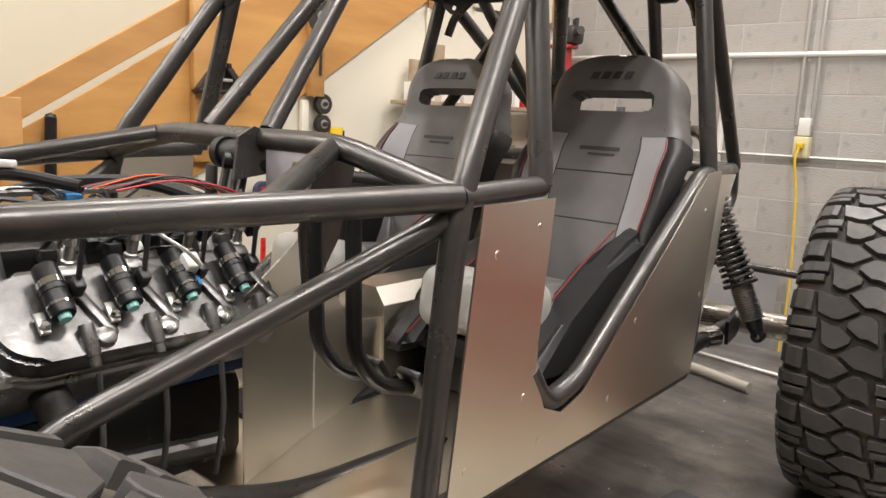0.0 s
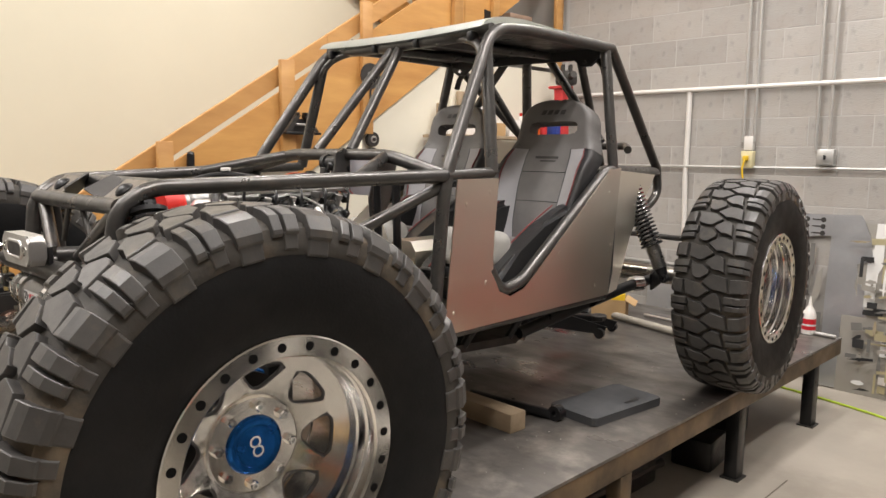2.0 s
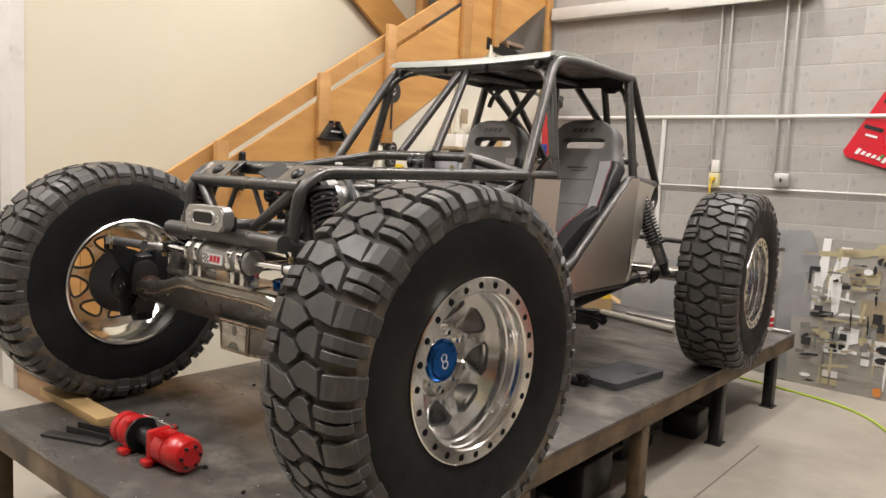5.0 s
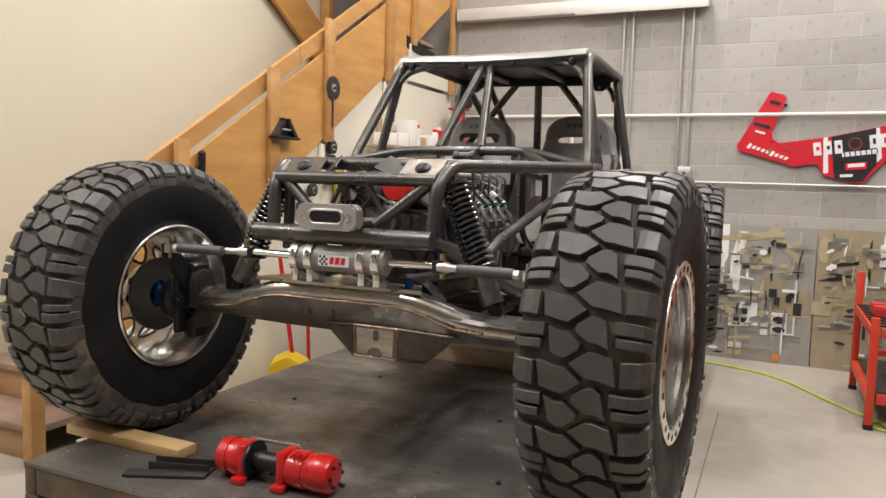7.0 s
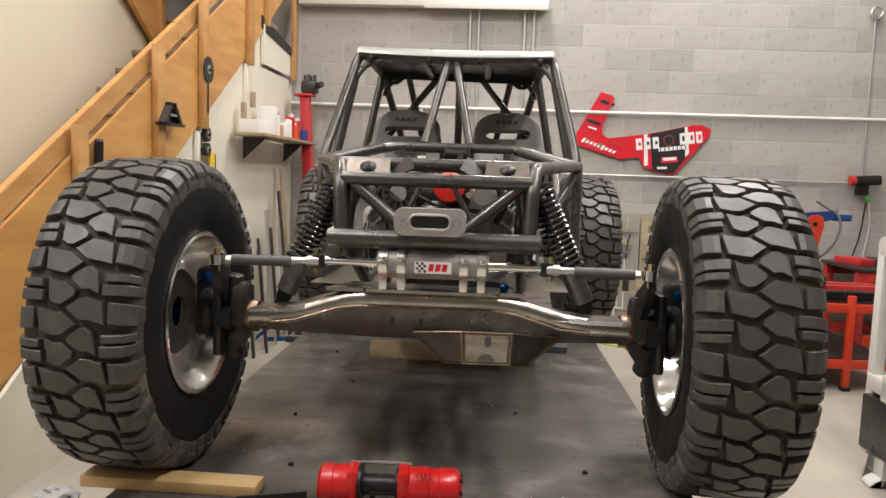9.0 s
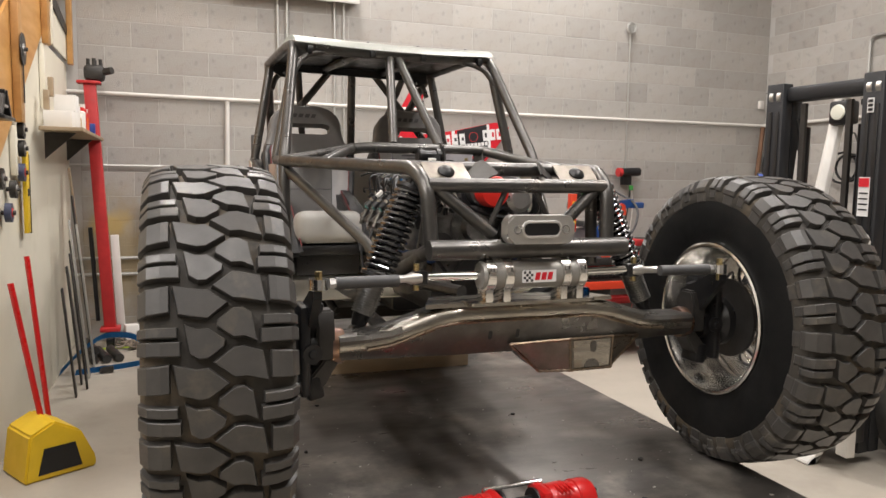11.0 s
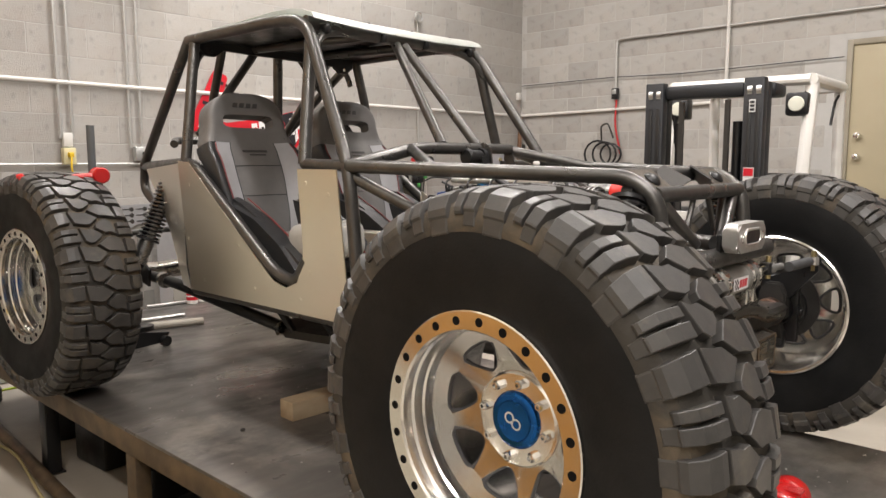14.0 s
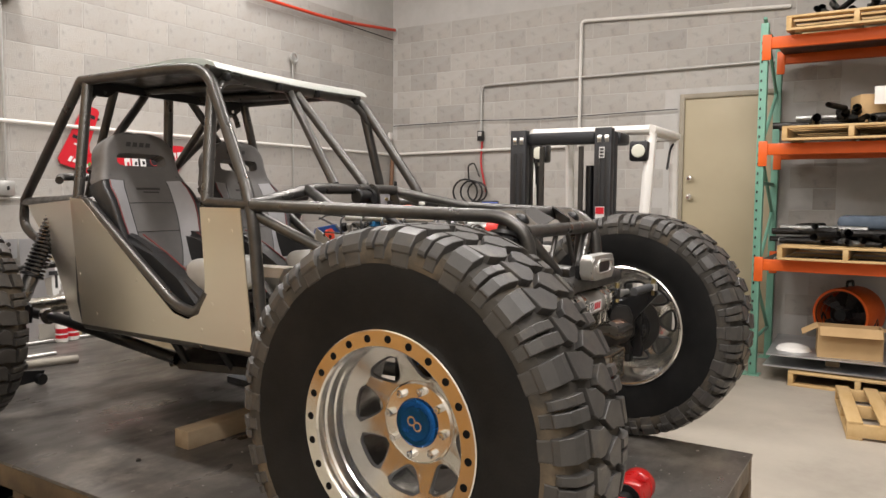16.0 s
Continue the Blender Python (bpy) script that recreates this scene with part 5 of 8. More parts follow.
    for a in (-1, 1):
        bm = plate([(1.235, 0.605), (1.27, 0.645), (1.40, 0.730), (1.55, 0.815), (1.70, 0.885), (1.80, 0.90), (1.82, 0.64), (1.36, 0.595)], 0.085, Matrix.Translation((sx + a * 0.172, 0, 0)) @ YZ)
        bmesh.ops.bevel(bm, geom=list(bm.edges), offset=0.024, segments=3, affect="EDGES")
        part("bolster_piping", add_tube(bmesh.new(), fillet([(sx + a * 0.140, y, z + 0.004) for y, z in ((1.27, 0.645), (1.40, 0.730), (1.55, 0.815), (1.70, 0.885))], 0.03), 0.0028, 6), PINK, st)
        part("thigh_bolster", bm, SEATBLACK, st)
    part("seat_pan", box((sx, 1.55, 0.625), (0.40, 0.46, 0.05), None, 0.015), BLACKP, st)
    part("seat_mount", box((sx, 1.55, 0.555), (0.30, 0.40, 0.10), None, 0.01), BLACKM, st)


for sx in (0.287, -0.287):
    seat_at(sx)

# floor, tunnel and footwell sheets
part("cockpit_floor", plate([(-0.56, 0.72), (0.56, 0.72), (0.50, 1.95), (-0.50, 1.95)], 0.004, Matrix.Translation((0, 0, 0.5))), ALU, buggy)
part("tunnel", plate([(-0.085, 0.503), (-0.08, 0.70), (-0.05, 0.74), (0.05, 0.74), (0.08, 0.70), (0.085, 0.503)], 0.80, Matrix.Translation((0, 1.66, 0)) @ XZ), ALU, buggy)
for s in (1, -1):
    m1 = Matrix(((s * -0.385, 0, 0.923, s * 0.260), (0.923, 0, s * 0.385, 0.750), (0, 1, 0, 0), (0, 0, 0, 1)))
    part("footwell_side", plate([(0, 0.503), (0.248, 0.503), (0.248, 0.93), (0.19, 0.912), (0.012, 0.838), (0, 0.82)], 0.003, m1), ALU, buggy, "bare aluminium footwell sheet")
    m2 = Matrix(((s * -0.323, 0, 0.946, s * 0.164), (0.946, 0, s * 0.323, 0.981), (0, 1, 0, 0), (0, 0, 0, 1)))
    part("footwell_side", plate([(0, 0.503), (0.36, 0.503), (0.36, 0.66), (0.13, 0.70), (0, 0.90)], 0.003, m2), ALU, buggy)
    part("footwell_seam", rod((s * 0.166, 0.980, 0.505), (s * 0.166, 0.980, 0.92), 0.003, 6), CASTALU, buggy)
part("bulkhead", plate([(-0.42, 0.503), (0.42, 0.503), (0.42, 1.0), (-0.42, 1.0)], 0.003, Matrix.Translation((0, 2.12, 0)) @ XZ), ALU, buggy)
for x in (0.325, 0.42):
    pd = part("pedal", tube([(x - 0.02, 0.86, 0.99), (x - 0.02, 0.87, 0.745), (x, 0.91, 0.685), (x + 0.02, 0.97, 0.675)], 0.014, 12, 0.06), BLACKM, buggy, "black hanging pedal")
    part("pedal_pad", box((x + 0.025, 0.975, 0.68), (0.055, 0.016, 0.07), Matrix.Rotation(radians(35), 3, "X"), 0.005), BLACKM, pd)
part("pedal_bracket", plate([(0.83, 0.82), (0.86, 0.82), (0.91, 0.90), (0.95, 1.05), (0.86, 1.05), (0.82, 0.92)], 0.006, Matrix.Translation((0.275, 0.03, 0.02)) @ YZ), TUBE, buggy)
part("steering_column", tube([(0.05, 0.85, 1.045), (0.27, 1.30, 0.98)], 0.016, 12), BLACKM, buggy)
DASHPLATE = mat("dull alloy plate", (0.50, 0.49, 0.52), 0.5, 0.5, 0.08, 10)
dash = part("steering_mount", box((0.172, 0.905, 1.015), (0.125, 0.006, 0.14), None, 0.002), DASHPLATE, buggy, "bare alloy steering mount plate")
part("mount_bolt", rod((0.205, 0.895, 1.045), (0.205, 0.909, 1.045), 0.008, 6), ZINC, dash)
part("orbital_valve", lathe([(-0.05, 0), (-0.05, 0.026), (-0.045, 0.031), (-0.025, 0.031), (-0.025, 0.026), (0.03, 0.026), (0.03, 0.033), (0.05, 0.033), (0.05, 0)], 20, Matrix.Translation((0.03, 0.89, 1.055))), BLACKM, dash)
part("valve_ear", plate([(-0.045, -0.05), (0.03, -0.04), (0.04, 0.03), (0.0, 0.05), (-0.035, 0.03)], 0.008, Matrix.Translation((0.088, 0.89, 1.06)) @ YZ), TUBE, dash)
for k in range(3):
    part("valve_line", tube([(0.0 + 0.03 * k, 0.89, 1.03), (0.02 + 0.03 * k, 0.86, 0.96), (0.05 + 0.03 * k, 0.84, 0.90)], 0.009, 8, 0.04), (BLACKP, RODGREY, BLACKP)[k], dash)
part("hanging_bracket", box((0.085, 0.80, 0.96), (0.03, 0.008, 0.16), Matrix.Rotation(radians(4), 3, "Y"), 0.002), BLACKM, buggy)
part("fuel_cell", box((0, 2.33, 0.84), (0.50, 0.30, 0.32), None, 0.03), BLACKP, buggy, "black plastic fuel cell")
part("transmission", box((0.0, 1.28, 0.46), (0.24, 0.75, 0.12), None, 0.03), BLACKM, buggy, "black gearbox under the floor")
part("skid_plate", plate([(1.05, 0.405), (1.15, 0.335), (1.62, 0.305), (1.70, 0.36), (1.60, 0.34), (1.16, 0.365)], 0.64, YZ), DARKSTEEL, buggy, "dark steel belly skid")
for x in (-0.3, 0.3):
    for y, z in ((1.10, 0.37), (1.30, 0.335), (1.58, 0.325)):
        part("skid_strut", rod((x, y, z), (x * 1.3, y + 0.04, 0.50), 0.017, 10), BLACKM, buggy)
    part("skid_bolt", rod((x * 1.06, 1.64, 0.33), (x * 1.15, 1.64, 0.33), 0.014, 8), CHROME, buggy)

# ---- engine ----
eng = part("engine", box((0, 0.58, 0.715), (0.36, 0.50, 0.085), None, 0.02), BLUEP, buggy, "vee-eight engine with blue block and silver heads")
part("oil_pan", box((0, 0.60, 0.58), (0.30, 0.46, 0.18), None, 0.03), BLACKM, eng)
for s in (1, -1):
    rot = Matrix.Rotation(radians(s * 42), 3, "Y")
    m4 = Matrix.Translation((s * 0.215, 0.60, 0.835)) @ rot.to_4x4()
    part("cylinder_head", box((s * 0.185, 0.60, 0.785), (0.14, 0.44, 0.085), rot, 0.012), ENGALU, eng)
    cover = plate(rounded(0.15, 0.44, 0.06, 8), 0.045, m4, 0.008)
    part("valve_cover", cover, mat("cast dark cover", (0.26, 0.255, 0.25), 0.36, 0.85, 0.35, 16, 0.1, 120, color2=(0.10, 0.098, 0.096)) if s == 1 else bpy.data.materials["cast dark cover"], eng)
    part("cover_rim", add_tube(bmesh.new(), [m4 @ Vector((x, y, -0.022)) for x, y in rounded(0.165, 0.455, 0.065, 8)], 0.007, 8, closed=True), ENGALU, eng)
    for i in range(4):
        y = -0.135 + i * 0.094
        m5 = m4 @ Matrix.Translation((s * -0.012, y, 0.05))
        coil = part("ignition_coil", lathe([(-0.045, 0), (-0.045, 0.017), (-0.038, 0.0175), (-0.006, 0.0175), (-0.005, 0.0185), (0.0, 0.0185), (0.001, 0.0175), (0.030, 0.0175), (0.036, 0.016), (0.036, 0)], 20, m5), BLACKP, eng, "black ignition coil")
        part("coil_band", lathe([(-0.020, 0.0178), (-0.020, 0.0187), (-0.010, 0.0187), (-0.010, 0.0178)], 18, m5, True), CHROME, coil)
        part("coil_band", lathe([(0.020, 0.0178), (0.020, 0.0187), (0.024, 0.0187), (0.024, 0.0178)], 18, m5, True), CHROME, coil)
        part("coil_stud", lathe([(0, 0), (0, 0.009), (0.008, 0.008), (0.010, 0)], 10, m5 @ Matrix.Translation((s * 0.036 if s > 0 else -0.050, 0, 0))), TEAL, eng)
        part("coil_bracket", add_box(bmesh.new(), m4 @ Vector((s * -0.05, y + 0.03, 0.035)), (0.02, 0.03, 0.03), rot, 0.004), ENGALU, eng)
        part("plug_boot", lathe([(0, 0), (0, 0.010), (0.02, 0.012), (0.045, 0.011), (0.048, 0.008), (0.06, 0.008), (0.06, 0)], 12, aim(m4 @ Vector((s * 0.035, y + 0.028, 0.035)), m4 @ Vector((s * 0.12, y + 0.03, 0.0)))), ENGALU, eng)
        if i == 3:
            continue
        a0, a1 = m4 @ Vector((s * 0.10, y + 0.03, 0.01)), m4 @ Vector((s * 0.20, y + 0.02, -0.10))
        part("plug_lead", tube([a0, a0.lerp(a1, 0.5) + Vector((s * 0.02, 0, -0.02)), a1 + Vector((0, 0, -0.06))], 0.0045, 8, 0.04), RODGREY, eng)
part("intake_manifold", box((0, 0.60, 0.875), (0.20, 0.46, 0.10), None, 0.025), BLACKM, eng, "black intake manifold")
for i in range(8):
    s = 1 if i % 2 else -1
    part("intake_runner", tube([(s * 0.02, 0.42 + (i // 2) * 0.115, 0.945), (s * 0.10, 0.42 + (i // 2) * 0.115, 0.94), (s * 0.145, 0.42 + (i // 2) * 0.115, 0.86)], 0.022, 12, 0.04), ENGALU, eng)
part("throttle_body", lathe([(0, 0), (0, 0.055), (0.05, 0.055), (0.06, 0.047), (0.11, 0.047), (0.11, 0)], 28, Matrix.Translation((0.03, 0.37, 0.925)) @ Matrix.Rotation(-math.pi / 2, 4, "Z")), ENGALU, eng)
part("intake_cap", lathe([(0.075, 0.05), (0.082, 0.0545), (0.128, 0.0545), (0.138, 0.049), (0.140, 0.03), (0.140, 0)], 28, Matrix.Translation((0.03, 0.37, 0.925)) @ Matrix.Rotation(-math.pi / 2, 4, "Z")), REDCAP, eng, "red plastic dust cap")
alt = part("alternator", lathe(rings(0, 0.08, 0.055, 0.062, 5), 24, Matrix.Translation((-0.145, 0.33, 0.90)) @ Matrix.Rotation(-math.pi / 2, 4, "Z")), ENGALU, eng, "finned alloy alternator")
bm = bmesh.new()
for i in range(12):
    a = 2 * math.pi * i / 12
    add_box(bm, (-0.145 + 0.042 * math.cos(a), 0.244, 0.90 + 0.042 * math.sin(a)), (0.022, 0.01, 0.009), Matrix.Rotation(-a, 3, "Y"))
part("alternator_fan", bm, BLACKM, eng)
part("alternator_pulley", lathe([(0.085, 0), (0.085, 0.03), (0.10, 0.026), (0.115, 0.03), (0.115, 0)], 20, Matrix.Translation((-0.145, 0.33, 0.90)) @ Matrix.Rotation(-math.pi / 2, 4, "Z")), CHROME, eng)
for x, z, r in ((0.0, 0.62, 0.085), (0.13, 0.78, 0.05), (-0.14, 0.74, 0.045), (0.10, 0.90, 0.03)):
    part("pulley", lathe([(0, 0), (0, r), (0.006, r), (0.008, r - 0.008), (0.02, r - 0.008), (0.022, r), (0.028, r), (0.028, 0)], 28, Matrix.Translation((x, 0.32, z)) @ Matrix.Rotation(-math.pi / 2, 4, "Z")), DARKSTEEL, eng)
    part("pulley_bolt", rod((x, 0.29, z), (x, 0.283, z), 0.012, 6), CHROME, eng)
belt = [(0.083 * math.cos(a), 0.303, 0.62 + 0.083 * math.sin(a)) for a in (3.4, 4.1, 4.7, 5.3, 6.0)] + [(0.178, 0.303, 0.77), (0.165, 0.303, 0.82), (0.0, 0.303, 0.85), (-0.10, 0.303, 0.90), (-0.19, 0.303, 0.86), (-0.19, 0.303, 0.74)]
part("drive_belt", add_tube(bmesh.new(), belt, 0.007, 6, closed=True), BLACKP, eng)
part("timing_cover", box((0, 0.345, 0.72), (0.30, 0.03, 0.26), None, 0.02), ENGALU, eng)
part("dipstick", tube([(0.27, 0.36, 0.72), (0.28, 0.37, 0.90), (0.265, 0.38, 0.985)], 0.005, 8, 0.05), BLACKP, eng)
part("dipstick_handle", box((0.262, 0.38, 0.995), (0.03, 0.014, 0.03), None, 0.005), YELLOW, eng, "yellow dipstick handle")
for s in (1, -1):
    for i in range(4):
        y = 0.50 + i * 0.094
        part("cover_bolt", lathe([(0, 0), (0, 0.008), (0.006, 0.008), (0.006, 0)], 6, pose(s * 0.272, y + 0.02, 0.815, 0, s * 42 - 90, 0)), CHROME, eng)
        part("coil_wire", tube([(s * 0.175, y - 0.03, 0.925), (s * 0.18, y - 0.005, 0.955), (s * 0.165, y + 0.02, 0.94), (s * 0.15, y + 0.05, 0.93)], 0.0035, 6, 0.02), BLACKP, eng)
        part("coil_plug", box((s * 0.178, y - 0.02, 0.922), (0.026, 0.022, 0.02), None, 0.004), (BLACKP, BLACKP, BLACKP, ENGALU)[i], eng)
    part("fuel_rail", rod((s * 0.125, 0.40, 0.945), (s * 0.125, 0.82, 0.945), 0.011, 12), ENGALU, eng)
    part("sensor", box((s * 0.235, 0.665, 0.89), (0.03, 0.026, 0.05), Matrix.Rotation(radians(s * 42), 3, "Y"), 0.004), PAPER, eng, "white sensor with a blue clip")
    part("sensor_clip", box((s * 0.256, 0.662, 0.873), (0.02, 0.024, 0.012), Matrix.Rotation(radians(s * 42), 3, "Y"), 0.003), BLUESTRAP, eng)
# plugs, clips, studs and hoses over the two covers
rd = random.Random(19)
for s in (1, -1):
    tilt = Matrix.Rotation(radians(s * 42), 3, "Y")
    m4 = Matrix.Translation((s * 0.215, 0.60, 0.835)) @ tilt.to_4x4()
    for i in range(4):
        y = -0.135 + i * 0.094
        part("injector", lathe([(0, 0), (0, 0.011), (0.012, 0.011), (0.014, 0.008), (0.035, 0.008), (0.038, 0.012), (0.05, 0.012), (0.05, 0)], 12, aim(m4 @ Vector((s * -0.075, y + 0.045, 0.02)), m4 @ Vector((s * -0.115, y + 0.05, 0.10)))), CASTALU, eng)
        part("injector_plug", add_box(bmesh.new(), m4 @ Vector((s * -0.092, y + 0.072, 0.055)), (0.024, 0.020, 0.030), tilt, 0.004), BLACKP, eng)
        part("coil_clip", add_box(bmesh.new(), m4 @ Vector((s * -0.012, y + 0.026, 0.062)), (0.022, 0.016, 0.026), tilt, 0.003), BLACKP, eng)
        part("coil_tab", add_box(bmesh.new(), m4 @ Vector((s * 0.022, y - 0.024, 0.034)), (0.034, 0.014, 0.007), tilt, 0.002), CASTALU, eng)
        part("coil_bolt", lathe([(0, 0), (0, 0.0075), (0.007, 0.0075), (0.009, 0.004), (0.009, 0)], 6, m4 @ Matrix.Translation((s * 0.030, y - 0.024, 0.038)) @ Matrix.Rotation(-math.pi / 2, 4, "Y")), CHROME, eng)
        part("cover_ridge", add_box(bmesh.new(), m4 @ Vector((s * 0.015, y + 0.052, 0.026)), (0.085, 0.016, 0.014), tilt @ Matrix.Rotation(radians(s * 18), 3, "Z"), 0.005), bpy.data.materials["cast dark cover"], eng)
        part("cover_boss", lathe([(0, 0.016), (0.012, 0.014), (0.014, 0.010), (0.014, 0)], 14, m4 @ Matrix.Translation((s * 0.055, y + 0.052, 0.020)) @ Matrix.Rotation(-math.pi / 2, 4, "Y")), ENGALU, eng)
        part("harness_drop", tube([m4 @ Vector((s * -0.10, y + 0.05, 0.105)), m4 @ Vector((s * -0.06, y + 0.035, 0.125)), m4 @ Vector((s * -0.015, y + 0.026, 0.075))], 0.004, 6, 0.02), BLACKP, eng)
    part("rail_pipe", tube([m4 @ Vector((s * -0.105, -0.20, 0.09)), m4 @ Vector((s * -0.105, 0.20, 0.09))], 0.010, 10), CASTALU, eng)
    part("heater_hose", tube([(s * 0.20, 0.34, 0.80), (s * 0.24, 0.31, 0.88), (s * 0.18, 0.33, 0.96), (s * 0.06, 0.42, 0.975)], 0.014, 10, 0.06), BLACKP, eng)
    part("exhaust_port", rod((s * 0.24, 0.45, 0.74), (s * 0.31, 0.45, 0.70), 0.026, 14), DARKSTEEL, eng)
part("water_pump", lathe([(0, 0), (0, 0.07), (0.03, 0.075), (0.05, 0.05), (0.09, 0.045), (0.09, 0)], 24, Matrix.Translation((-0.02, 0.345, 0.80)) @ Matrix.Rotation(-math.pi / 2, 4, "Z")), ENGALU, eng, "cast alloy water pump")
for k in range(10):
    a = 2 * math.pi * k / 10
    part("pump_bolt", rod((-0.02 + 0.062 * math.cos(a), 0.318, 0.80 + 0.062 * math.sin(a)), (-0.02 + 0.062 * math.cos(a), 0.308, 0.80 + 0.062 * math.sin(a)), 0.006, 6), CHROME, eng)
part("power_steering_pump", lathe([(0, 0), (0, 0.05), (0.07, 0.05), (0.08, 0.035), (0.08, 0)], 22, Matrix.Translation((0.15, 0.36, 0.90)) @ Matrix.Rotation(-math.pi / 2, 4, "Z")), CASTALU, eng, "silver hydraulic pump")
# loom
rl = random.Random(11)
loom = [BLACKP, BLACKP, RODGREY, BLACKP, GALV, BLACKP, BLACKP, RODGREY, BLACKP, BLACKP, BLACKP, BLACKP, WHITE, BLACKP, GALV, BLACKP]
for i, c in enumerate(loom):
    x, y = rl.uniform(-0.22, 0.22), rl.uniform(0.40, 0.70)
    p = [(x, y, 0.94 + rl.uniform(-0.03, 0.02))]
    for k in range(4):
        p.append((p[-1][0] + rl.uniform(-0.09, 0.09), p[-1][1] + rl.uniform(0.0, 0.10), min(0.985, max(0.9, p[-1][2] + rl.uniform(-0.05, 0.05)))))
    part("wire", tube(p, rl.choice((0.0025, 0.003, 0.0045)), 6, 0.04), c, eng)
for k in range(5):
    part("connector", box((rl.uniform(-0.2, 0.22), rl.uniform(0.45, 0.8), 0.955), (0.03, 0.045, 0.022), Matrix.Rotation(rl.uniform(0, 3), 3, "Z"), 0.004), (BLACKP, BLACKP, BLUESTRAP, BLACKP, ENGALU)[k], eng)
part("main_harness", tube([(-0.25, 0.45, 0.92), (-0.2, 0.62, 0.99), (-0.05, 0.75, 1.0), (0.1, 0.8, 0.97)], 0.012, 10, 0.08), BLACKP, eng)


for k, c in enumerate((PINK, BLACKP, ORANGE, BLACKP, PINK, BLACKP, OLDRED)):
    p0 = Vector((0.02 + 0.012 * k, 0.60 + 0.004 * k, 1.0))
    part("loom_strand", tube([p0, p0 + Vector((0.03, 0.09, 0.02 + 0.004 * (k % 3))), p0 + Vector((0.05, 0.19, 0.0)), p0 + Vector((0.07, 0.25, -0.05))], 0.0019, 6, 0.04), c, eng)
part("loom_wrap", tube([(-0.20, 0.42, 0.985), (-0.10, 0.52, 1.02), (0.02, 0.60, 1.0)], 0.011, 10, 0.06), BLACKP, eng)
part("loom_tag", box((-0.09, 0.525, 1.032), (0.03, 0.02, 0.012), Matrix.Rotation(0.7, 3, "Z"), 0.003), PAPER, eng, "white loom tag")


# ---- things on and under the table ----
w = thing("winch", "bright red electric winch with a black rope drum", "winch", pose(-0.108, -0.275, 0.0, 0, 0, 2))
for x, l in ((-0.135, 0.10), (0.145, 0.15)):
    part("motor_housing" if x > 0 else "gear_housing", lathe([(0, 0), (0, 0.045), (0.010, 0.056), (l * 0.42, 0.058), (l * 0.44, 0.054), (l * 0.62, 0.054), (l * 0.64, 0.058), (l - 0.012, 0.057), (l, 0.050), (l + 0.006, 0.034), (l + 0.010, 0.030), (l + 0.010, 0)], 28, pose(x - l / 2, 0, 0.062)), RED, w)
for x in (-0.085, 0.06):
    part("end_bracket", box((x, 0, 0.062), (0.035, 0.105, 0.118), None, 0.014), RED, w)
    for y in (-0.055, 0.055):
        part("mount_foot", box((x, y, 0.012), (0.045, 0.03, 0.022), None, 0.006), RED, w)
part("drum", lathe([(-0.07, 0), (-0.07, 0.058), (-0.06, 0.058), (-0.058, 0.03), (0.036, 0.03), (0.038, 0.05), (0.045, 0.05), (0.045, 0)], 28, pose(0, 0, 0.064)), BLACKP, w)
part("tie_rod", rod((-0.10, 0.03, 0.118), (0.08, 0.03, 0.118), 0.006, 10), CHROME, w)
for k in range(6):
    a = 1.047 * k
    part("cap_screw", rod((0.222, 0.034 * math.cos(a), 0.062 + 0.034 * math.sin(a)), (0.232, 0.034 * math.cos(a), 0.062 + 0.034 * math.sin(a)), 0.006, 8), BLACKM, w)
for k in range(4):
    part("housing_fin", box((0.10 + k * 0.012, -0.03, 0.115), (0.004, 0.05, 0.01), None, 0.002), RED, w)


def board(name, label, c, s, turn, m, category="board"):
    o = tagged(part(name, box((0, 0, s[2] / 2), s, None, 0.004), m), label, category)
    o.matrix_basis = pose(*c, 0, 0, turn)


board("pine_board", "short raw pine board lying on the steel table", (-0.755, -0.235, 0.0), (0.54, 0.085, 0.036), -1, PINE)
board("timber_block", "worn square timber block on the steel table", (0.005, 1.485, 0.0), (0.87, 0.09, 0.078), -2, OLDWOOD, "timber block")
board("steel_flat", "short dark flat steel bar on the table", (-0.43, -0.39, 0.0), (0.26, 0.05, 0.012), 24, DARKSTEEL, "steel bar")
ch = thing("steel_channel", "offcut of dark steel channel lying on the table", "steel offcut", pose(-0.42, -0.33, 0.0, 0, 0, 18))
part("web", box((0, 0, 0.003), (0.20, 0.05, 0.006)), DARKSTEEL, ch)
for y in (-0.0245, 0.0245):
    part("flange", box((0, y, 0.018), (0.20, 0.006, 0.024)), DARKSTEEL, ch)

mt = thing("kneeling_mat", "thick dark grey foam kneeling mat with a grip slot", "kneeling mat", pose(0.53, 1.965, 0.0, 0, 0, 84))
part("pad", plate(rounded(0.46, 0.25, 0.02), 0.035, Matrix.Translation((0, 0, 0.018)), 0.004), GREYPLASTIC, mt)
part("grip_slot", plate(rounded(0.09, 0.025, 0.011), 0.002, Matrix.Translation((0.08, -0.075, 0.0362))), BLACKP, mt)

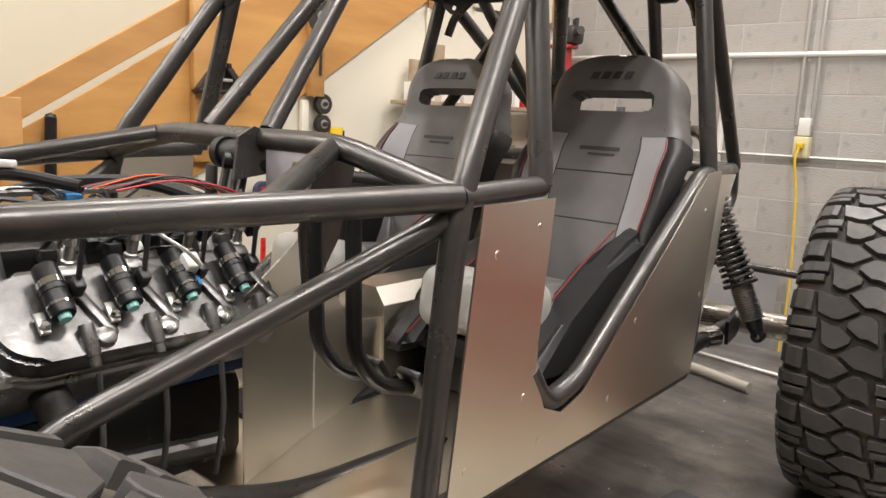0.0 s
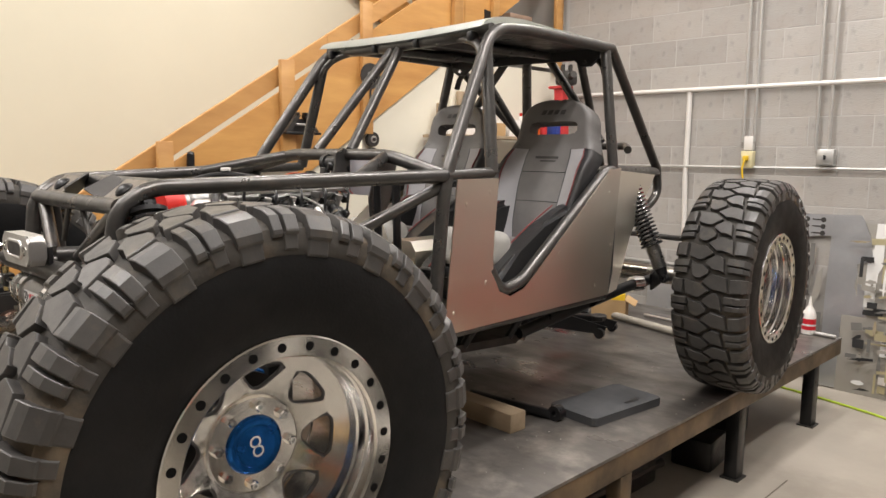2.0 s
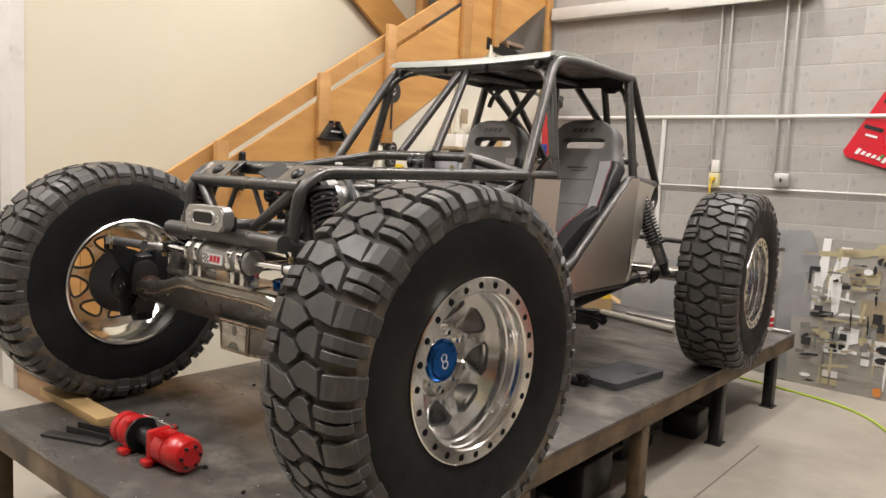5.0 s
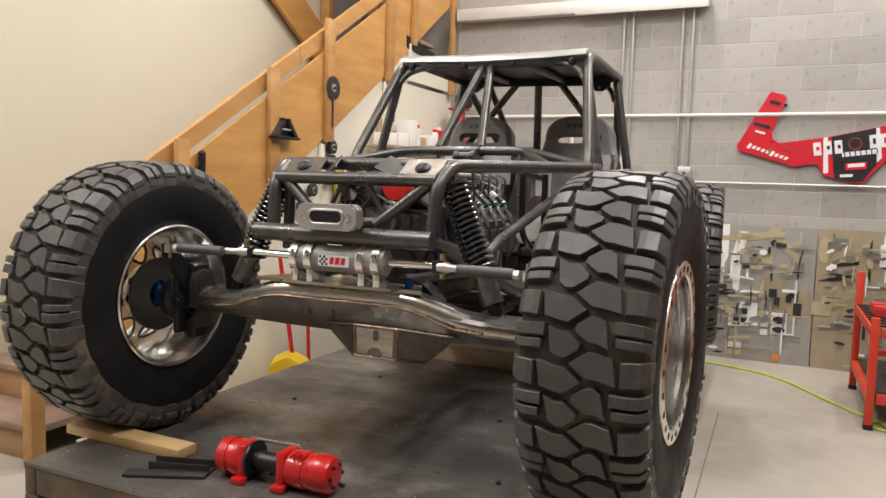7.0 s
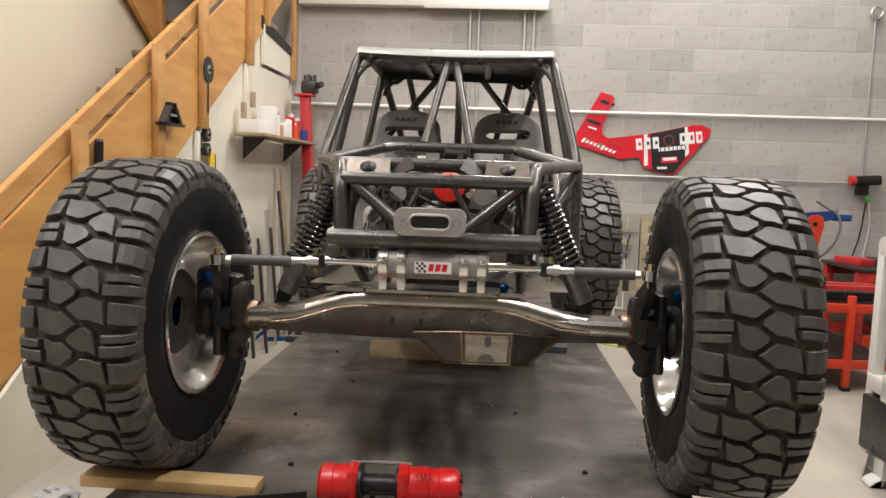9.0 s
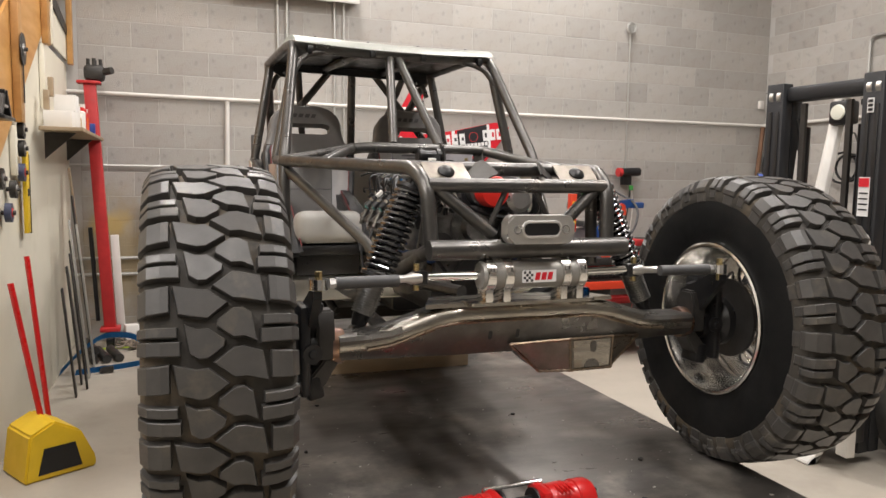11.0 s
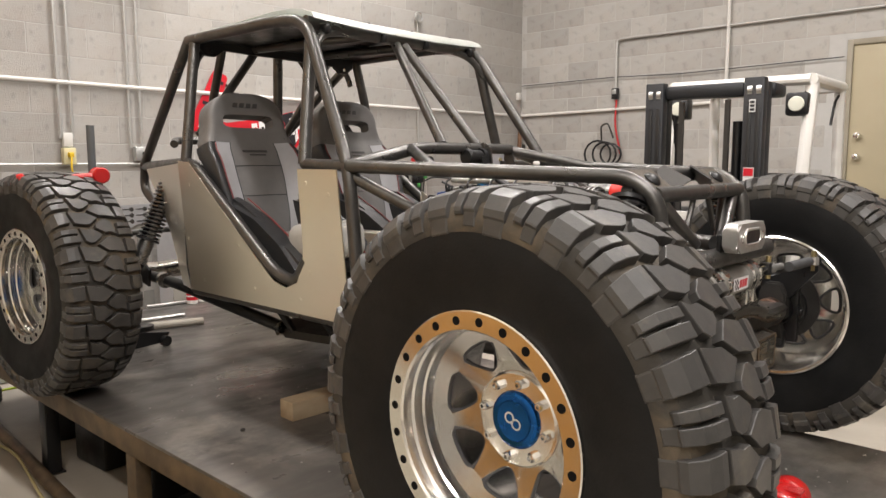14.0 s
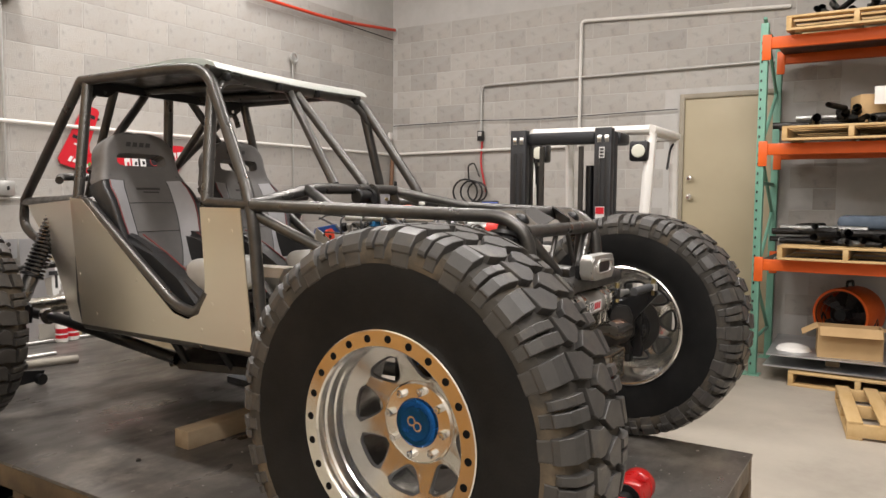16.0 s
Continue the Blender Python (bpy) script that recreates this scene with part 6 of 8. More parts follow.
for i, (x, y) in enumerate(((0.56, 4.05), (0.655, 4.07))):
    b = thing("oil_bottle", "white plastic oil bottle with a red label", "bottle", pose(x, y, 0.0, 0, 0, 20 * i), "oil bottles on the table")
    part("body", lathe([(0, 0), (0, 0.036), (0.004, 0.04), (0.12, 0.04), (0.15, 0.03), (0.175, 0.014), (0.182, 0.013), (0.182, 0)], 20, Matrix.Rotation(-math.pi / 2, 4, "Y")), PAPER, b)
    part("label", lathe([(0.03, 0.0408), (0.10, 0.0408)], 20, Matrix.Rotation(-math.pi / 2, 4, "Y")), REDDECAL, b)
    part("label_band", lathe([(0.055, 0.0412), (0.066, 0.0412)], 20, Matrix.Rotation(-math.pi / 2, 4, "Y")), WHITEDECAL, b)
    part("cap", lathe([(0.18, 0), (0.18, 0.011), (0.20, 0.009), (0.235, 0.005), (0.235, 0)], 14, Matrix.Rotation(-math.pi / 2, 4, "Y")), PAPER, b)

tagged(part("aluminium_bar", rod((0.25, 4.12, 0.012), (0.82, 4.05, 0.012), 0.012, 12), CASTALU), "round aluminium bar lying along the table end", "metal bar")
tagged(part("cardboard_tube", rod((-0.45, 3.55, 0.025), (0.25, 3.35, 0.025), 0.024, 16), mat("grey card tube", (0.35, 0.32, 0.27), 0.8)), "long grey cardboard tube lying on the table", "tube")
tagged(part("steel_bar", rod((-0.30, 3.75, 0.012), (0.30, 3.68, 0.012), 0.011, 12), CASTALU), "bright steel bar lying on the table", "metal bar")

cb = thing("parts_box", "small open brown cardboard box with blue and yellow packets", "cardboard box", pose(-0.48, 3.60, 0.0, 0, 0, 25))
for x, y, sx, sy in ((-0.11, 0, 0.006, 0.20), (0.11, 0, 0.006, 0.20), (0, -0.10, 0.214, 0.006), (0, 0.10, 0.214, 0.006)):
    part("side", box((x, y, 0.065), (sx, sy, 0.13)), CARD, cb)
part("bottom", box((0, 0, 0.004), (0.21, 0.19, 0.006)), CARD, cb)
part("flap", box((0.14, 0, 0.115), (0.08, 0.20, 0.004), Matrix.Rotation(radians(30), 3, "Y")), CARD, cb)
pk = thing("blue_packet", "blue and red printed packet standing in the box", "packet", pose(-0.53, 3.56, 0.008, 0, 0, 30))
part("carton", box((0, 0, 0.08), (0.10, 0.05, 0.15), None, 0.003), BLUESTRAP, pk)
part("band", box((0, 0, 0.12), (0.102, 0.052, 0.025), None, 0.002), REDDECAL, pk)
tagged(part("yellow_packet", box((-0.43, 3.62, 0.085), (0.09, 0.06, 0.15), Matrix.Rotation(0.5, 3, "Z"), 0.003), YELLOW), "yellow printed packet standing in the box", "packet")

jk = thing("floor_jack", "low black trolley jack lying on the table", "trolley jack", pose(-0.435, 3.06, 0.0, 0, 0, 12))
for y in (-0.09, 0.09):
    part("side_plate", plate([(-0.28, 0.02), (0.25, 0.02), (0.28, 0.07), (0.05, 0.11), (-0.26, 0.08)], 0.01, Matrix.Translation((0, y, 0)) @ XZ), BLACKM, jk)
part("lift_arm", box((0.02, 0, 0.085), (0.42, 0.07, 0.04), Matrix.Rotation(radians(-5), 3, "Y"), 0.01), BLACKM, jk)
part("saddle", lathe([(0.09, 0), (0.09, 0.045), (0.115, 0.05), (0.12, 0.04), (0.12, 0)], 18, pose(0.19, 0, 0.0) @ Matrix.Rotation(-math.pi / 2, 4, "Y")), DARKSTEEL, jk)
for x in (-0.25, 0.24):
    for y in (-0.11, 0.11):
        part("roller", lathe([(-0.015, 0), (-0.015, 0.03), (0.015, 0.03), (0.015, 0)], 16, pose(x, y, 0.03, 0, 0, 90)), BLACKP, jk)
tb = tagged(part("tow_bar", tube([(0.05, 1.62, 0.025), (0.45, 1.68, 0.02)], 0.022, 12), BLACKM), "black steel bar lying on the table", "steel bar")
part("eye", lathe([(-0.02, 0.012), (-0.02, 0.032), (0.02, 0.032), (0.02, 0.012)], 16, pose(0.47, 1.685, 0.032, 0, 0, 90), True), BLACKM, tb)
# mallet on the rear tyre
ml = thing("dead_blow_mallet", "red dead blow mallet lying on the rear tyre", "mallet", pose(-0.855, 2.50, 0.940, 0, 0, -14))
part("head", lathe([(-0.065, 0), (-0.065, 0.030), (-0.058, 0.036), (-0.045, 0.032), (0.045, 0.032), (0.058, 0.036), (0.065, 0.030), (0.065, 0)], 22, pose(0.14, 0, 0.036, 0, 0, 90)), RED, ml)
part("handle", tube([(0.13, 0, 0.034), (-0.02, 0, 0.024), (-0.16, 0, 0.022)], 0.015, 12, 0.1), RED, ml)
part("grip", tube([(-0.03, 0, 0.0235), (-0.12, 0, 0.0225)], 0.018, 12), BLACKP, ml)
part("knob", lathe([(-0.02, 0), (-0.02, 0.018), (0, 0.024), (0.02, 0.018), (0.02, 0)], 14, pose(-0.165, 0, 0.024)), RED, ml)
# small bolts on the plate
for x, y in ((-0.62, 1.52), (-0.30, -0.07), (-0.45, -0.02), (0.10, -0.20), (0.52, 0.05)):
    tagged(part("loose_nut", lathe([(0, 0.004), (0, 0.009), (0.009, 0.009), (0.009, 0.004)], 6, pose(x, y, 0.0) @ Matrix.Rotation(-math.pi / 2, 4, "Y"), True), DARKSTEEL), "loose steel nut on the table top", "nut", "loose nuts")

# stock and clutter kept under the table
rs = random.Random(8)
for i in range(9):
    y0, x = rs.uniform(-0.1, 3.0), rs.uniform(-0.6, 0.6)
    tagged(part("stock_bar", tube([(x, y0, FLOOR + 0.03 + 0.05 * (i % 3)), (x + rs.uniform(-0.15, 0.15), y0 + rs.uniform(0.8, 1.2), FLOOR + 0.03 + 0.05 * (i % 3))], rs.choice((0.02, 0.026, 0.03)), 10), DARKSTEEL), "dark steel stock bar stored under the table", "steel bar", "stock bars under the table")
# Black bins stand for dark clutter; most are added to darken this space.
for x, y, s in ((0.45, 0.95, 0.22), (0.4, 2.2, 0.25), (-0.4, 2.3, 0.22), (0.5, 3.2, 0.2), (-0.5, 1.2, 0.24), (0.55, 0.2, 0.24), (0.15, 0.5, 0.26), (0.55, 1.5, 0.2), (0.1, 1.6, 0.28), (0.1, 2.6, 0.26), (0.6, 2.75, 0.16), (-0.62, 2.2, 0.17), (-0.60, 2.75, 0.2), (-0.58, 3.3, 0.19), (-0.66, 1.7, 0.15), (-0.62, 0.6, 0.2), (-0.2, 3.0, 0.28), (-0.15, 1.2, 0.27)):
    o = tagged(part("storage_bin", box((x, y, FLOOR + s / 2), (s * 1.3, s * 1.5, s), Matrix.Rotation(rs.uniform(-0.3, 0.3), 3, "Z"), 0.02), BLACKP), "black bin added as dark clutter to darken under the table", "storage bin", "bins under the table")
tagged(part("floor_tube", tube([(-1.10, 0.4, FLOOR + 0.032), (-1.015, 1.82, FLOOR + 0.032), (-0.955, 2.7, FLOOR + 0.032), (-0.90, 3.5, FLOOR + 0.032), (-0.862, 4.5, FLOOR + 0.032)], 0.031, 16, 0.3), TABLEF), "long rusty brown steel tube lying on the floor beside the table", "steel tube")
tagged(part("air_hose", tube([(-0.90, 4.55, FLOOR + 0.008), (-0.99, 3.5, FLOOR + 0.008), (-0.965, 3.05, FLOOR + 0.066), (-1.06, 2.3, FLOOR + 0.008), (-0.98, 1.75, FLOOR + 0.068), (-0.93, 1.2, FLOOR + 0.008), (-1.2, 0.3, FLOOR + 0.008)], 0.007, 8, 0.3), mat("tan cord", (0.40, 0.33, 0.16), 0.6)), "thin tan cord lying on the floor beside the table", "cord")


# ---- electrics on the back wall ----
ob = thing("outlet", "white and cream electrical outlet box with a yellow plug", "outlet", pose(-0.025, BACK - 0.004, 1.105))
part("cover", box((0, -0.02, 0.085), (0.065, 0.045, 0.10), None, 0.006), WHITE, ob)
part("box", box((0, -0.03, -0.03), (0.085, 0.06, 0.12), None, 0.006), mat("cream box", (0.66, 0.60, 0.36), 0.5), ob)
part("plug", box((0, -0.07, -0.02), (0.035, 0.04, 0.035), None, 0.006), YELLOW, ob)
part("cord", tube([(0, -0.085, -0.03), (-0.012, -0.10, -0.10), (0.02, -0.09, -0.30), (0.05, -0.08, -0.9), (0.02, -0.12, -1.54)], 0.007, 8, 0.2), YELLOW, ob)
eb = thing("switch_box", "grey steel switch box on the block wall", "switch box", pose(0.505, BACK - 0.004, 1.095))
part("body", box((0, -0.035, 0), (0.11, 0.06, 0.11), None, 0.008), GALV, eb)
part("toggle", box((0, -0.072, 0), (0.012, 0.02, 0.03), None, 0.003), BLACKP, eb)
ww = thing("cable_drop", "red and black cord reel on the wall with hanging cords", "cord reel", pose(3.535, BACK - 0.004, 1.03))
part("box", box((0, -0.05, -0.06), (0.10, 0.07, 0.12), None, 0.008), BLACKM, ww)
part("reel_body", rod((-0.09, -0.09, 0.01), (0.13, -0.09, 0.02), 0.045, 16), BLACKP, ww)
part("reel_cap", rod((-0.13, -0.09, 0.01), (-0.088, -0.09, 0.012), 0.046, 16), OLDRED, ww)
part("plug", box((0.04, -0.09, -0.15), (0.04, 0.03, 0.05), None, 0.005), GREENM, ww)
part("cord", tube([(0.03, -0.09, -0.16), (0.02, -0.05, -0.5), (-0.05, -0.04, -0.75)], 0.007, 8, 0.2), BLACKP, ww)
part("cord", tube([(0.05, -0.09, -0.16), (0.10, -0.05, -0.4), (0.06, -0.04, -0.7)], 0.005, 8, 0.2), WHITE, ww)
hd = thing("conduit_head", "round steel conduit fitting on the block wall", "conduit fitting", pose(3.535, BACK - 0.02, 2.53))
part("ring", add_tube(bmesh.new(), [(0.05 * math.cos(a * 0.524), -0.03, 0.05 * math.sin(a * 0.524)) for a in range(12)], 0.012, 8, closed=True), GALV, hd)
part("boss", lathe([(0, 0), (0, 0.035), (0.03, 0.03), (0.03, 0)], 16, pose(0, 0, 0, 0, 0, -90)), GALV, hd)
cbx = thing("junction_box", "small black junction box on the block wall", "junction box", pose(RIGHT - 0.004, 3.345, 1.79))
part("body", box((-0.03, 0, 0), (0.055, 0.07, 0.12), None, 0.006), BLACKM, cbx)
part("cover", box((-0.06, 0, 0.02), (0.006, 0.05, 0.05), None, 0.002), GALV, cbx)
hh = thing("hose_hanger", "coiled dark hoses hanging on a wall hook", "hose", pose(RIGHT - 0.06, 3.38, 1.10))
part("drop_hose", tube([(0.03, -0.05, 0.62), (0.02, -0.04, 0.35), (0.02, -0.12, 0.02)], 0.012, 8, 0.1), OLDRED, hh)
for k, (dy, r) in enumerate(((0.16, 0.17), (-0.02, 0.13), (0.05, 0.15))):
    part("coil", add_tube(bmesh.new(), [(-0.02 * k, dy + r * math.cos(a * 0.393), 0.02 + r * 0.9 * math.sin(a * 0.393)) for a in range(16)], 0.012, 8, closed=True), BLACKP, hh)
part("hook", tube([(0.02, 0.12, 0.15), (-0.04, 0.10, 0.34), (-0.03, 0.02, 0.37), (-0.02, -0.05, 0.2)], 0.010, 8, 0.05), DARKSTEEL, hh)
sn = thing("wall_sensor", "small white sensor box on the corner pipe", "sensor", pose(RIGHT - 0.1, BACK - 0.03, 1.83))
part("body", box((0, 0, 0), (0.06, 0.04, 0.09), None, 0.008), WHITE, sn)
bs = tagged(part("rusty_bar", rod((RIGHT - 0.25, BACK - 0.06, FLOOR), (RIGHT - 0.06, BACK - 0.04, 1.58), 0.025, 12), mat("rusty steel", (0.22, 0.12, 0.07), 0.7, 0.3, 0.3, 10)), "rusty steel bar leaning in the corner", "steel bar")
tagged(part("steel_strip", box((RIGHT - 0.05, BACK - 0.06, 0.4), (0.06, 0.01, 1.7), Matrix.Rotation(0.04, 3, "Y")), DARKSTEEL), "dark steel strip leaning in the corner", "steel strip")

# ---- race panel hung on the back wall ----
sg = thing("race_body_panel", "red and black plastic racing body panel hung on the block wall", "body panel", pose(1.215, BACK - 0.012, 1.35, 0, 2.6, 0) @ Matrix.Translation((-1.2, 0, -1.4)))
SX = Matrix.Translation((0, -0.012, 0)) @ XZ
out = [(1.105, 1.80), (1.12, 1.825), (1.225, 1.80), (1.245, 1.775), (1.19, 1.60), (1.155, 1.50), (1.165, 1.44), (1.225, 1.405), (1.40, 1.44), (1.56, 1.47), (1.98, 1.585), (2.06, 1.59), (2.15, 1.555), (2.14, 1.50), (1.99, 1.30), (1.86, 1.12), (1.80, 1.115), (1.57, 1.165), (1.53, 1.25), (1.47, 1.255), (1.36, 1.22), (0.92, 1.33), (0.90, 1.37)]
part("red_skin", plate(out, 0.012, SX, 0.003), REDDECAL, sg, "glossy red plastic skin")
part("black_field", plate([(1.60, 1.475), (1.90, 1.56), (1.93, 1.50), (1.955, 1.30), (1.855, 1.135), (1.80, 1.125), (1.655, 1.15)], 0.014, SX @ Matrix.Translation((0, 0, 0.001))), BLACKDECAL, sg)
part("white_stripe", plate([(1.545, 1.465), (1.575, 1.475), (1.61, 1.19), (1.575, 1.18)], 0.0145, SX @ Matrix.Translation((0, 0, 0.001))), WHITEDECAL, sg)
part("white_stripe", plate([(1.905, 1.56), (1.93, 1.565), (1.97, 1.33), (1.94, 1.29)], 0.0148, SX @ Matrix.Translation((0, 0, 0.001))), WHITEDECAL, sg)


def bar_mark(x, z, w, h, m, turn=0, lift=0.002, sk=0.0):
    part("mark", plate([(-w / 2 - sk, -h / 2), (w / 2 - sk, -h / 2), (w / 2 + sk, h / 2), (-w / 2 + sk, h / 2)], 0.016, SX @ Matrix.Translation((x, z, lift)) @ Matrix.Rotation(radians(turn), 4, "Z")), m, sg)


for k, x in enumerate((1.51, 1.585, 1.66)):
    bar_mark(x, 1.375 + 0.012 * k, 0.055, 0.105, WHITEDECAL, 10)
    bar_mark(x + 0.004, 1.378 + 0.012 * k, 0.022, 0.030, BLACKDECAL if k else REDDECAL, 10, 0.003)
for k, x in enumerate((1.90, 1.975, 2.045)):
    bar_mark(x, 1.455 + 0.012 * k, 0.055, 0.105, WHITEDECAL, 10)
    bar_mark(x + 0.004, 1.457 + 0.012 * k, 0.020, 0.045, BLACKDECAL if k < 1 else REDDECAL, 10, 0.003)
bar_mark(1.82, 1.36, 0.26, 0.035, WHITEDECAL, 10)
for k in range(7):
    bar_mark(1.71 + 0.037 * k, 1.342 + 0.0065 * k, 0.008, 0.037, BLACKDECAL, 10, 0.003)
bar_mark(1.80, 1.255, 0.15, 0.055, REDDECAL, 8)
bar_mark(1.80, 1.262, 0.12, 0.028, WHITEDECAL, 8, 0.003)
bar_mark(1.74, 1.175, 0.09, 0.022, WHITEDECAL, 6)
part("ring_mark", add_tube(bmesh.new(), [(1.775 + 0.045 * math.cos(a * 0.393), -0.021, 1.43 + 0.045 * math.sin(a * 0.393)) for a in range(16)], 0.003, 6, closed=True), OLDRED, sg)
for k, (x, z, wd, m) in enumerate(((1.16, 1.735, 0.085, BLACKDECAL), (1.13, 1.67, 0.075, OLDRED), (1.11, 1.62, 0.08, OLDRED), (1.08, 1.545, 0.13, BLACKDECAL), (1.07, 1.49, 0.08, WHITEDECAL), (1.30, 1.365, 0.08, OLDRED))):
    bar_mark(x, z, wd, 0.028 if m != WHITEDECAL else 0.016, m, -14)
for k in range(9):
    bar_mark(1.0 + 0.036 * k, 1.375 - 0.011 * k, 0.024, 0.045 if k in (0, 5) else 0.028, WHITEDECAL, -16, 0.002, 0.006)
bar_mark(1.16, 1.345, 0.016, 0.03, GREENM, -30, 0.003)
for x, z in ((1.24, 1.72), (2.0, 1.5)):
    part("fixing", rod((x, 0.006, z), (x, -0.008, z), 0.012, 8), BLACKM, sg)

# ---- cut sheet scrap leaning on the back wall ----
RUST = mat("tan rusted sheet", (0.43, 0.36, 0.24), 0.5, 0.3, 0.3, 5, 0.05, 60, color2=(0.30, 0.25, 0.17), stain=(0.50, 0.24, 0.07), stain_scale=6, stain_edge=(0.6, 0.8))
BRASSY = mat("yellowish oiled sheet", (0.60, 0.54, 0.34), 0.4, 0.5, 0.2, 5, color2=(0.48, 0.42, 0.26))
WHITESHEET = mat("bright blank sheet", (0.80, 0.80, 0.78), 0.5, 0.1, 0.06, 6)
GREYSHEET = mat("dull grey sheet", (0.24, 0.235, 0.22), 0.5, 0.5, 0.2, 5)
GREYPALE = mat("pale grey sheet", (0.40, 0.38, 0.34), 0.45, 0.4, 0.12, 5)
# Near-black colour stands in for the shade inside open cut-outs.
SHADOWGAP = mat("painted shadow gap", (0.02, 0.02, 0.02), 0.8)


def blade(w, h):
    return [(-w / 2, -h / 2), (w * 0.1, -h / 2), (w / 2, 0), (w * 0.2, h / 2), (-w * 0.1, h / 2), (-w * 0.2, -h * 0.1)]


def wing(w, h):
    return [(-w / 2, -h / 2), (-w * 0.1, -h * 0.42), (w / 2, -h * 0.05), (w / 2, h / 2), (w * 0.05, h * 0.35), (-w * 0.3, -h * 0.2)]


def lens(w, h):
    return [(w / 2 * math.cos(a * 0.5236), h / 2 * math.sin(a * 0.5236) * (1.0 if a % 6 else 0)) for a in range(12)]


def block(w, h):
    return [(-w / 2, -h / 2), (w / 2, -h / 2), (w / 2, h / 2), (-w / 2, h / 2)]


def notch(w, h):
    return [(-w / 2, -h / 2), (w * 0.2, -h / 2), (w * 0.25, -h * 0.1), (w / 2, 0), (w / 2, h / 2), (-w * 0.1, h / 2), (-w * 0.15, h * 0.2), (-w / 2, h * 0.15)]


rnd = random.Random(21)
for sheet_x, sheet_w, tone, words in ((1.13, 0.88, GREYPALE, "grey laser-cut steel skeleton sheet leaning on the wall"), (1.96, 0.76, RUST, "tan rusted skeleton sheet with cut-outs leaning on the wall")):
    lean = thing("scrap_sheet", words, "sheet metal", pose(sheet_x, BACK - 0.12, FLOOR, -4), "scrap sheets on the wall")
    part("sheet", box((0, 0, 0.565), (sheet_w, 0.003, 1.13)), tone, lean)

    def cut(x, z, w, h, shape, m, turn=0.0, lean=lean, sheet_x=sheet_x):
        global LEVEL
        LEVEL += 1
        part("cut_shape", plate(shape(w, h), 0.002, Matrix.Translation((x - sheet_x, -0.004 - 0.0006 * LEVEL, z - FLOOR)) @ XZ @ Matrix.Rotation(radians(turn), 4, "Z")), m, lean)

    LEVEL = 0
    if sheet_w > 0.8:
        for x, z, w, h, f, m, r in ((0.86, 0.40, 0.09, 0.55, notch, WHITESHEET, 0), (0.99, 0.36, 0.13, 0.52, blade, WHITESHEET, 180), (1.05, 0.58, 0.56, 0.06, notch, BRASSY, 4),
                                    (1.33, 0.50, 0.11, 0.36, wing, BRASSY, 60), (1.22, 0.62, 0.16, 0.11, wing, BRASSY, 0), (1.13, 0.41, 0.26, 0.12, notch, RUST, 0), (1.20, 0.39, 0.11, 0.11, block, BRASSY, 0),
                                    (1.06, 0.15, 0.24, 0.20, wing, GREYPALE, 0), (1.35, 0.10, 0.30, 0.40, notch, RUST, 90)):
            cut(x, z, w, h, f, m, r)
        for x, z, w, h, f, m in ((1.05, -0.08, 0.22, 0.21, notch, WHITESHEET), (1.33, -0.13, 0.12, 0.18, block, WHITESHEET), (1.22, -0.06, 0.055, 0.05, block, WHITESHEET), (1.22, -0.14, 0.055, 0.05, block, WHITESHEET),
                                 (1.22, -0.21, 0.055, 0.05, block, WHITESHEET), (1.36, -0.43 + 0.02, 0.22, 0.16, block, GREYPALE), (0.97, -0.40, 0.045, 0.045, block, BRASSY), (1.03, -0.40, 0.045, 0.045, block, BRASSY),
                                 (0.97, -0.34, 0.045, 0.05, block, PAPER), (1.03, -0.34, 0.045, 0.05, block, PAPER), (0.83, -0.38, 0.08, 0.03, lens, WHITESHEET), (1.40, -0.21, 0.10, 0.012, block, WHITESHEET), (1.44, 0.02, 0.012, 0.44, block, WHITESHEET)):
            cut(x, z, w, h, f, m)
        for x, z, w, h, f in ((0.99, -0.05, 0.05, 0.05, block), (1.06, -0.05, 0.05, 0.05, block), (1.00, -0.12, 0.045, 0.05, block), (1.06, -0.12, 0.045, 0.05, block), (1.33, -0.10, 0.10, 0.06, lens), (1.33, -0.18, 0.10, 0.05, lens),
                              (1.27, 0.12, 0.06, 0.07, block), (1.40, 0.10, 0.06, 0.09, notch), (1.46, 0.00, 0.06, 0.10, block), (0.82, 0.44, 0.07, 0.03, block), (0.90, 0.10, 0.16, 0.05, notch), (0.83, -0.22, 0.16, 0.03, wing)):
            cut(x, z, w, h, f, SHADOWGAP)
        cut(1.32, -0.41, 0.06, 0.07, lens, mat("orange rust bloom", (0.65, 0.24, 0.05), 0.7))
    else:
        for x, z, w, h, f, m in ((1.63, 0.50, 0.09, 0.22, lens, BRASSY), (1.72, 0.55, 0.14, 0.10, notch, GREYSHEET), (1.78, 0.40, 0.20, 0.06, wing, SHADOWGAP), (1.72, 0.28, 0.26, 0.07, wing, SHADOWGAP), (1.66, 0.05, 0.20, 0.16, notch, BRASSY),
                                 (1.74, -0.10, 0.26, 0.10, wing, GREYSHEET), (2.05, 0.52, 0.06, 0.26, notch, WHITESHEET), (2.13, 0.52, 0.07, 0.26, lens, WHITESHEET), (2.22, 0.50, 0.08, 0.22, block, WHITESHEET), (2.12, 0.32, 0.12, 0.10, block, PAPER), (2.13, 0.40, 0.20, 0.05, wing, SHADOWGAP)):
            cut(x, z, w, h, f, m)
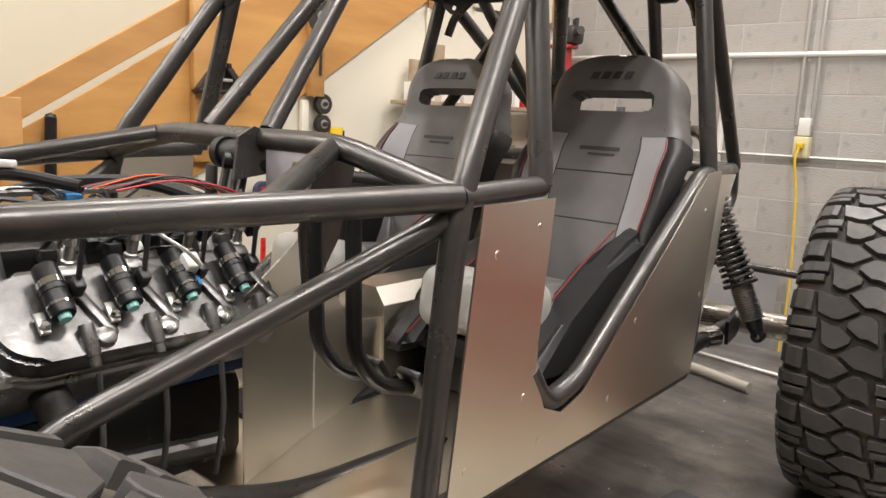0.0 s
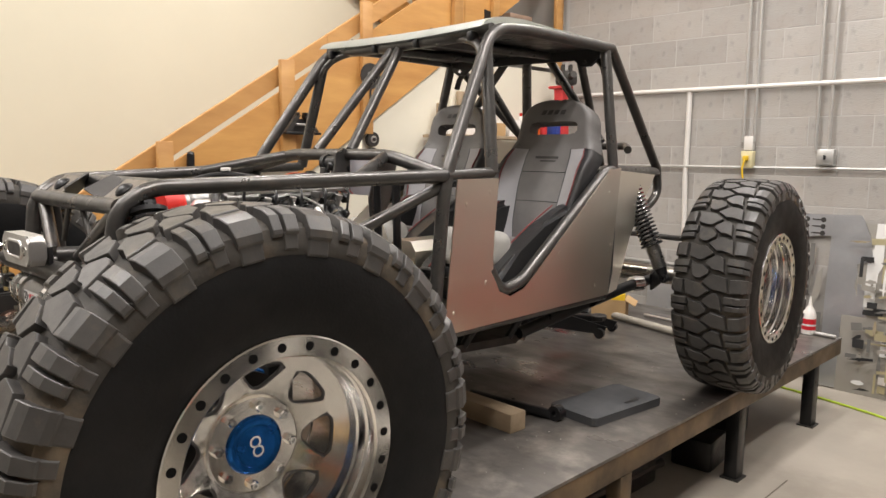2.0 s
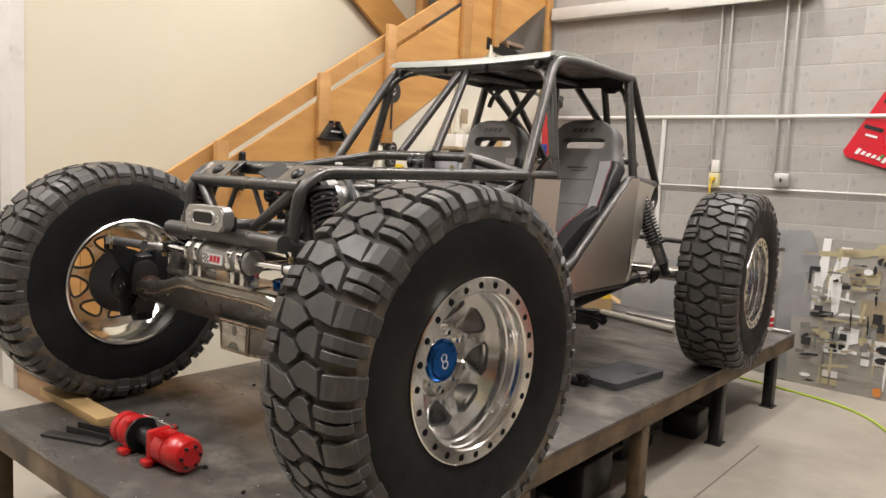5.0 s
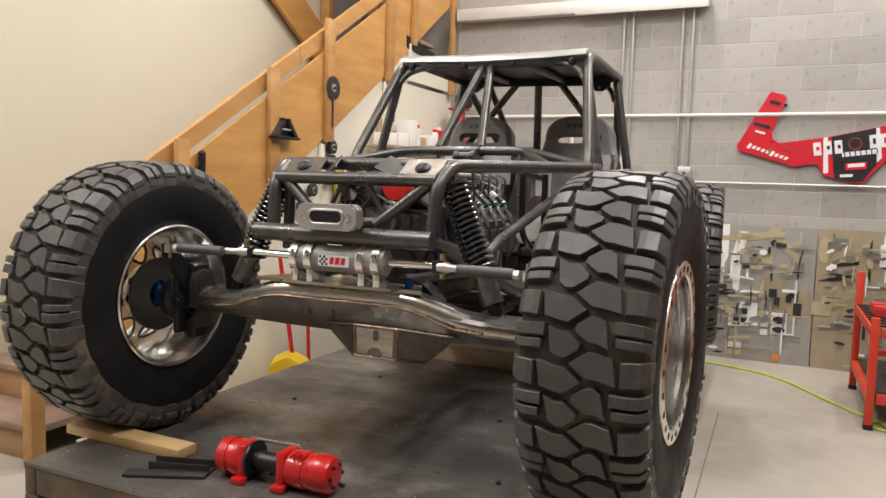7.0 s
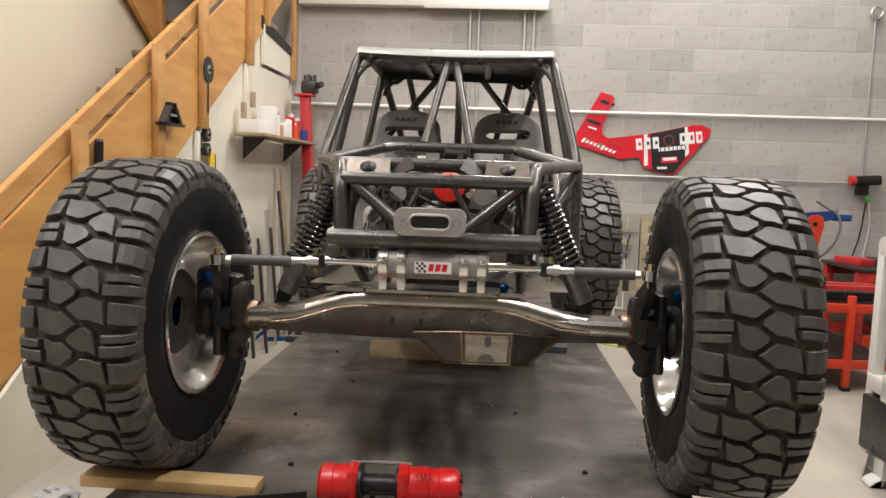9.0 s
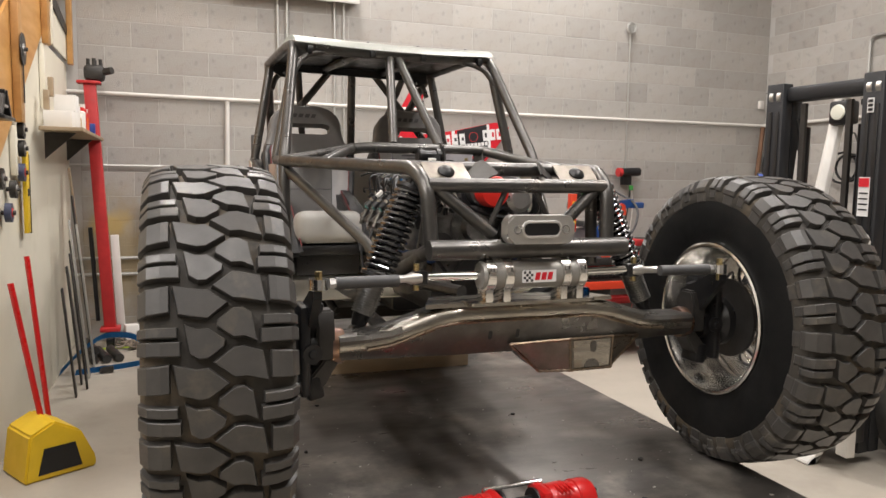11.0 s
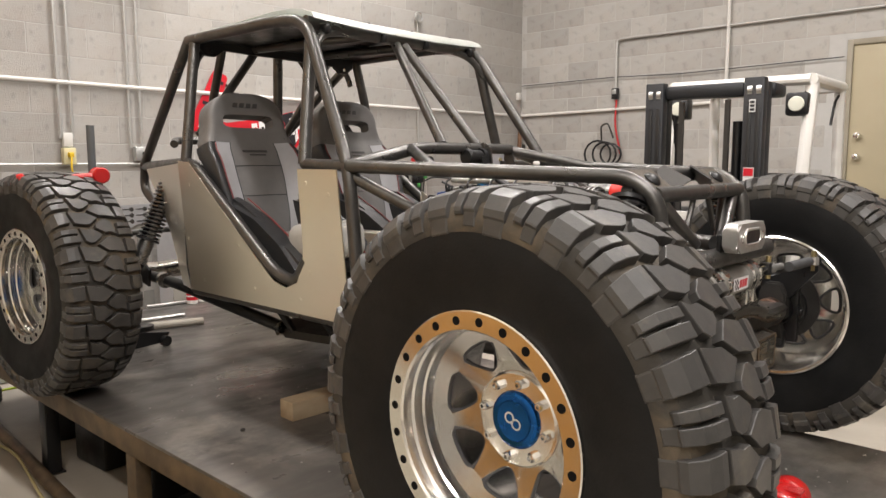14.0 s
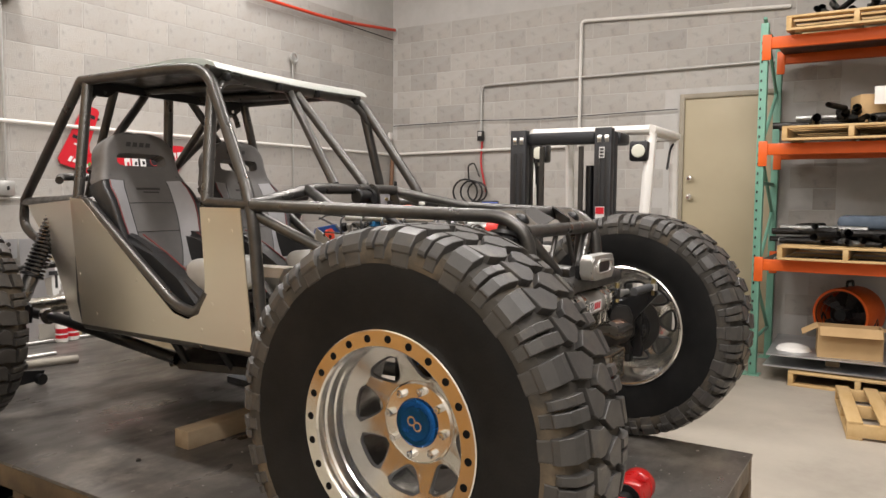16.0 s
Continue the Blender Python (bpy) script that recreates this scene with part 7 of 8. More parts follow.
    # narrow webs and ticks left by the cutter, with near-black plates for shaded slots
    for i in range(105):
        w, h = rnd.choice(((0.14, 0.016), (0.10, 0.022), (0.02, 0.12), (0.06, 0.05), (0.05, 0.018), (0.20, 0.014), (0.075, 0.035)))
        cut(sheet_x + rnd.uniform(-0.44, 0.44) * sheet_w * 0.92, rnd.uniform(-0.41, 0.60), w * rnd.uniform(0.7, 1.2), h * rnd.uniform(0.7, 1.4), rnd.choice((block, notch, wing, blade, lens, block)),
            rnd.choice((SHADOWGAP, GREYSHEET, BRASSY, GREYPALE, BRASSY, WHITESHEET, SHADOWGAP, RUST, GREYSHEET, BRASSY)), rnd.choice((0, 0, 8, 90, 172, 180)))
sh = thing("cut_plate", "large bluish bright sheet plate with stepped cut-outs leaning on the wall", "sheet metal", pose(0.70, BACK - 0.11, FLOOR + 0.01, -3))
part("plate", plate([(-0.12, 0.0), (0.12, 0.0), (0.12, 0.29), (0.05, 0.29), (0.05, 0.33), (0.0, 0.33), (-0.02, 0.41), (0.15, 0.44), (0.165, 0.48), (0.125, 0.53), (0.115, 0.71), (0.07, 0.72), (0.055, 0.85), (0.15, 0.87), (0.125, 1.02), (0.06, 1.17), (-0.115, 1.165), (-0.125, 0.6)], 0.004, XZ), SCRAPA, sh)
sh3 = thing("cut_plate", "bright slotted sheet with keyhole cut-outs against the wall", "sheet metal", pose(0.45, BACK - 0.085, FLOOR, -3))
part("plate", plate([(-0.24, 0.0), (-0.10, 0.0), (-0.10, 0.97), (0.0, 1.02), (0.125, 1.03), (0.13, 1.175), (-0.24, 1.165)], 0.003, XZ), SCRAPA, sh3)
for i in range(3):
    for j in range(3):
        key = [(-0.045, 0.004), (0.012, 0.005)] + [(0.026 + 0.018 * math.cos(a), 0.018 * math.sin(a)) for a in (2.5, 1.6, 0.8, 0, -0.8, -1.6, -2.5)] + [(0.012, -0.005), (-0.045, -0.004)]
        part("slot", plate(key[::-1], 0.002, Matrix.Translation((-0.17 + i * 0.105, -0.003, 1.135 - j * 0.046)) @ XZ), DARKSTEEL, sh3)
for x, z, w, h, f, m in ((0.0, 0.80, 0.05, 0.34, notch, GREYSHEET), (-0.05, 0.87, 0.05, 0.04, block, BRASSY), (0.05, 0.66, 0.07, 0.30, wing, GREYPALE), (-0.05, 0.58, 0.09, 0.16, blade, WHITESHEET), (0.03, 0.36, 0.14, 0.28, notch, GREYSHEET)):
    part("cut_shape", plate(f(w, h), 0.003, Matrix.Translation((x, 0.010, z)) @ XZ), m, sh3)
sh4 = thing("cut_plate", "pale sheet steel panel with round notches behind the table", "sheet metal", pose(-0.55, BACK - 0.12, FLOOR + 0.01, -4))
part("plate", plate([(-0.20, 0), (0.5, 0), (0.5, 0.8), (0.2, 0.85), (0.15, 0.65), (-0.1, 0.7), (-0.12, 0.75), (-0.20, 0.7)], 0.004, XZ), SCRAPA, sh4)

# ---- shelf and things under the stairs ----
shf = thing("wall_shelf", "narrow plywood shelf fixed to the off-white boarding", "shelf", pose(STAIR + 0.002, 3.72, 1.22))
part("board", span(0, 0.24, -0.73, 0.9, -0.012, 0.012, 0.002), OLDWOOD, shf)
for y in (-0.5, 0.6):
    part("bracket", plate([(0, -0.014), (0.18, -0.014), (0, -0.18)], 0.02, Matrix.Translation((0, y, 0)) @ Matrix(((1, 0, 0, 0), (0, 0, 1, 0), (0, 1, 0, 0), (0, 0, 0, 1)))), DARKSTEEL, shf)
SZ = 1.233
items = [("small_box", "white card box on the shelf", 3.12, 0.16, 0.09, 0.10, PAPER), ("small_box", "white card box on the shelf", 3.32, 0.14, 0.14, 0.11, PAPER), ("small_box", "stacked white card box on the shelf", 3.50, 0.13, 0.12, 0.23, PAPER), ("small_box", "brown card box on the shelf", 3.68, 0.12, 0.11, 0.10, CARD), ("small_box", "white card box on the shelf", 3.84, 0.14, 0.12, 0.13, PAPER)]
for n, l, y, sx_, sy_, h, m in items:
    tagged(part(n, box((STAIR + 0.10, y, SZ + h / 2), (sx_, sy_, h), Matrix.Rotation(rnd.uniform(-0.2, 0.2), 3, "Z"), 0.002), m), l, "box", "boxes on the shelf")
for n, l, y, r, h, m in (("spray_can", "white spray can on the shelf", 3.60, 0.032, 0.20, PAPER), ("spray_can", "red spray can on the shelf", 4.05, 0.033, 0.22, RED), ("spray_can", "white spray can on the shelf", 3.96, 0.032, 0.19, PAPER), ("spray_can", "orange topped can on the shelf", 4.14, 0.034, 0.15, ORANGE), ("spray_can", "red spray can on the shelf", 4.24, 0.032, 0.20, OLDRED)):
    c = thing(n, l, "can", pose(STAIR + 0.14, y, SZ), "cans on the shelf")
    part("body", lathe([(0, 0), (0, r), (h * 0.82, r), (h * 0.88, r * 0.6), (h * 0.88, 0)], 16, Matrix.Rotation(-math.pi / 2, 4, "Y")), m, c)
    part("cap", lathe([(h * 0.86, 0), (h * 0.86, r * 0.7), (h, r * 0.7), (h, 0)], 14, Matrix.Rotation(-math.pi / 2, 4, "Y")), WHITE if m != PAPER else REDCAP, c)
tagged(part("blue_tin", box((STAIR + 0.13, 4.42, SZ + 0.05), (0.14, 0.16, 0.10), None, 0.004), mat("blue tin", (0.02, 0.05, 0.25), 0.4)), "blue tin on the shelf", "tin")
for y, z, l in ((3.35, 1.50, "wooden paddle hung on the boarding"), (3.14, 1.40, "wooden block hung on the boarding")):
    tagged(part("hung_block", box((STAIR + 0.03, y, z), (0.03, 0.06, 0.12), None, 0.004), OLDWOOD), l, "wooden block")
lv = thing("spirit_level", "yellow spirit level hung upright on the boarding", "spirit level", pose(side(2.62) + 0.012, 2.62, 0.845))
part("body", box((0, 0, 0), (0.022, 0.085, 0.45), None, 0.003), YELLOW, lv)
part("edge_rail", box((0.002, 0.045, -0.01), (0.024, 0.012, 0.44), None, 0.002), BLACKP, lv)
part("vial", box((0.012, 0, 0.0), (0.004, 0.05, 0.04), None, 0.002), BLACKP, lv)
SLATE = mat("slate wheel", (0.05, 0.06, 0.11), 0.4)
for y, z, r, m in ((2.53, 1.185, 0.050, DARKSTEEL), (2.53, 1.085, 0.045, DARKSTEEL), (2.51, 0.955, 0.048, SLATE), (2.03, 0.925, 0.052, DARKSTEEL), (2.30, 0.870, 0.046, DARKSTEEL), (2.18, 0.755, 0.048, SLATE)):
    rw = thing("abrasive_roll", "worn round abrasive roll on a peg", "abrasive roll", pose(side(y) - 0.018, y, z), "abrasive rolls on the boarding")
    part("disc", lathe([(0.02, 0.018), (0.02, r), (0.05, r), (0.05, 0.018)], 24, None, True), m, rw)
    part("core", lathe([(0.018, 0.012), (0.053, 0.012), (0.053, r * 0.5), (0.018, r * 0.5)], 20, None, True), CASTALU if m != SLATE else RED, rw)
    part("peg", rod((0, 0, 0), (0.065, 0, 0), 0.012, 10), DARKSTEEL, rw)
dd = thing("cutting_disc", "thin grey cutting disc hung on the plywood", "cutting disc", pose(side(2.49) + 0.02, 2.493, 1.605))
part("disc", lathe([(0.024, 0.012), (0.024, 0.085), (0.03, 0.085), (0.03, 0.012)], 28, None, True), DARKSTEEL, dd)
part("spacer", rod((0.024, 0, 0), (0.034, 0, 0), 0.03, 16), CASTALU, dd)
part("peg", rod((0, 0, 0), (0.05, 0, 0), 0.010, 10), DARKSTEEL, dd)
part("hanging_strap", box((0.026, 0.0, -0.17), (0.004, 0.014, 0.22)), DARKSTEEL, dd)
tri = thing("welding_magnet", "dark wedge-shaped welding jig hung on the plywood", "welding jig", pose(side(1.94) + 0.055, 1.94, 1.27))
for k in (-1, 1):
    part("leg", plate([(k * 0.045, 0.05), (k * 0.012, 0.05), (k * 0.085, -0.05), (k * 0.125, -0.05)][::k], 0.045, YZ, 0.003), DARKSTEEL, tri)
    part("ear", box((0.0, k * 0.030, 0.058), (0.045, 0.018, 0.022), None, 0.003), BLACKM, tri)
part("web", plate([(-0.035, 0.03), (-0.08, -0.05), (0.08, -0.05), (0.035, 0.03)], 0.012, Matrix.Translation((-0.014, 0, 0)) @ YZ), BLACKM, tri)
part("foot", box((0.0, 0, -0.060), (0.07, 0.26, 0.016), None, 0.003), BLACKM, tri)
part("tie", box((0.012, 0, -0.006), (0.016, 0.09, 0.014), None, 0.002), CASTALU, tri)
part("peg", rod((-0.054, 0, 0.0), (-0.02, 0, 0.0), 0.012, 10), DARKSTEEL, tri)
hg = thing("rubber_club", "dark rubber club hung on the plywood", "tool", pose(side(1.22) + 0.03, 1.22, 0.985))
part("handle", tube([(0, 0, -0.14), (0, 0.01, 0.09)], 0.022, 12), BLACKP, hg)
part("cap", lathe([(0, 0), (0, 0.022), (0.012, 0.018), (0.018, 0)], 12, pose(0, 0.01, 0.09) @ Matrix.Rotation(-math.pi / 2, 4, "Y")), BLACKP, hg)

# red press column in the corner
pr = thing("red_column_press", "tall scuffed red steel column with a dark machine head", "press", pose(-1.47, 4.40, FLOOR))
m = Matrix.Rotation(math.atan2(-0.10, 1.95), 3, "Y")
part("column", box((-0.035, 0.04, 1.12), (0.088, 0.085, 1.97), m, 0.006), OLDRED, pr)
part("foot", box((0.015, 0.03, 0.155), (0.15, 0.13, 0.035), None, 0.006), OLDRED, pr)
part("caster", lathe([(-0.03, 0), (-0.03, 0.055), (-0.022, 0.062), (0.022, 0.062), (0.03, 0.055), (0.03, 0)], 24, pose(0.015, 0.03, 0.063)), BLACKP, pr)
part("fork", box((0.015, 0.03, 0.115), (0.074, 0.03, 0.05), None, 0.004), BLACKM, pr)
part("head", box((-0.05, 0.06, 2.19), (0.15, 0.14, 0.12), None, 0.03), DARKSTEEL, pr)
part("top_plate", box((-0.09, 0.04, 2.115), (0.17, 0.13, 0.022), None, 0.005), OLDRED, pr)
for k in range(4):
    a = 1.57 * k
    part("stud", rod((-0.05 + 0.045 * math.cos(a), 0.06 + 0.045 * math.sin(a), 2.24), (-0.05 + 0.045 * math.cos(a), 0.06 + 0.045 * math.sin(a), 2.30), 0.014, 8), DARKSTEEL, pr)
part("spindle", rod((0.02, 0.02, 2.20), (0.08, -0.02, 2.21), 0.028, 12), DARKSTEEL, pr)
part("black_rail", box((-0.095, 0.06, 0.60), (0.03, 0.05, 0.76), m, 0.004), BLACKM, pr)

# stock leaning under the stairs
for i, (y, x, h, wd, m) in enumerate(((3.95, -1.60, 1.25, 0.07, DARKSTEEL), (3.80, -1.57, 1.05, 0.05, GALV), (3.66, -1.60, 0.95, 0.09, DARKSTEEL), (3.50, -1.58, 1.1, 0.05, GALV), (3.35, -1.60, 0.8, 0.06, DARKSTEEL), (3.22, -1.56, 0.9, 0.04, DARKSTEEL), (4.10, -1.62, 1.45, 0.06, OLDWOOD), (3.05, -1.60, 0.7, 0.05, DARKSTEEL))):
    tagged(part("leaning_bar", box((x, y, FLOOR + h / 2), (0.012, wd, h), Matrix.Rotation(radians(-5), 3, "Y"), 0.002), m), "dull steel flat bar leaning on the boarding", "steel bar", "leaning stock")
tagged(part("white_channel", box((-1.395, 4.545, 0.0), (0.062, 0.035, 0.90), Matrix.Rotation(radians(-2.5), 3, "Y"), 0.003), WHITE), "white metal channel leaning on the block wall", "metal channel")
tagged(part("grey_tube", rod((-1.13, 4.47, FLOOR), (-1.155, 4.60, 0.735), 0.041, 20), mat("grey tube", (0.13, 0.14, 0.15), 0.5, 0.3)), "grey steel tube leaning on the block wall", "steel tube")
tagged(part("thin_tube", rod((-0.436, 3.235, 0.0), (-0.436, 3.235, 1.232), 0.021, 16), mat("slate tube", (0.12, 0.125, 0.13), 0.5, 0.3)), "slate grey steel tube standing upright on the table", "steel tube")
for i in range(4):
    tagged(part("short_tube", rod((-1.62 + 0.085 * (i % 3), 4.20 + 0.02 * i, FLOOR + 0.034 + 0.06 * (i // 3)), (-1.53 + 0.085 * (i % 3), 3.86 + 0.02 * i, FLOOR + 0.034 + 0.06 * (i // 3)), 0.032, 16), DARKSTEEL), "short dark steel tube stacked on the floor", "steel tube", "short tubes on the floor")
rh = random.Random(31)
heap = bmesh.new()
for i in range(26):
    a, x, y = rh.uniform(0, 6.28), rh.gauss(-1.26, 0.08), rh.gauss(4.38, 0.05)
    add_tube(heap, [(x + 0.05 * math.cos(a + k), y + 0.04 * math.sin(a + k * 1.1), FLOOR + 0.012 + 0.05 * rh.random()) for k in range(5)], 0.008, 6, 0.03)
tagged(part("rope_heap", heap, mat("dirty rope", (0.26, 0.21, 0.16), 0.9, 0, 0.4, 14, 0.3, 90, color2=(0.12, 0.10, 0.08))), "heap of dirty brown rope on the floor", "rope")
tagged(part("black_bottle", lathe([(0, 0), (0, 0.05), (0.005, 0.055), (0.20, 0.052), (0.23, 0.03), (0.26, 0.02), (0.26, 0)], 18, pose(-0.97, BACK - 0.12, FLOOR, 0, -90, 0)), BLACKP), "black plastic bottle standing against the wall", "bottle")
st = thing("ratchet_strap", "blue webbing strap looped over the steel tubes", "strap", pose(-1.43, 3.83, FLOOR))
bm = bmesh.new()
pth = [(-0.30, -0.25, 0.01), (-0.2, -0.05, 0.10), (-0.05, 0.10, 0.19), (0.15, 0.15, 0.17), (0.32, 0.10, 0.05), (0.30, -0.08, 0.012), (0.05, -0.20, 0.012), (-0.2, -0.28, 0.012)]
sm = fillet(pth, 0.08)
v0 = [bm.verts.new((p.x, p.y, p.z)) for p in sm]
v1 = [bm.verts.new((p.x + 0.012, p.y - 0.02, p.z + 0.045)) for p in sm]
for i in range(len(sm) - 1):
    bm.faces.new((v0[i], v0[i + 1], v1[i + 1], v1[i]))
bmesh.ops.solidify(bm, geom=list(bm.faces), thickness=0.003)
part("webbing", bm, BLUESTRAP, st)
part("buckle", box((0.0, -0.22, 0.03), (0.09, 0.05, 0.04), None, 0.006), DARKSTEEL, st)
ry = thing("rope_coil", "loose coil of dark cable on the floor", "cable", pose(-0.85, 4.2, FLOOR))
for k in range(4):
    part("loop", add_tube(bmesh.new(), [((0.16 - 0.02 * k) * math.cos(a * 0.393) + 0.02 * k, (0.11 - 0.01 * k) * math.sin(a * 0.393), 0.014 + 0.02 * k) for a in range(16)], 0.012, 7, closed=True), DARKSTEEL, ry)
tagged(part("paper_bag", box((-1.30, 4.50, FLOOR + 0.085), (0.11, 0.09, 0.17), Matrix.Rotation(0.25, 3, "Z"), 0.012), PAPER), "small white paper bag on the floor by the wall", "bag")
dp = thing("dustpan", "yellow plastic lobby dustpan with a long handle", "dustpan", pose(-1.565, 1.84, FLOOR, 0, 0, 30))
part("pan", plate([(-0.16, 0.0), (0.17, 0.0), (0.17, 0.05), (0.10, 0.20), (-0.02, 0.27), (-0.13, 0.22)], 0.26, XZ, 0.01), YELLOW, dp)
part("pan_opening", plate([(-0.10, 0.03), (0.10, 0.03), (0.07, 0.15), (-0.07, 0.15)], 0.004, Matrix.Translation((0.0, -0.133, 0.0)) @ XZ), BLACKP, dp)
part("handle", rod((0.0, 0.05, 0.2), (-0.10, 0.10, 0.90), 0.014, 10), RED, dp)
bro = thing("broom", "red handled broom leaning behind the dustpan", "broom", pose(-1.58, 2.05, FLOOR))
part("handle", rod((0.0, 0, 0.1), (-0.09, 0.08, 1.0), 0.013, 10), RED, bro)
part("bristles", box((0, 0, 0.06), (0.07, 0.26, 0.12), None, 0.01), GREYPLASTIC, bro)

# case and bag beside the stair foot
tagged(part("tool_case", span(-1.42, -1.20, 0.02, 0.18, FLOOR, -0.255, 0.015), BLACKP), "black plastic tool case on the floor beside the stairs", "tool case")
pb = thing("parts_bag", "crumpled clear plastic bag with dark fittings lying on a tool case", "plastic bag", pose(-1.32, 0.09, -0.253))
rq = random.Random(3)
bm = bmesh.new()
bmesh.ops.create_icosphere(bm, subdivisions=3, radius=0.062, matrix=Matrix.Translation((0, 0, 0.036)) @ Matrix.Diagonal((1.2, 0.9, 0.62, 1)))
for v in bm.verts:
    v.co += Vector((rq.gauss(0, 0.007), rq.gauss(0, 0.007), rq.gauss(0, 0.006)))
    v.co.z = max(v.co.z, 0.0)
part("bag", bm, mat("milky plastic film", (0.42, 0.42, 0.41), 0.3, 0, 0.15, 20), pb, smooth=60)
for k in range(3):
    part("fitting", rod((0.03 + 0.03 * k, -0.075, 0.02), (0.05 + 0.03 * k, -0.04, 0.03), 0.014, 10), BLACKM, pb)

# ---- red work cart and welding bench by the back wall ----
ct = thing("red_cart", "orange-red steel bending cart with two shelves", "work cart", pose(1.81, 2.92, FLOOR))
for x in (0.03, 0.92):
    for y in (0.03, 1.05):
        part("leg", span(x - 0.023, x + 0.023, y - 0.023, y + 0.023, 0.0, 0.68 if y < 1 else 0.86, 0.004), REDFRAME, ct)
        part("leg_foot", span(x - 0.026, x + 0.026, y - 0.026, y + 0.026, 0.0, 0.03), BLACKP, ct)
for z in (0.19, 0.59):
    for y in (0.03, 1.05):
        part("rail", span(0.062, 1.30, y - 0.02, y + 0.02, z - 0.03, z + 0.03, 0.003), REDFRAME, ct)
    for x in (0.03, 0.92):
        part("rail", span(x - 0.02, x + 0.02, 0.062, 1.018, z - 0.03, z + 0.03, 0.003), REDFRAME, ct)
part("mid_rail", span(0.062, 0.888, 0.20, 0.236, 0.42, 0.455, 0.003), OLDRED, ct)
for k in range(9):
    part("top_slat", span(0.02, 1.30, 0.07 + k * 0.112, 0.11 + k * 0.112, 0.621, 0.633), DARKSTEEL, ct)
for y in (0.40, 0.56):
    part("red_beam", span(0.06, 1.34, y, y + 0.09, 0.634, 0.70, 0.004), OLDRED, ct)
part("cart_shelf", span(0.05, 1.25, 0.05, 1.03, 0.222, 0.232), DARKSTEEL, ct)
# cable carrier folded back over the cart's front edge
cc = thing("cable_carrier", "black plastic cable carrier chain folded back on itself", "cable carrier", pose(2.1, 3.02, 0.178))
path = [(0.80, 0.035), (0.06, 0.035)] + [(0.06 - 0.10 * math.sin(a * math.pi / 8), 0.135 - 0.10 * math.cos(a * math.pi / 8)) for a in range(1, 8)] + [(0.06, 0.235), (0.36, 0.20)]
seg = []
for p, q in zip(path, path[1:]):
    d = math.dist(p, q)
    k = max(1, round(d / 0.036))
    seg += [((p[0] + (q[0] - p[0]) * (i + 0.5) / k, p[1] + (q[1] - p[1]) * (i + 0.5) / k), math.atan2(q[1] - p[1], q[0] - p[0]), d / k) for i in range(k)]
for (x, z), a, d in seg:
    part("link", box((x, 0, z), (d * 1.08, 0.07, 0.064), Matrix.Rotation(-a, 3, "Y"), 0.008, 1), BLACKM, cc)
for x, y, h in ((2.2, 3.6, 0.2), (2.65, 3.9, 0.26)):
    tagged(part("storage_crate", box((x, y, FLOOR + 0.233 + h / 2), (0.36, 0.3, h), None, 0.01), BLACKP), "black plastic crate on the cart shelf", "crate", "crates on the cart")
bnd = thing("tube_bender", "orange and blue tube bender with silver beams on the cart", "tube bender", pose(2.45, 3.36, 0.242))
part("base", box((0.03, 0.02, 0.035), (0.42, 0.22, 0.066), None, 0.006), DARKSTEEL, bnd)
part("arm", plate([(-0.05, -0.05), (0.10, -0.04), (0.205, 0.45), (0.195, 0.505), (0.165, 0.525), (0.11, 0.52), (0.075, 0.49)], 0.02, Matrix.Translation((0, -0.05, 0.0)) @ XZ, 0.003), REDFRAME, bnd, "orange-red steel side plate")
for x, z in ((0.135, 0.455), (0.10, 0.12)):
    part("arm_bolt", rod((x, -0.068, z), (x, -0.055, z), 0.016, 10), BLACKM, bnd)
part("inner_plate", plate([(-0.13, 0.0), (-0.01, -0.02), (0.10, 0.42), (0.32, 0.50), (0.33, 0.56), (0.05, 0.53)], 0.02, Matrix.Translation((0, 0.03, 0)) @ XZ, 0.003), BLUEP, bnd, "blue steel inner plate")
for z, y in ((0.475, 0.14), (0.33, 0.18)):
    part("beam", box((-0.02, y, z), (0.46, 0.05, 0.055), Matrix.Rotation(radians(7), 3, "Y"), 0.004), ENGALU, bnd)
part("gear_case", plate([(-0.24, 0.0), (0.10, 0.0), (0.10, 0.20), (0.02, 0.30), (-0.20, 0.26)], 0.12, Matrix.Translation((0.0, 0.26, 0.02)) @ XZ, 0.008), CASTALU, bnd)
part("motor", rod((-0.15, 0.24, 0.65), (0.04, 0.24, 0.655), 0.054, 22), BLACKM, bnd)
part("motor_mount", box((-0.05, 0.24, 0.54), (0.14, 0.10, 0.14), None, 0.006), BLACKM, bnd)
part("valve", box((-0.255, 0.06, 0.44), (0.06, 0.06, 0.32), None, 0.008), REDFRAME, bnd)
for z in (0.36, 0.44, 0.52):
    part("valve_port", rod((-0.255, 0.02, z), (-0.255, 0.10, z), 0.018, 10), YELLOW, bnd)
part("valve_stem", rod((-0.25, 0.06, 0.60), (-0.245, 0.06, 0.74), 0.012, 10), CHROME, bnd)
part("valve_cap", rod((-0.245, 0.06, 0.74), (-0.245, 0.06, 0.78), 0.024, 12), YELLOW, bnd)
part("switch_box", box((0.37, 0.05, 0.505), (0.13, 0.07, 0.05), None, 0.006), BLUEP, bnd)
part("tag", box((-0.16, 0.05, 0.60), (0.02, 0.02, 0.035), None, 0.003), GREENM, bnd)
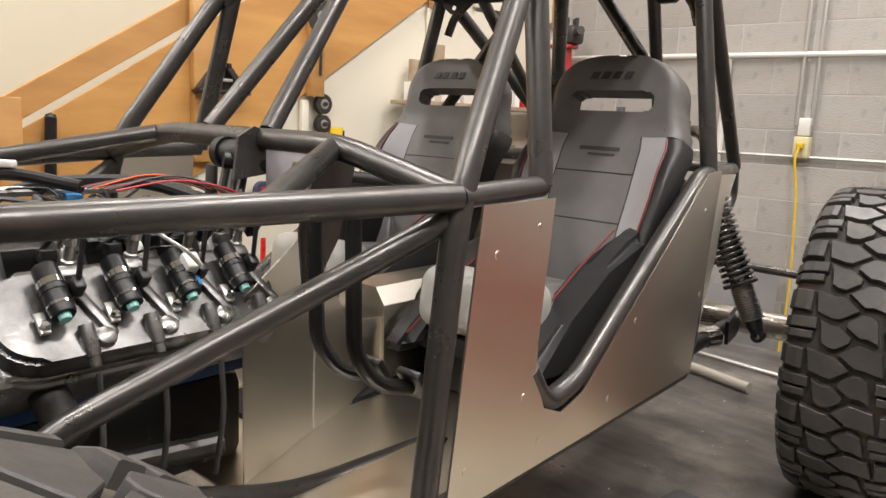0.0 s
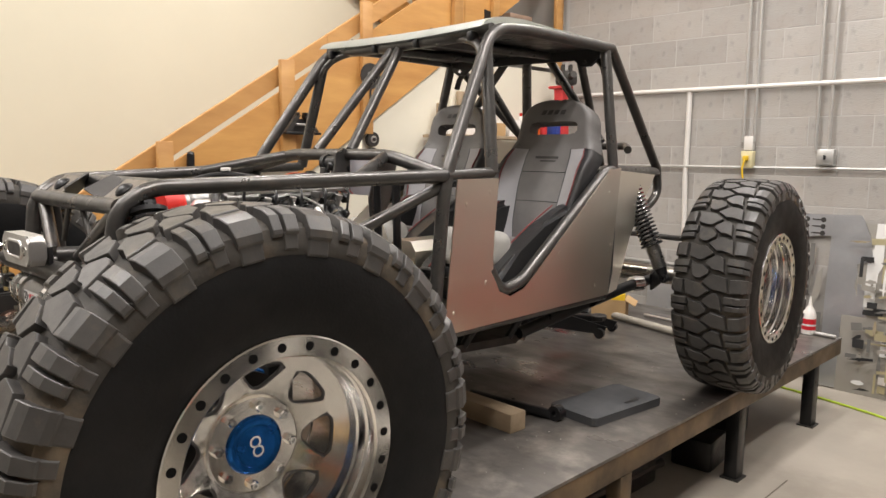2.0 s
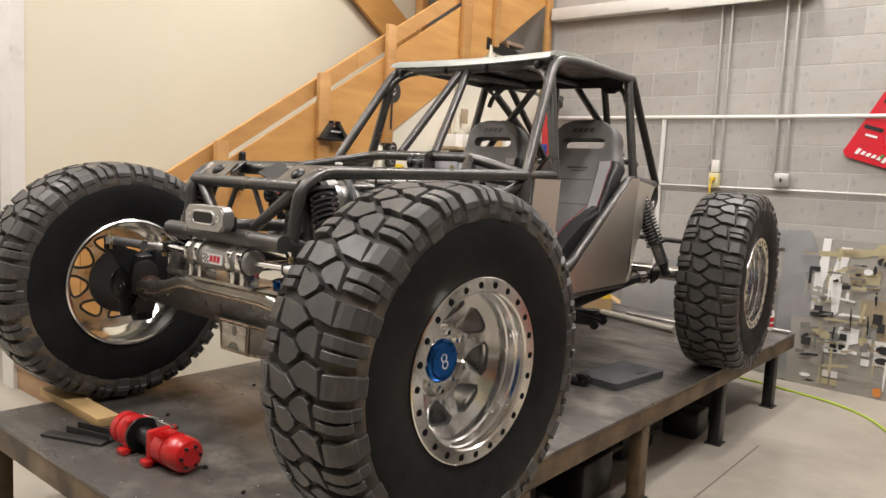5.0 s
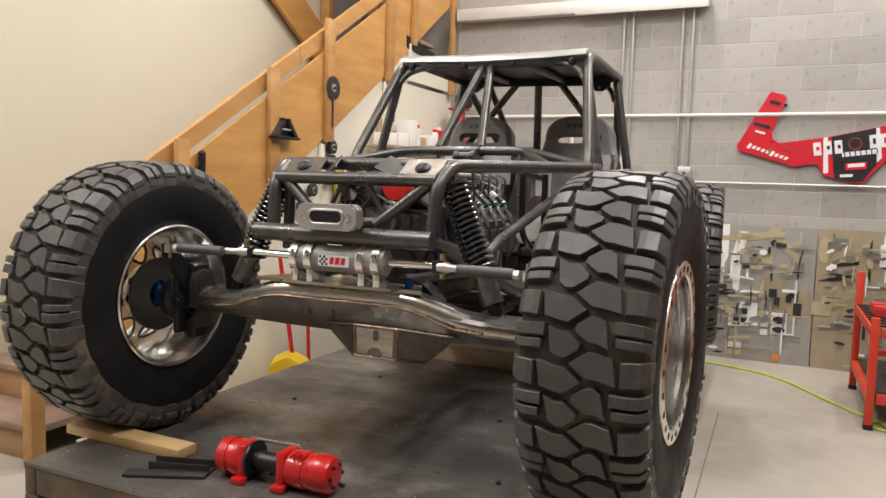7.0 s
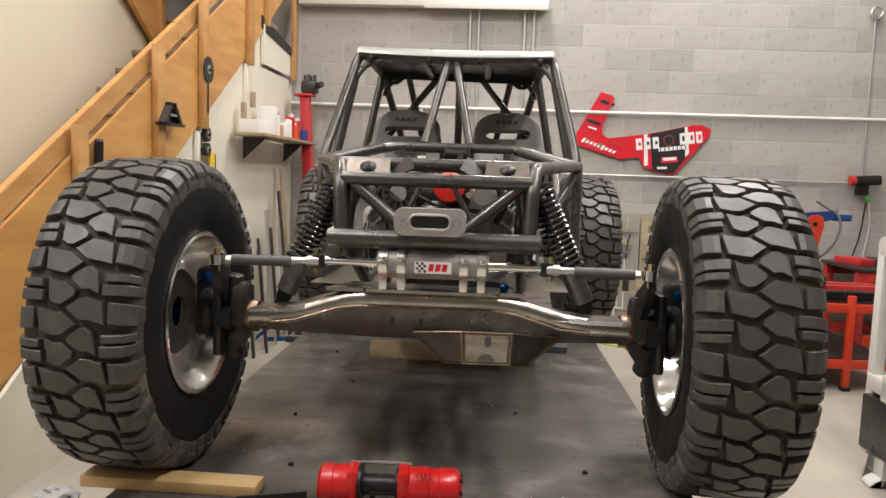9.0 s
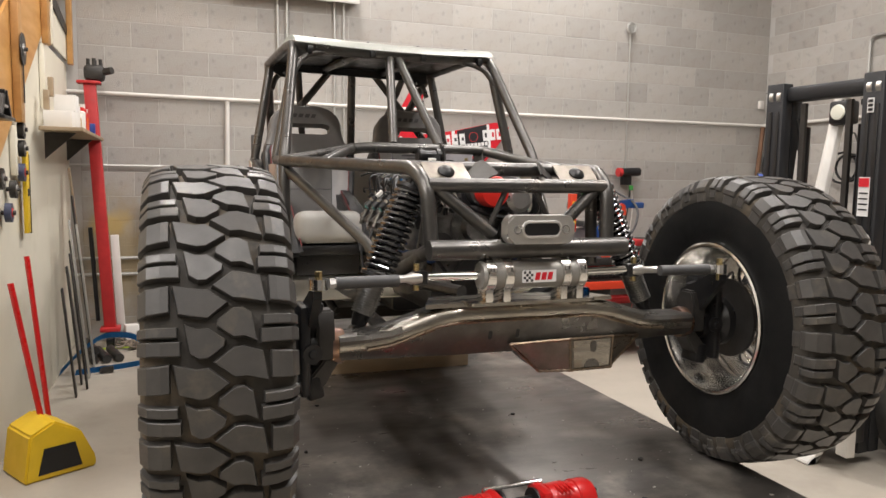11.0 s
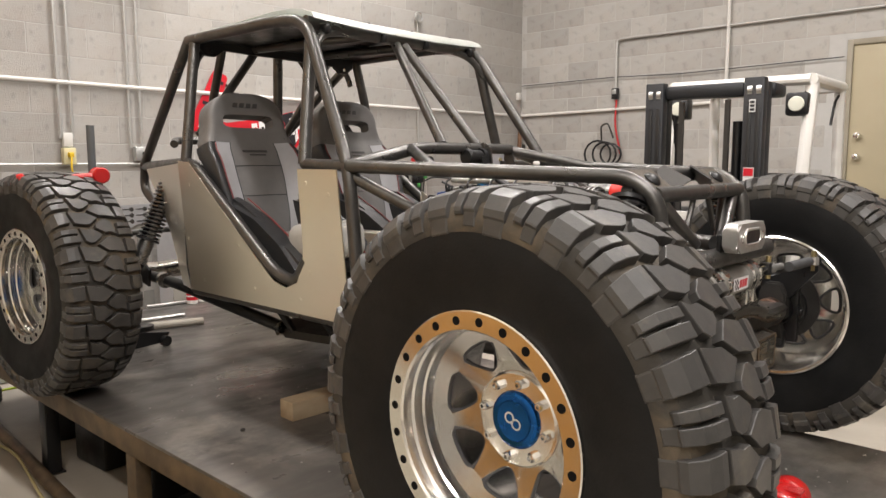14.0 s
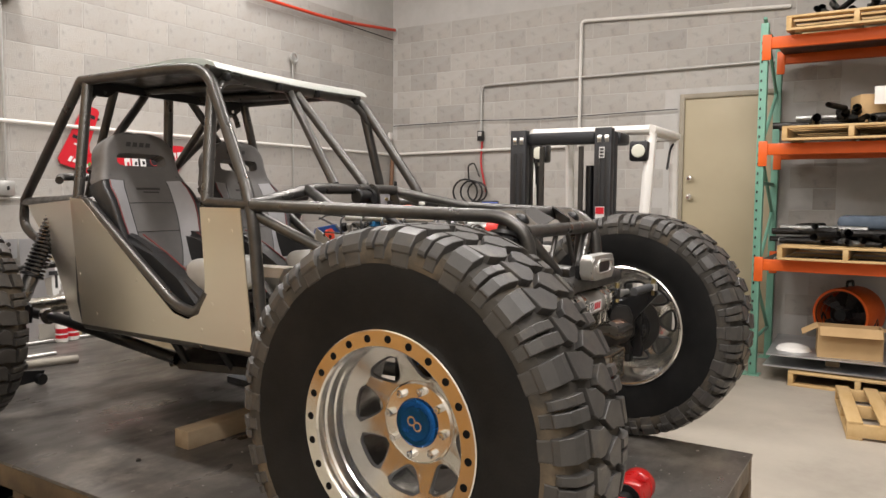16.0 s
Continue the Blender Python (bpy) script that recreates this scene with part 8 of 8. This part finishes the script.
part("hose", tube([(0.05, -0.08, 0.17), (0.17, -0.09, 0.20), (0.28, -0.09, 0.32), (0.325, -0.06, 0.45), (0.325, 0.0, 0.53), (0.22, 0.14, 0.62)], 0.010, 8, 0.08), RODGREY, bnd)
wb = thing("welding_bench", "red framed steel bench with a dark cluttered top", "work bench", pose(3.25, 3.95, FLOOR))
for x in (0.03, 1.25):
    for y in (0.03, 0.62):
        part("leg", span(x - 0.035, x + 0.035, y - 0.035, y + 0.035, 0, 0.74, 0.004), OLDRED, wb)
for z in (0.16, 0.70):
    part("front_rail", span(0.066, 1.214, -0.005, 0.055, z - 0.045, z + 0.045, 0.004), REDFRAME, wb)
    part("rear_rail", span(0.066, 1.214, 0.60, 0.65, z - 0.045, z + 0.045, 0.004), OLDRED, wb)
part("bench_top", span(-0.02, 1.30, -0.03, 0.68, 0.746, 0.775, 0.004), DARKSTEEL, wb)
part("grating", span(0.0, 1.28, 0.0, 0.65, 0.50, 0.515), DARKSTEEL, wb)
for k in range(6):
    tagged(part("steel_offcut", box((3.35 + k * 0.2, 4.25, FLOOR + 0.775 + 0.03), (0.16, 0.3, 0.06), Matrix.Rotation(rnd.uniform(-0.5, 0.5), 3, "Z"), 0.005), DARKSTEEL if k % 2 else OLDRED), "dark steel offcut on the bench", "steel offcut", "offcuts on the bench")
for k, (x, y) in enumerate(((1.86, 3.02), (2.0, 3.35))):
    hs = thing("air_hose", "lime green air hose coiled on the floor", "air hose", pose(x + 0.25, y, FLOOR))
    for j in range(3):
        part("loop", add_tube(bmesh.new(), [((0.26 - 0.03 * j) * math.cos(a * 0.3142) + 0.05 * j, (0.13 - 0.02 * j) * math.sin(a * 0.3142), 0.009 + 0.014 * j) for a in range(20)], 0.008, 7, closed=True), LIME, hs)
tagged(part("hose_lead", tube([(-1.6, 4.35, FLOOR + 0.008), (-0.3, 4.4, FLOOR + 0.008), (0.6, 4.3, FLOOR + 0.008), (1.3, 4.1, FLOOR + 0.008), (1.7, 3.4, FLOOR + 0.008), (2.0, 3.0, FLOOR + 0.008)], 0.008, 8, 0.4), LIME), "lime green air hose trailing across the floor", "air hose")

# ---- monitor on a desk in the far corner ----
mo = thing("desk_monitor", "small computer monitor with a lit blue screen", "monitor", pose(2.66, 1.74, 0.97, 0, 0, -45))
part("bezel", box((0, 0, 0), (0.15, 0.03, 0.12), None, 0.008), BLACKP, mo)
part("screen", box((0, -0.0165, 0.005), (0.125, 0.002, 0.09)), SCREEN, mo)
part("stand", box((0, 0.03, -0.155), (0.05, 0.03, 0.22), None, 0.005), BLACKP, mo)
part("stand_base", box((0, 0.03, -0.27), (0.18, 0.14, 0.02), None, 0.005), BLACKP, mo)
cab = thing("tool_cabinet", "dark grey steel tool cabinet under the monitor", "tool cabinet", pose(2.74, 1.86, FLOOR - 0.025, 0, 0, -45))
part("body", span(-0.20, 0.24, -0.22, 0.20, 0.075, 1.17, 0.01), DARKSTEEL, cab)
for k in range(4):
    part("drawer", span(-0.18, 0.22, -0.232, -0.222, 0.12 + 0.26 * k, 0.35 + 0.26 * k, 0.003), BLACKM, cab)
part("plinth", span(-0.18, 0.22, -0.2, 0.18, 0.025, 0.075), BLACKM, cab)

# ---- forklift ----
fk = thing("forklift", "white and dark grey forklift truck with a raised load backrest", "forklift", pose(2.293, 1.008, FLOOR, 0, 0, 3) @ Matrix.Diagonal((1.08, 1, 0.975, 1)))
MT = 2.03
for y in (-0.35, 0.25):
    for dx in (0, 0.075):
        mst = part("mast_channel", span(-0.05 + dx, 0.018 + dx, y - 0.03, y + 0.085, 0.06, MT - 0.02 * (dx > 0), 0.006), mat("mast paint", (0.022, 0.023, 0.026), 0.5, 0.2, 0.15, 6) if "mast paint" not in bpy.data.materials else bpy.data.materials["mast paint"], fk)
    for dy in (0.0, 0.05):
        part("mast_roller", lathe([(-0.013, 0), (-0.013, 0.04), (0.013, 0.04), (0.013, 0)], 20, pose(-0.018, y + dy, MT - 0.075, 0, 0, 90)), CASTALU, fk)
        part("channel_web", span(-0.056, -0.0505, y + dy - 0.012, y + dy + 0.012, 0.4, MT - 0.16, 0.002), BLACKM, fk)
MASTP = bpy.data.materials["mast paint"]
part("mast_head", span(-0.03, 0.06, -0.26, 0.22, MT - 0.105, MT - 0.02, 0.02), MASTP, fk)
part("mast_crosshead", span(-0.03, 0.05, -0.26, 0.22, 0.9, 1.0, 0.01), MASTP, fk)
part("mast_horn", span(0.09, 0.30, -0.40, -0.24, MT - 0.10, MT - 0.02, 0.02), MASTP, fk)
for y in (-0.16, 0.12):
    part("lift_chain", span(-0.01, 0.01, y - 0.015, y + 0.015, 0.3, MT - 0.12), DARKSTEEL, fk)
    part("lift_cylinder", rod((0.05, y * 1.3, 0.2), (0.05, y * 1.3, MT - 0.25), 0.03, 14), BLACKM, fk)
part("mast_hose", tube([(0.03, 0.18, MT - 0.2), (0.05, 0.16, 1.6), (0.06, 0.19, 1.2)], 0.012, 8, 0.1), BLACKP, fk)
part("hose_sleeve", rod((0.03, 0.178, 1.45), (0.04, 0.17, 1.65), 0.016, 10), WHITE, fk)
# number plate and warning label on the mast
part("number_plate", span(-0.058, -0.0562, -0.338, -0.302, 1.825, 1.90), WHITEDECAL, fk)
for z in (1.84, 1.862, 1.884):
    part("plate_mark", span(-0.0605, -0.0575, -0.332, -0.308, z - 0.007, z + 0.007), BLACKDECAL, fk)
part("warning_label", span(-0.058, -0.0562, -0.345, -0.285, 1.30, 1.50), WHITEDECAL, fk)
part("label_head", span(-0.0605, -0.0575, -0.342, -0.288, 1.45, 1.495), REDDECAL, fk)
for k in range(4):
    part("label_line", span(-0.0605, -0.0575, -0.338, -0.292, 1.33 + 0.028 * k, 1.338 + 0.028 * k), BLACKDECAL, fk)
# white load backrest and forks
for y in (-0.44, -0.15, 0.15, 0.44):
    part("backrest_bar", span(-0.235, -0.185, y - 0.035, y + 0.035, 0.10 if abs(y) > 0.4 else 0.50, 1.16, 0.006), WHITE, fk, "white enamelled steel bar")
part("backrest_top", plate(rounded(0.95, 0.10, 0.045), 0.05, Matrix.Translation((-0.21, 0, 1.18)) @ YZ, 0.004), WHITE, fk)
part("backrest_mid", span(-0.24, -0.18, -0.46, 0.46, 0.44, 0.52, 0.006), WHITE, fk)
for y in (-0.25, 0.25):
    part("fork", plate([(-0.24, 0.55), (-0.20, 0.55), (-0.20, 0.055), (-0.26, 0.04), (-0.29, 0.015), (-0.29, 0.0), (-0.24, 0.0)], 0.10, Matrix.Translation((0, y, 0)) @ XZ, 0.004), WHITE, fk)
part("carriage_plate", span(-0.18, -0.06, -0.42, 0.42, 0.14, 0.42, 0.01), BLACKM, fk)
for o in fk.children:
    if o.name.split(".")[0] in ("backrest_bar", "backrest_top", "backrest_mid", "fork"):
        o.data.transform(pose(-0.21, -0.44, 0, 0, 0, -6) @ pose(0.21, 0.44, 0))
# chassis
part("body", span(0.22, 1.45, -0.48, 0.48, 0.20, 0.80, 0.05), MASTP, fk)
part("counterweight", span(1.30, 1.95, -0.50, 0.50, 0.18, 1.02, 0.12), WHITE, fk)
part("dash_cowl", span(0.26, 0.50, -0.40, 0.40, 0.70, 1.22, 0.05), BLACKP, fk)
sw = part("steering_wheel", add_tube(bmesh.new(), [(0.66 + 0.155 * math.cos(a * 0.3142), 0.155 * math.sin(a * 0.3142) - 0.03, 1.40 + 0.07 * math.cos(a * 0.3142)) for a in range(20)], 0.014, 8, closed=True), BLACKP, fk)
part("steering_column", rod((0.50, -0.03, 1.15), (0.66, -0.03, 1.39), 0.03, 12), BLACKP, fk)
for a in (0.5, 2.6, 4.7):
    part("wheel_spoke", rod((0.66, -0.03, 1.395), (0.66 + 0.15 * math.cos(a), -0.03 + 0.15 * math.sin(a), 1.40 + 0.065 * math.cos(a)), 0.009, 8), BLACKP, fk)
part("driver_seat", box((1.12, 0, 0.98), (0.45, 0.46, 0.16), None, 0.05), BLACKP, fk)
part("seat_back", box((1.36, 0, 1.22), (0.12, 0.46, 0.45), None, 0.05), BLACKP, fk)
for y in (-0.45, 0.45):
    part("guard_front_post", tube([(0.40, y, 0.75), (0.66, y, 2.05)], 0.042, 12), WHITE, fk)
    part("guard_rear_post", tube([(1.45, y, 0.9), (1.38, y, 2.05)], 0.038, 12), WHITE, fk)
    part("guard_side_rail", tube([(0.62, y, 2.07), (1.42, y, 2.08)], 0.042, 12), WHITE, fk)
    wl = part("work_lamp", box((0.60, y * 0.86, 1.91), (0.10, 0.14, 0.15), None, 0.02), BLACKP, fk, "black square work lamp")
    part("lamp_lens", lathe([(0, 0), (0, 0.05), (0.008, 0.045), (0.012, 0)], 18, pose(0.549, y * 0.86, 1.91, 0, 0, 180)), mat("lamp lens", (0.7, 0.7, 0.6), 0.15) if "lamp lens" not in bpy.data.materials else bpy.data.materials["lamp lens"], wl)
    part("lamp_arm", rod((0.62, y * 0.93, 1.98), (0.66, y, 2.03), 0.012, 8), BLACKM, fk)
    tw = part("drive_wheel", lathe([(-0.10, 0.10), (-0.10, 0.28), (-0.08, 0.30), (0.08, 0.30), (0.10, 0.28), (0.10, 0.10)], 32, pose(0.35, y * 1.0, 0.30, 0, 0, 90), True), RUBBER, fk, "black solid forklift tyre")
    part("wheel_disc", lathe([(-0.06, 0), (-0.06, 0.12), (0.06, 0.12), (0.06, 0)], 24, pose(0.35, y * 1.0, 0.30, 0, 0, 90)), WHITE, tw)
    tw = part("steer_wheel", lathe([(-0.08, 0.08), (-0.08, 0.22), (0.08, 0.22), (0.08, 0.08)], 28, pose(1.55, y * 0.9, 0.22, 0, 0, 90), True), RUBBER, fk, "black solid forklift tyre")
    part("wheel_disc", lathe([(-0.05, 0), (-0.05, 0.09), (0.05, 0.09), (0.05, 0)], 24, pose(1.55, y * 0.9, 0.22, 0, 0, 90)), WHITE, tw)
part("guard_front_rail", tube([(0.62, -0.45, 2.07), (0.62, 0.45, 2.07)], 0.036, 12), WHITE, fk)
part("guard_rear_rail", tube([(1.42, -0.45, 2.08), (1.42, 0.45, 2.08)], 0.036, 12), WHITE, fk)
for k in range(9):
    x = 0.70 + k * 0.082
    part("guard_slat", span(x - 0.012, x + 0.012, -0.42, 0.42, 2.05, 2.09, 0.003), WHITE, fk)
part("rear_mirror", box((0.60, -0.14, 1.94), (0.02, 0.14, 0.10), None, 0.02), BLACKP, fk)
part("guard_strap", tube([(1.40, -0.46, 2.05), (1.30, -0.44, 1.98), (1.25, -0.43, 1.80)], 0.010, 8, 0.05), BLACKP, fk)
part("gas_bottle", lathe([(0, 0), (0, 0.14), (0.04, 0.16), (0.55, 0.16), (0.60, 0.10), (0.60, 0)], 24, pose(1.62, -0.3, 1.19, 0, 0, 90)), GALV, fk)

# ---- pallet rack against the right wall ----
RKX, RKY = 4.62, -0.02
rk = thing("pallet_rack", "green and orange pallet rack loaded with tubing", "pallet rack", pose(0, 0, 0))
for x in (4.40, 5.22):
    for y in (0.07, -2.5):
        up = part("upright", span(x - 0.035, x + 0.035, y - 0.04, y + 0.022, FLOOR + 0.008, 2.535, 0.004), GREEN, rk, "green perforated steel upright")
        part("base_plate", span(x - 0.07, x + 0.07, y - 0.07, y + 0.07, FLOOR, FLOOR + 0.008), GREEN, rk)
        if x < 5 and y > -1:
            for k in range(36):
                part("hole", plate(rounded(0.014, 0.024, 0.006, 2), 0.002, Matrix.Translation((x - 0.0358, y + 0.004, FLOOR + 0.10 + k * 0.078)) @ YZ), BLACKM, up)
for y in (0.07, -2.5):
    for k in range(5):
        z0, z1 = FLOOR + 0.3 + 0.55 * k, FLOOR + 0.3 + 0.55 * (k + 1)
        part("brace", rod((4.43, y, z0 if k % 2 else z1), (5.19, y, z1 if k % 2 else z0), 0.016, 8), GREEN, rk)
    for z in (FLOOR + 0.3, 1.2, 2.5):
        part("strut", rod((4.43, y, z), (5.19, y, z), 0.016, 8), GREEN, rk)
BEAMS = (0.49, 1.47, 2.355)
for z in BEAMS:
    for x in (4.40, 5.22):
        part("beam", span(x - 0.035, x + 0.02, -2.45, 0.025, z - 0.035, z + 0.06, 0.005), ORANGE, rk, "orange steel rack beam")
        for y in (0.04, -2.47):
            part("beam_end", span(x - 0.044, x - 0.0365, y - 0.035, y + 0.035, z - 0.13, z + 0.08, 0.003), ORANGE, rk)
    part("deck_panel", span(4.425, 5.18, -2.44, 0.02, z + 0.050, z + 0.0605), DARKSTEEL, rk, "dark steel decking sheet")
    for k in range(9):
        part("deck_wire", span(4.44, 5.18, -2.40 + 0.29 * k, -2.385 + 0.29 * k, z + 0.062, z + 0.072), GALV, rk)


def pallet(x, y, z, turn, label):
    p = thing("pallet", label, "pallet", pose(x, y, z, 0, 0, turn), "wooden pallets")
    for k in range(7):
        part("deck_board", span(-0.5, 0.5, -0.6 + k * 0.185, -0.51 + k * 0.185, 0.10, 0.118, 0.002), PINE, p)
    for u in (-0.48, 0, 0.48):
        part("stringer", span(u - 0.02, u + 0.02, -0.6, 0.6, 0.018, 0.10, 0.002), PINE, p)
    for k in range(3):
        part("base_board", span(-0.5, 0.5, -0.6 + k * 0.555, -0.51 + k * 0.555, 0.0, 0.018, 0.002), PINE, p)
    return p


for z in BEAMS:
    pallet(4.83, -0.62, z + 0.072, 90, "pale wooden pallet on the rack beam")
tr_ = random.Random(5)
for z, n_ in ((BEAMS[0] + 0.19, 44), (BEAMS[1] + 0.19, 48), (BEAMS[2] + 0.19, 26)):
    for i in range(n_):
        x0, y0, h = tr_.uniform(4.50, 4.95), tr_.uniform(-1.3, -0.25), tr_.uniform(0.0, 0.06)
        r0 = tr_.uniform(0.018, 0.035)
        a = tr_.uniform(-0.4, 0.4)
        bm = bmesh.new()
        L2 = tr_.uniform(0.35, 0.8)
        d = Vector((math.cos(a) * 0.45, math.sin(a) * 0.45, 0)) if i % 2 else Vector((math.sin(a) * 0.4, math.cos(a) * 0.5, 0))
        c = Vector((x0, y0, z + r0 + h * (i % 4)))
        add_tube(bm, [c - d * L2, c + d * L2], r0, 10, 0, False)
        bmesh.ops.solidify(bm, geom=list(bm.faces), thickness=0.003)
        tagged(part("steel_tube", bm, DARKSTEEL if i % 5 else GALV), "short dark steel tube piled on a pallet", "steel tube", "tubes on the rack")
bx = thing("rack_carton", "torn brown carton among the tubes on the rack", "cardboard box", pose(4.62, -0.75, BEAMS[1] + 0.19, 0, 0, 20))
part("carton", box((0, 0, 0.14), (0.24, 0.28, 0.22), None, 0.004), CARD, bx)
tagged(part("paper_sheet", box((4.42, -0.88, BEAMS[1] + 0.42), (0.004, 0.24, 0.14), None), PAPER), "white paper sheet fixed to a timber upright on the rack", "paper")
tagged(part("timber_upright", span(4.40, 4.44, -0.96, -0.86, BEAMS[1] + 0.19, BEAMS[1] + 0.45, 0.003), PINE), "short pine upright on the rack pallet", "timber")
jn = thing("folded_tarp", "folded grey-blue tarp on the rack", "tarp", pose(4.75, -0.75, BEAMS[0] + 0.32))
part("cloth", box((0, 0, 0.06), (0.35, 0.45, 0.12), None, 0.05, 4), mat("grey blue cloth", (0.10, 0.13, 0.17), 0.9, 0, 0.3, 10, 0.4, 40), jn)
# fan, platform, carton and pallets below the rack
pf = pallet(4.75, -0.75, FLOOR, 90, "pale wooden pallet under the rack carrying steel sheets")
for k in range(2):
    tagged(part("steel_sheet", box((4.72, -0.80, FLOOR + 0.118 + 0.02 + 0.10 * k), (1.05, 1.5, 0.012), Matrix.Rotation(0.05 * k, 3, "Z")), SCRAPA), "flat grey steel sheet stacked on the pallet", "steel sheet", "sheets under the rack")
tagged(part("sheet_spacer", span(4.4, 4.5, -0.6, -0.5, FLOOR + 0.145, FLOOR + 0.231), OLDWOOD), "timber spacer between the steel sheets", "timber block")
fan = thing("drum_fan", "orange drum fan with a dark grille on the steel sheets", "fan", pose(5.0, -0.62, FLOOR + 0.245, 0, 0, 160))
part("drum", lathe([(-0.17, 0.215), (-0.17, 0.235), (-0.15, 0.24), (0.15, 0.24), (0.17, 0.235), (0.17, 0.215), (0.15, 0.225), (-0.15, 0.225)], 36, pose(0, 0, 0.27), True), ORANGE, fan)
for k in range(5):
    part("grille_ring", add_tube(bmesh.new(), [(0.165, (0.04 + 0.042 * k) * math.cos(a * 0.2618), 0.27 + (0.04 + 0.042 * k) * math.sin(a * 0.2618)) for a in range(24)], 0.003, 5, closed=True), BLACKM, fan)
part("fan_hub", rod((-0.05, 0, 0.27), (0.168, 0, 0.27), 0.05, 18), BLACKM, fan)
for k in range(5):
    a = 1.2566 * k
    part("blade", plate([(0.04, -0.02), (0.21, -0.055), (0.21, 0.055), (0.04, 0.02)], 0.004, Matrix.Translation((0.05, 0, 0.27)) @ Matrix.Rotation(a, 4, "X") @ YZ @ Matrix.Rotation(0.5, 4, "X")), BLACKP, fan)
part("backing", lathe([(-0.14, 0), (-0.14, 0.222), (-0.135, 0.222), (-0.135, 0)], 30, pose(0, 0, 0.27)), BLACKM, fan)
part("carry_handle", tube([(-0.06, 0, 0.50), (-0.06, 0, 0.56), (0.06, 0, 0.56), (0.06, 0, 0.50)], 0.012, 8, 0.03), BLACKP, fan)
for y in (-0.2, 0.2):
    part("leg", tube([(-0.12, y, 0.0), (0, y * 1.15, 0.27), (0.12, y, 0.0)], 0.014, 8, 0.05), BLACKM, fan)
cbx2 = thing("open_carton", "open brown cardboard carton on the steel sheets", "cardboard box", pose(4.42, -0.66, FLOOR + 0.245, 0, 0, 8))
for x, y, sx_, sy_ in ((-0.14, 0, 0.006, 0.46), (0.14, 0, 0.006, 0.46), (0, -0.23, 0.274, 0.006), (0, 0.23, 0.274, 0.006)):
    part("side", box((x, y, 0.12), (sx_, sy_, 0.24)), CARD, cbx2)
part("bottom", box((0, 0, 0.004), (0.27, 0.45, 0.006)), CARD, cbx2)
part("flap", box((-0.18, 0, 0.22), (0.11, 0.44, 0.004), Matrix.Rotation(radians(-35), 3, "Y")), CARD, cbx2)
part("flap", box((0, -0.29, 0.21), (0.27, 0.13, 0.004), Matrix.Rotation(radians(30), 3, "X")), CARD, cbx2)
part("flap", box((0, 0.29, 0.21), (0.27, 0.13, 0.004), Matrix.Rotation(radians(-30), 3, "X")), CARD, cbx2)
pwr = tagged(part("plastic_wrap", lathe([(0, 0), (0, 0.14), (0.03, 0.12), (0.05, 0.05), (0.055, 0)], 12, pose(4.45, -0.25, FLOOR + 0.245) @ Matrix.Rotation(-math.pi / 2, 4, "Y")), PAPER), "crumpled clear plastic wrap on the steel sheets", "plastic wrap")
pallet(3.45, -1.28, FLOOR, 8, "pale wooden pallet lying on the floor")


# ---- the blocks of the two walls ----
BW, BH, J = 0.4045, 0.2035, 0.006


def block_mesh(name, w, h):
    bm = box((0, 0, 0), (w, 0.016, h), None, 0.0015, 1)
    me = bpy.data.meshes.new(name)
    bmesh.ops.recalc_face_normals(bm, faces=bm.faces)
    bm.to_mesh(me)
    bm.free()
    me.materials.append(BLOCK)
    return me


FULL, HALF = block_mesh("block", BW - J, BH - J), block_mesh("block_half", BW / 2 - J, BH - J)


def lay(wall, start, length, courses, z0, place, skip):
    for c in range(courses):
        z = z0 + (c + 0.5) * BH
        edge = -BW / 2 if c % 2 else 0.0
        u = edge
        while u < length - 0.05:
            u0, u1 = max(u, 0), min(u + BW, length)
            w = u1 - u0
            if w > 0.08 and not skip(start + u0, start + u1, z):
                me = FULL if w > BW - 0.02 else (HALF if abs(w - BW / 2) < 0.03 else None)
                if me is None:
                    me = block_mesh("block_cut", w - J, BH - J)
                ob = new("block", me)
                ob.parent = wall
                ob.matrix_basis = place((u0 + u1) / 2 + start, z)
            u += BW


lay(wall_back, -1.66, RIGHT + 1.66, 18, FLOOR, lambda u, z: pose(u, BACK + 0.0122, z), lambda a, b, z: False)
lay(wall_right, -0.45, BACK + 0.45, 18, FLOOR, lambda u, z: pose(RIGHT + 0.0122, u, z, 0, 0, 90), lambda a, b, z: z < 2.12 and b > 0.06 and a < 1.0)
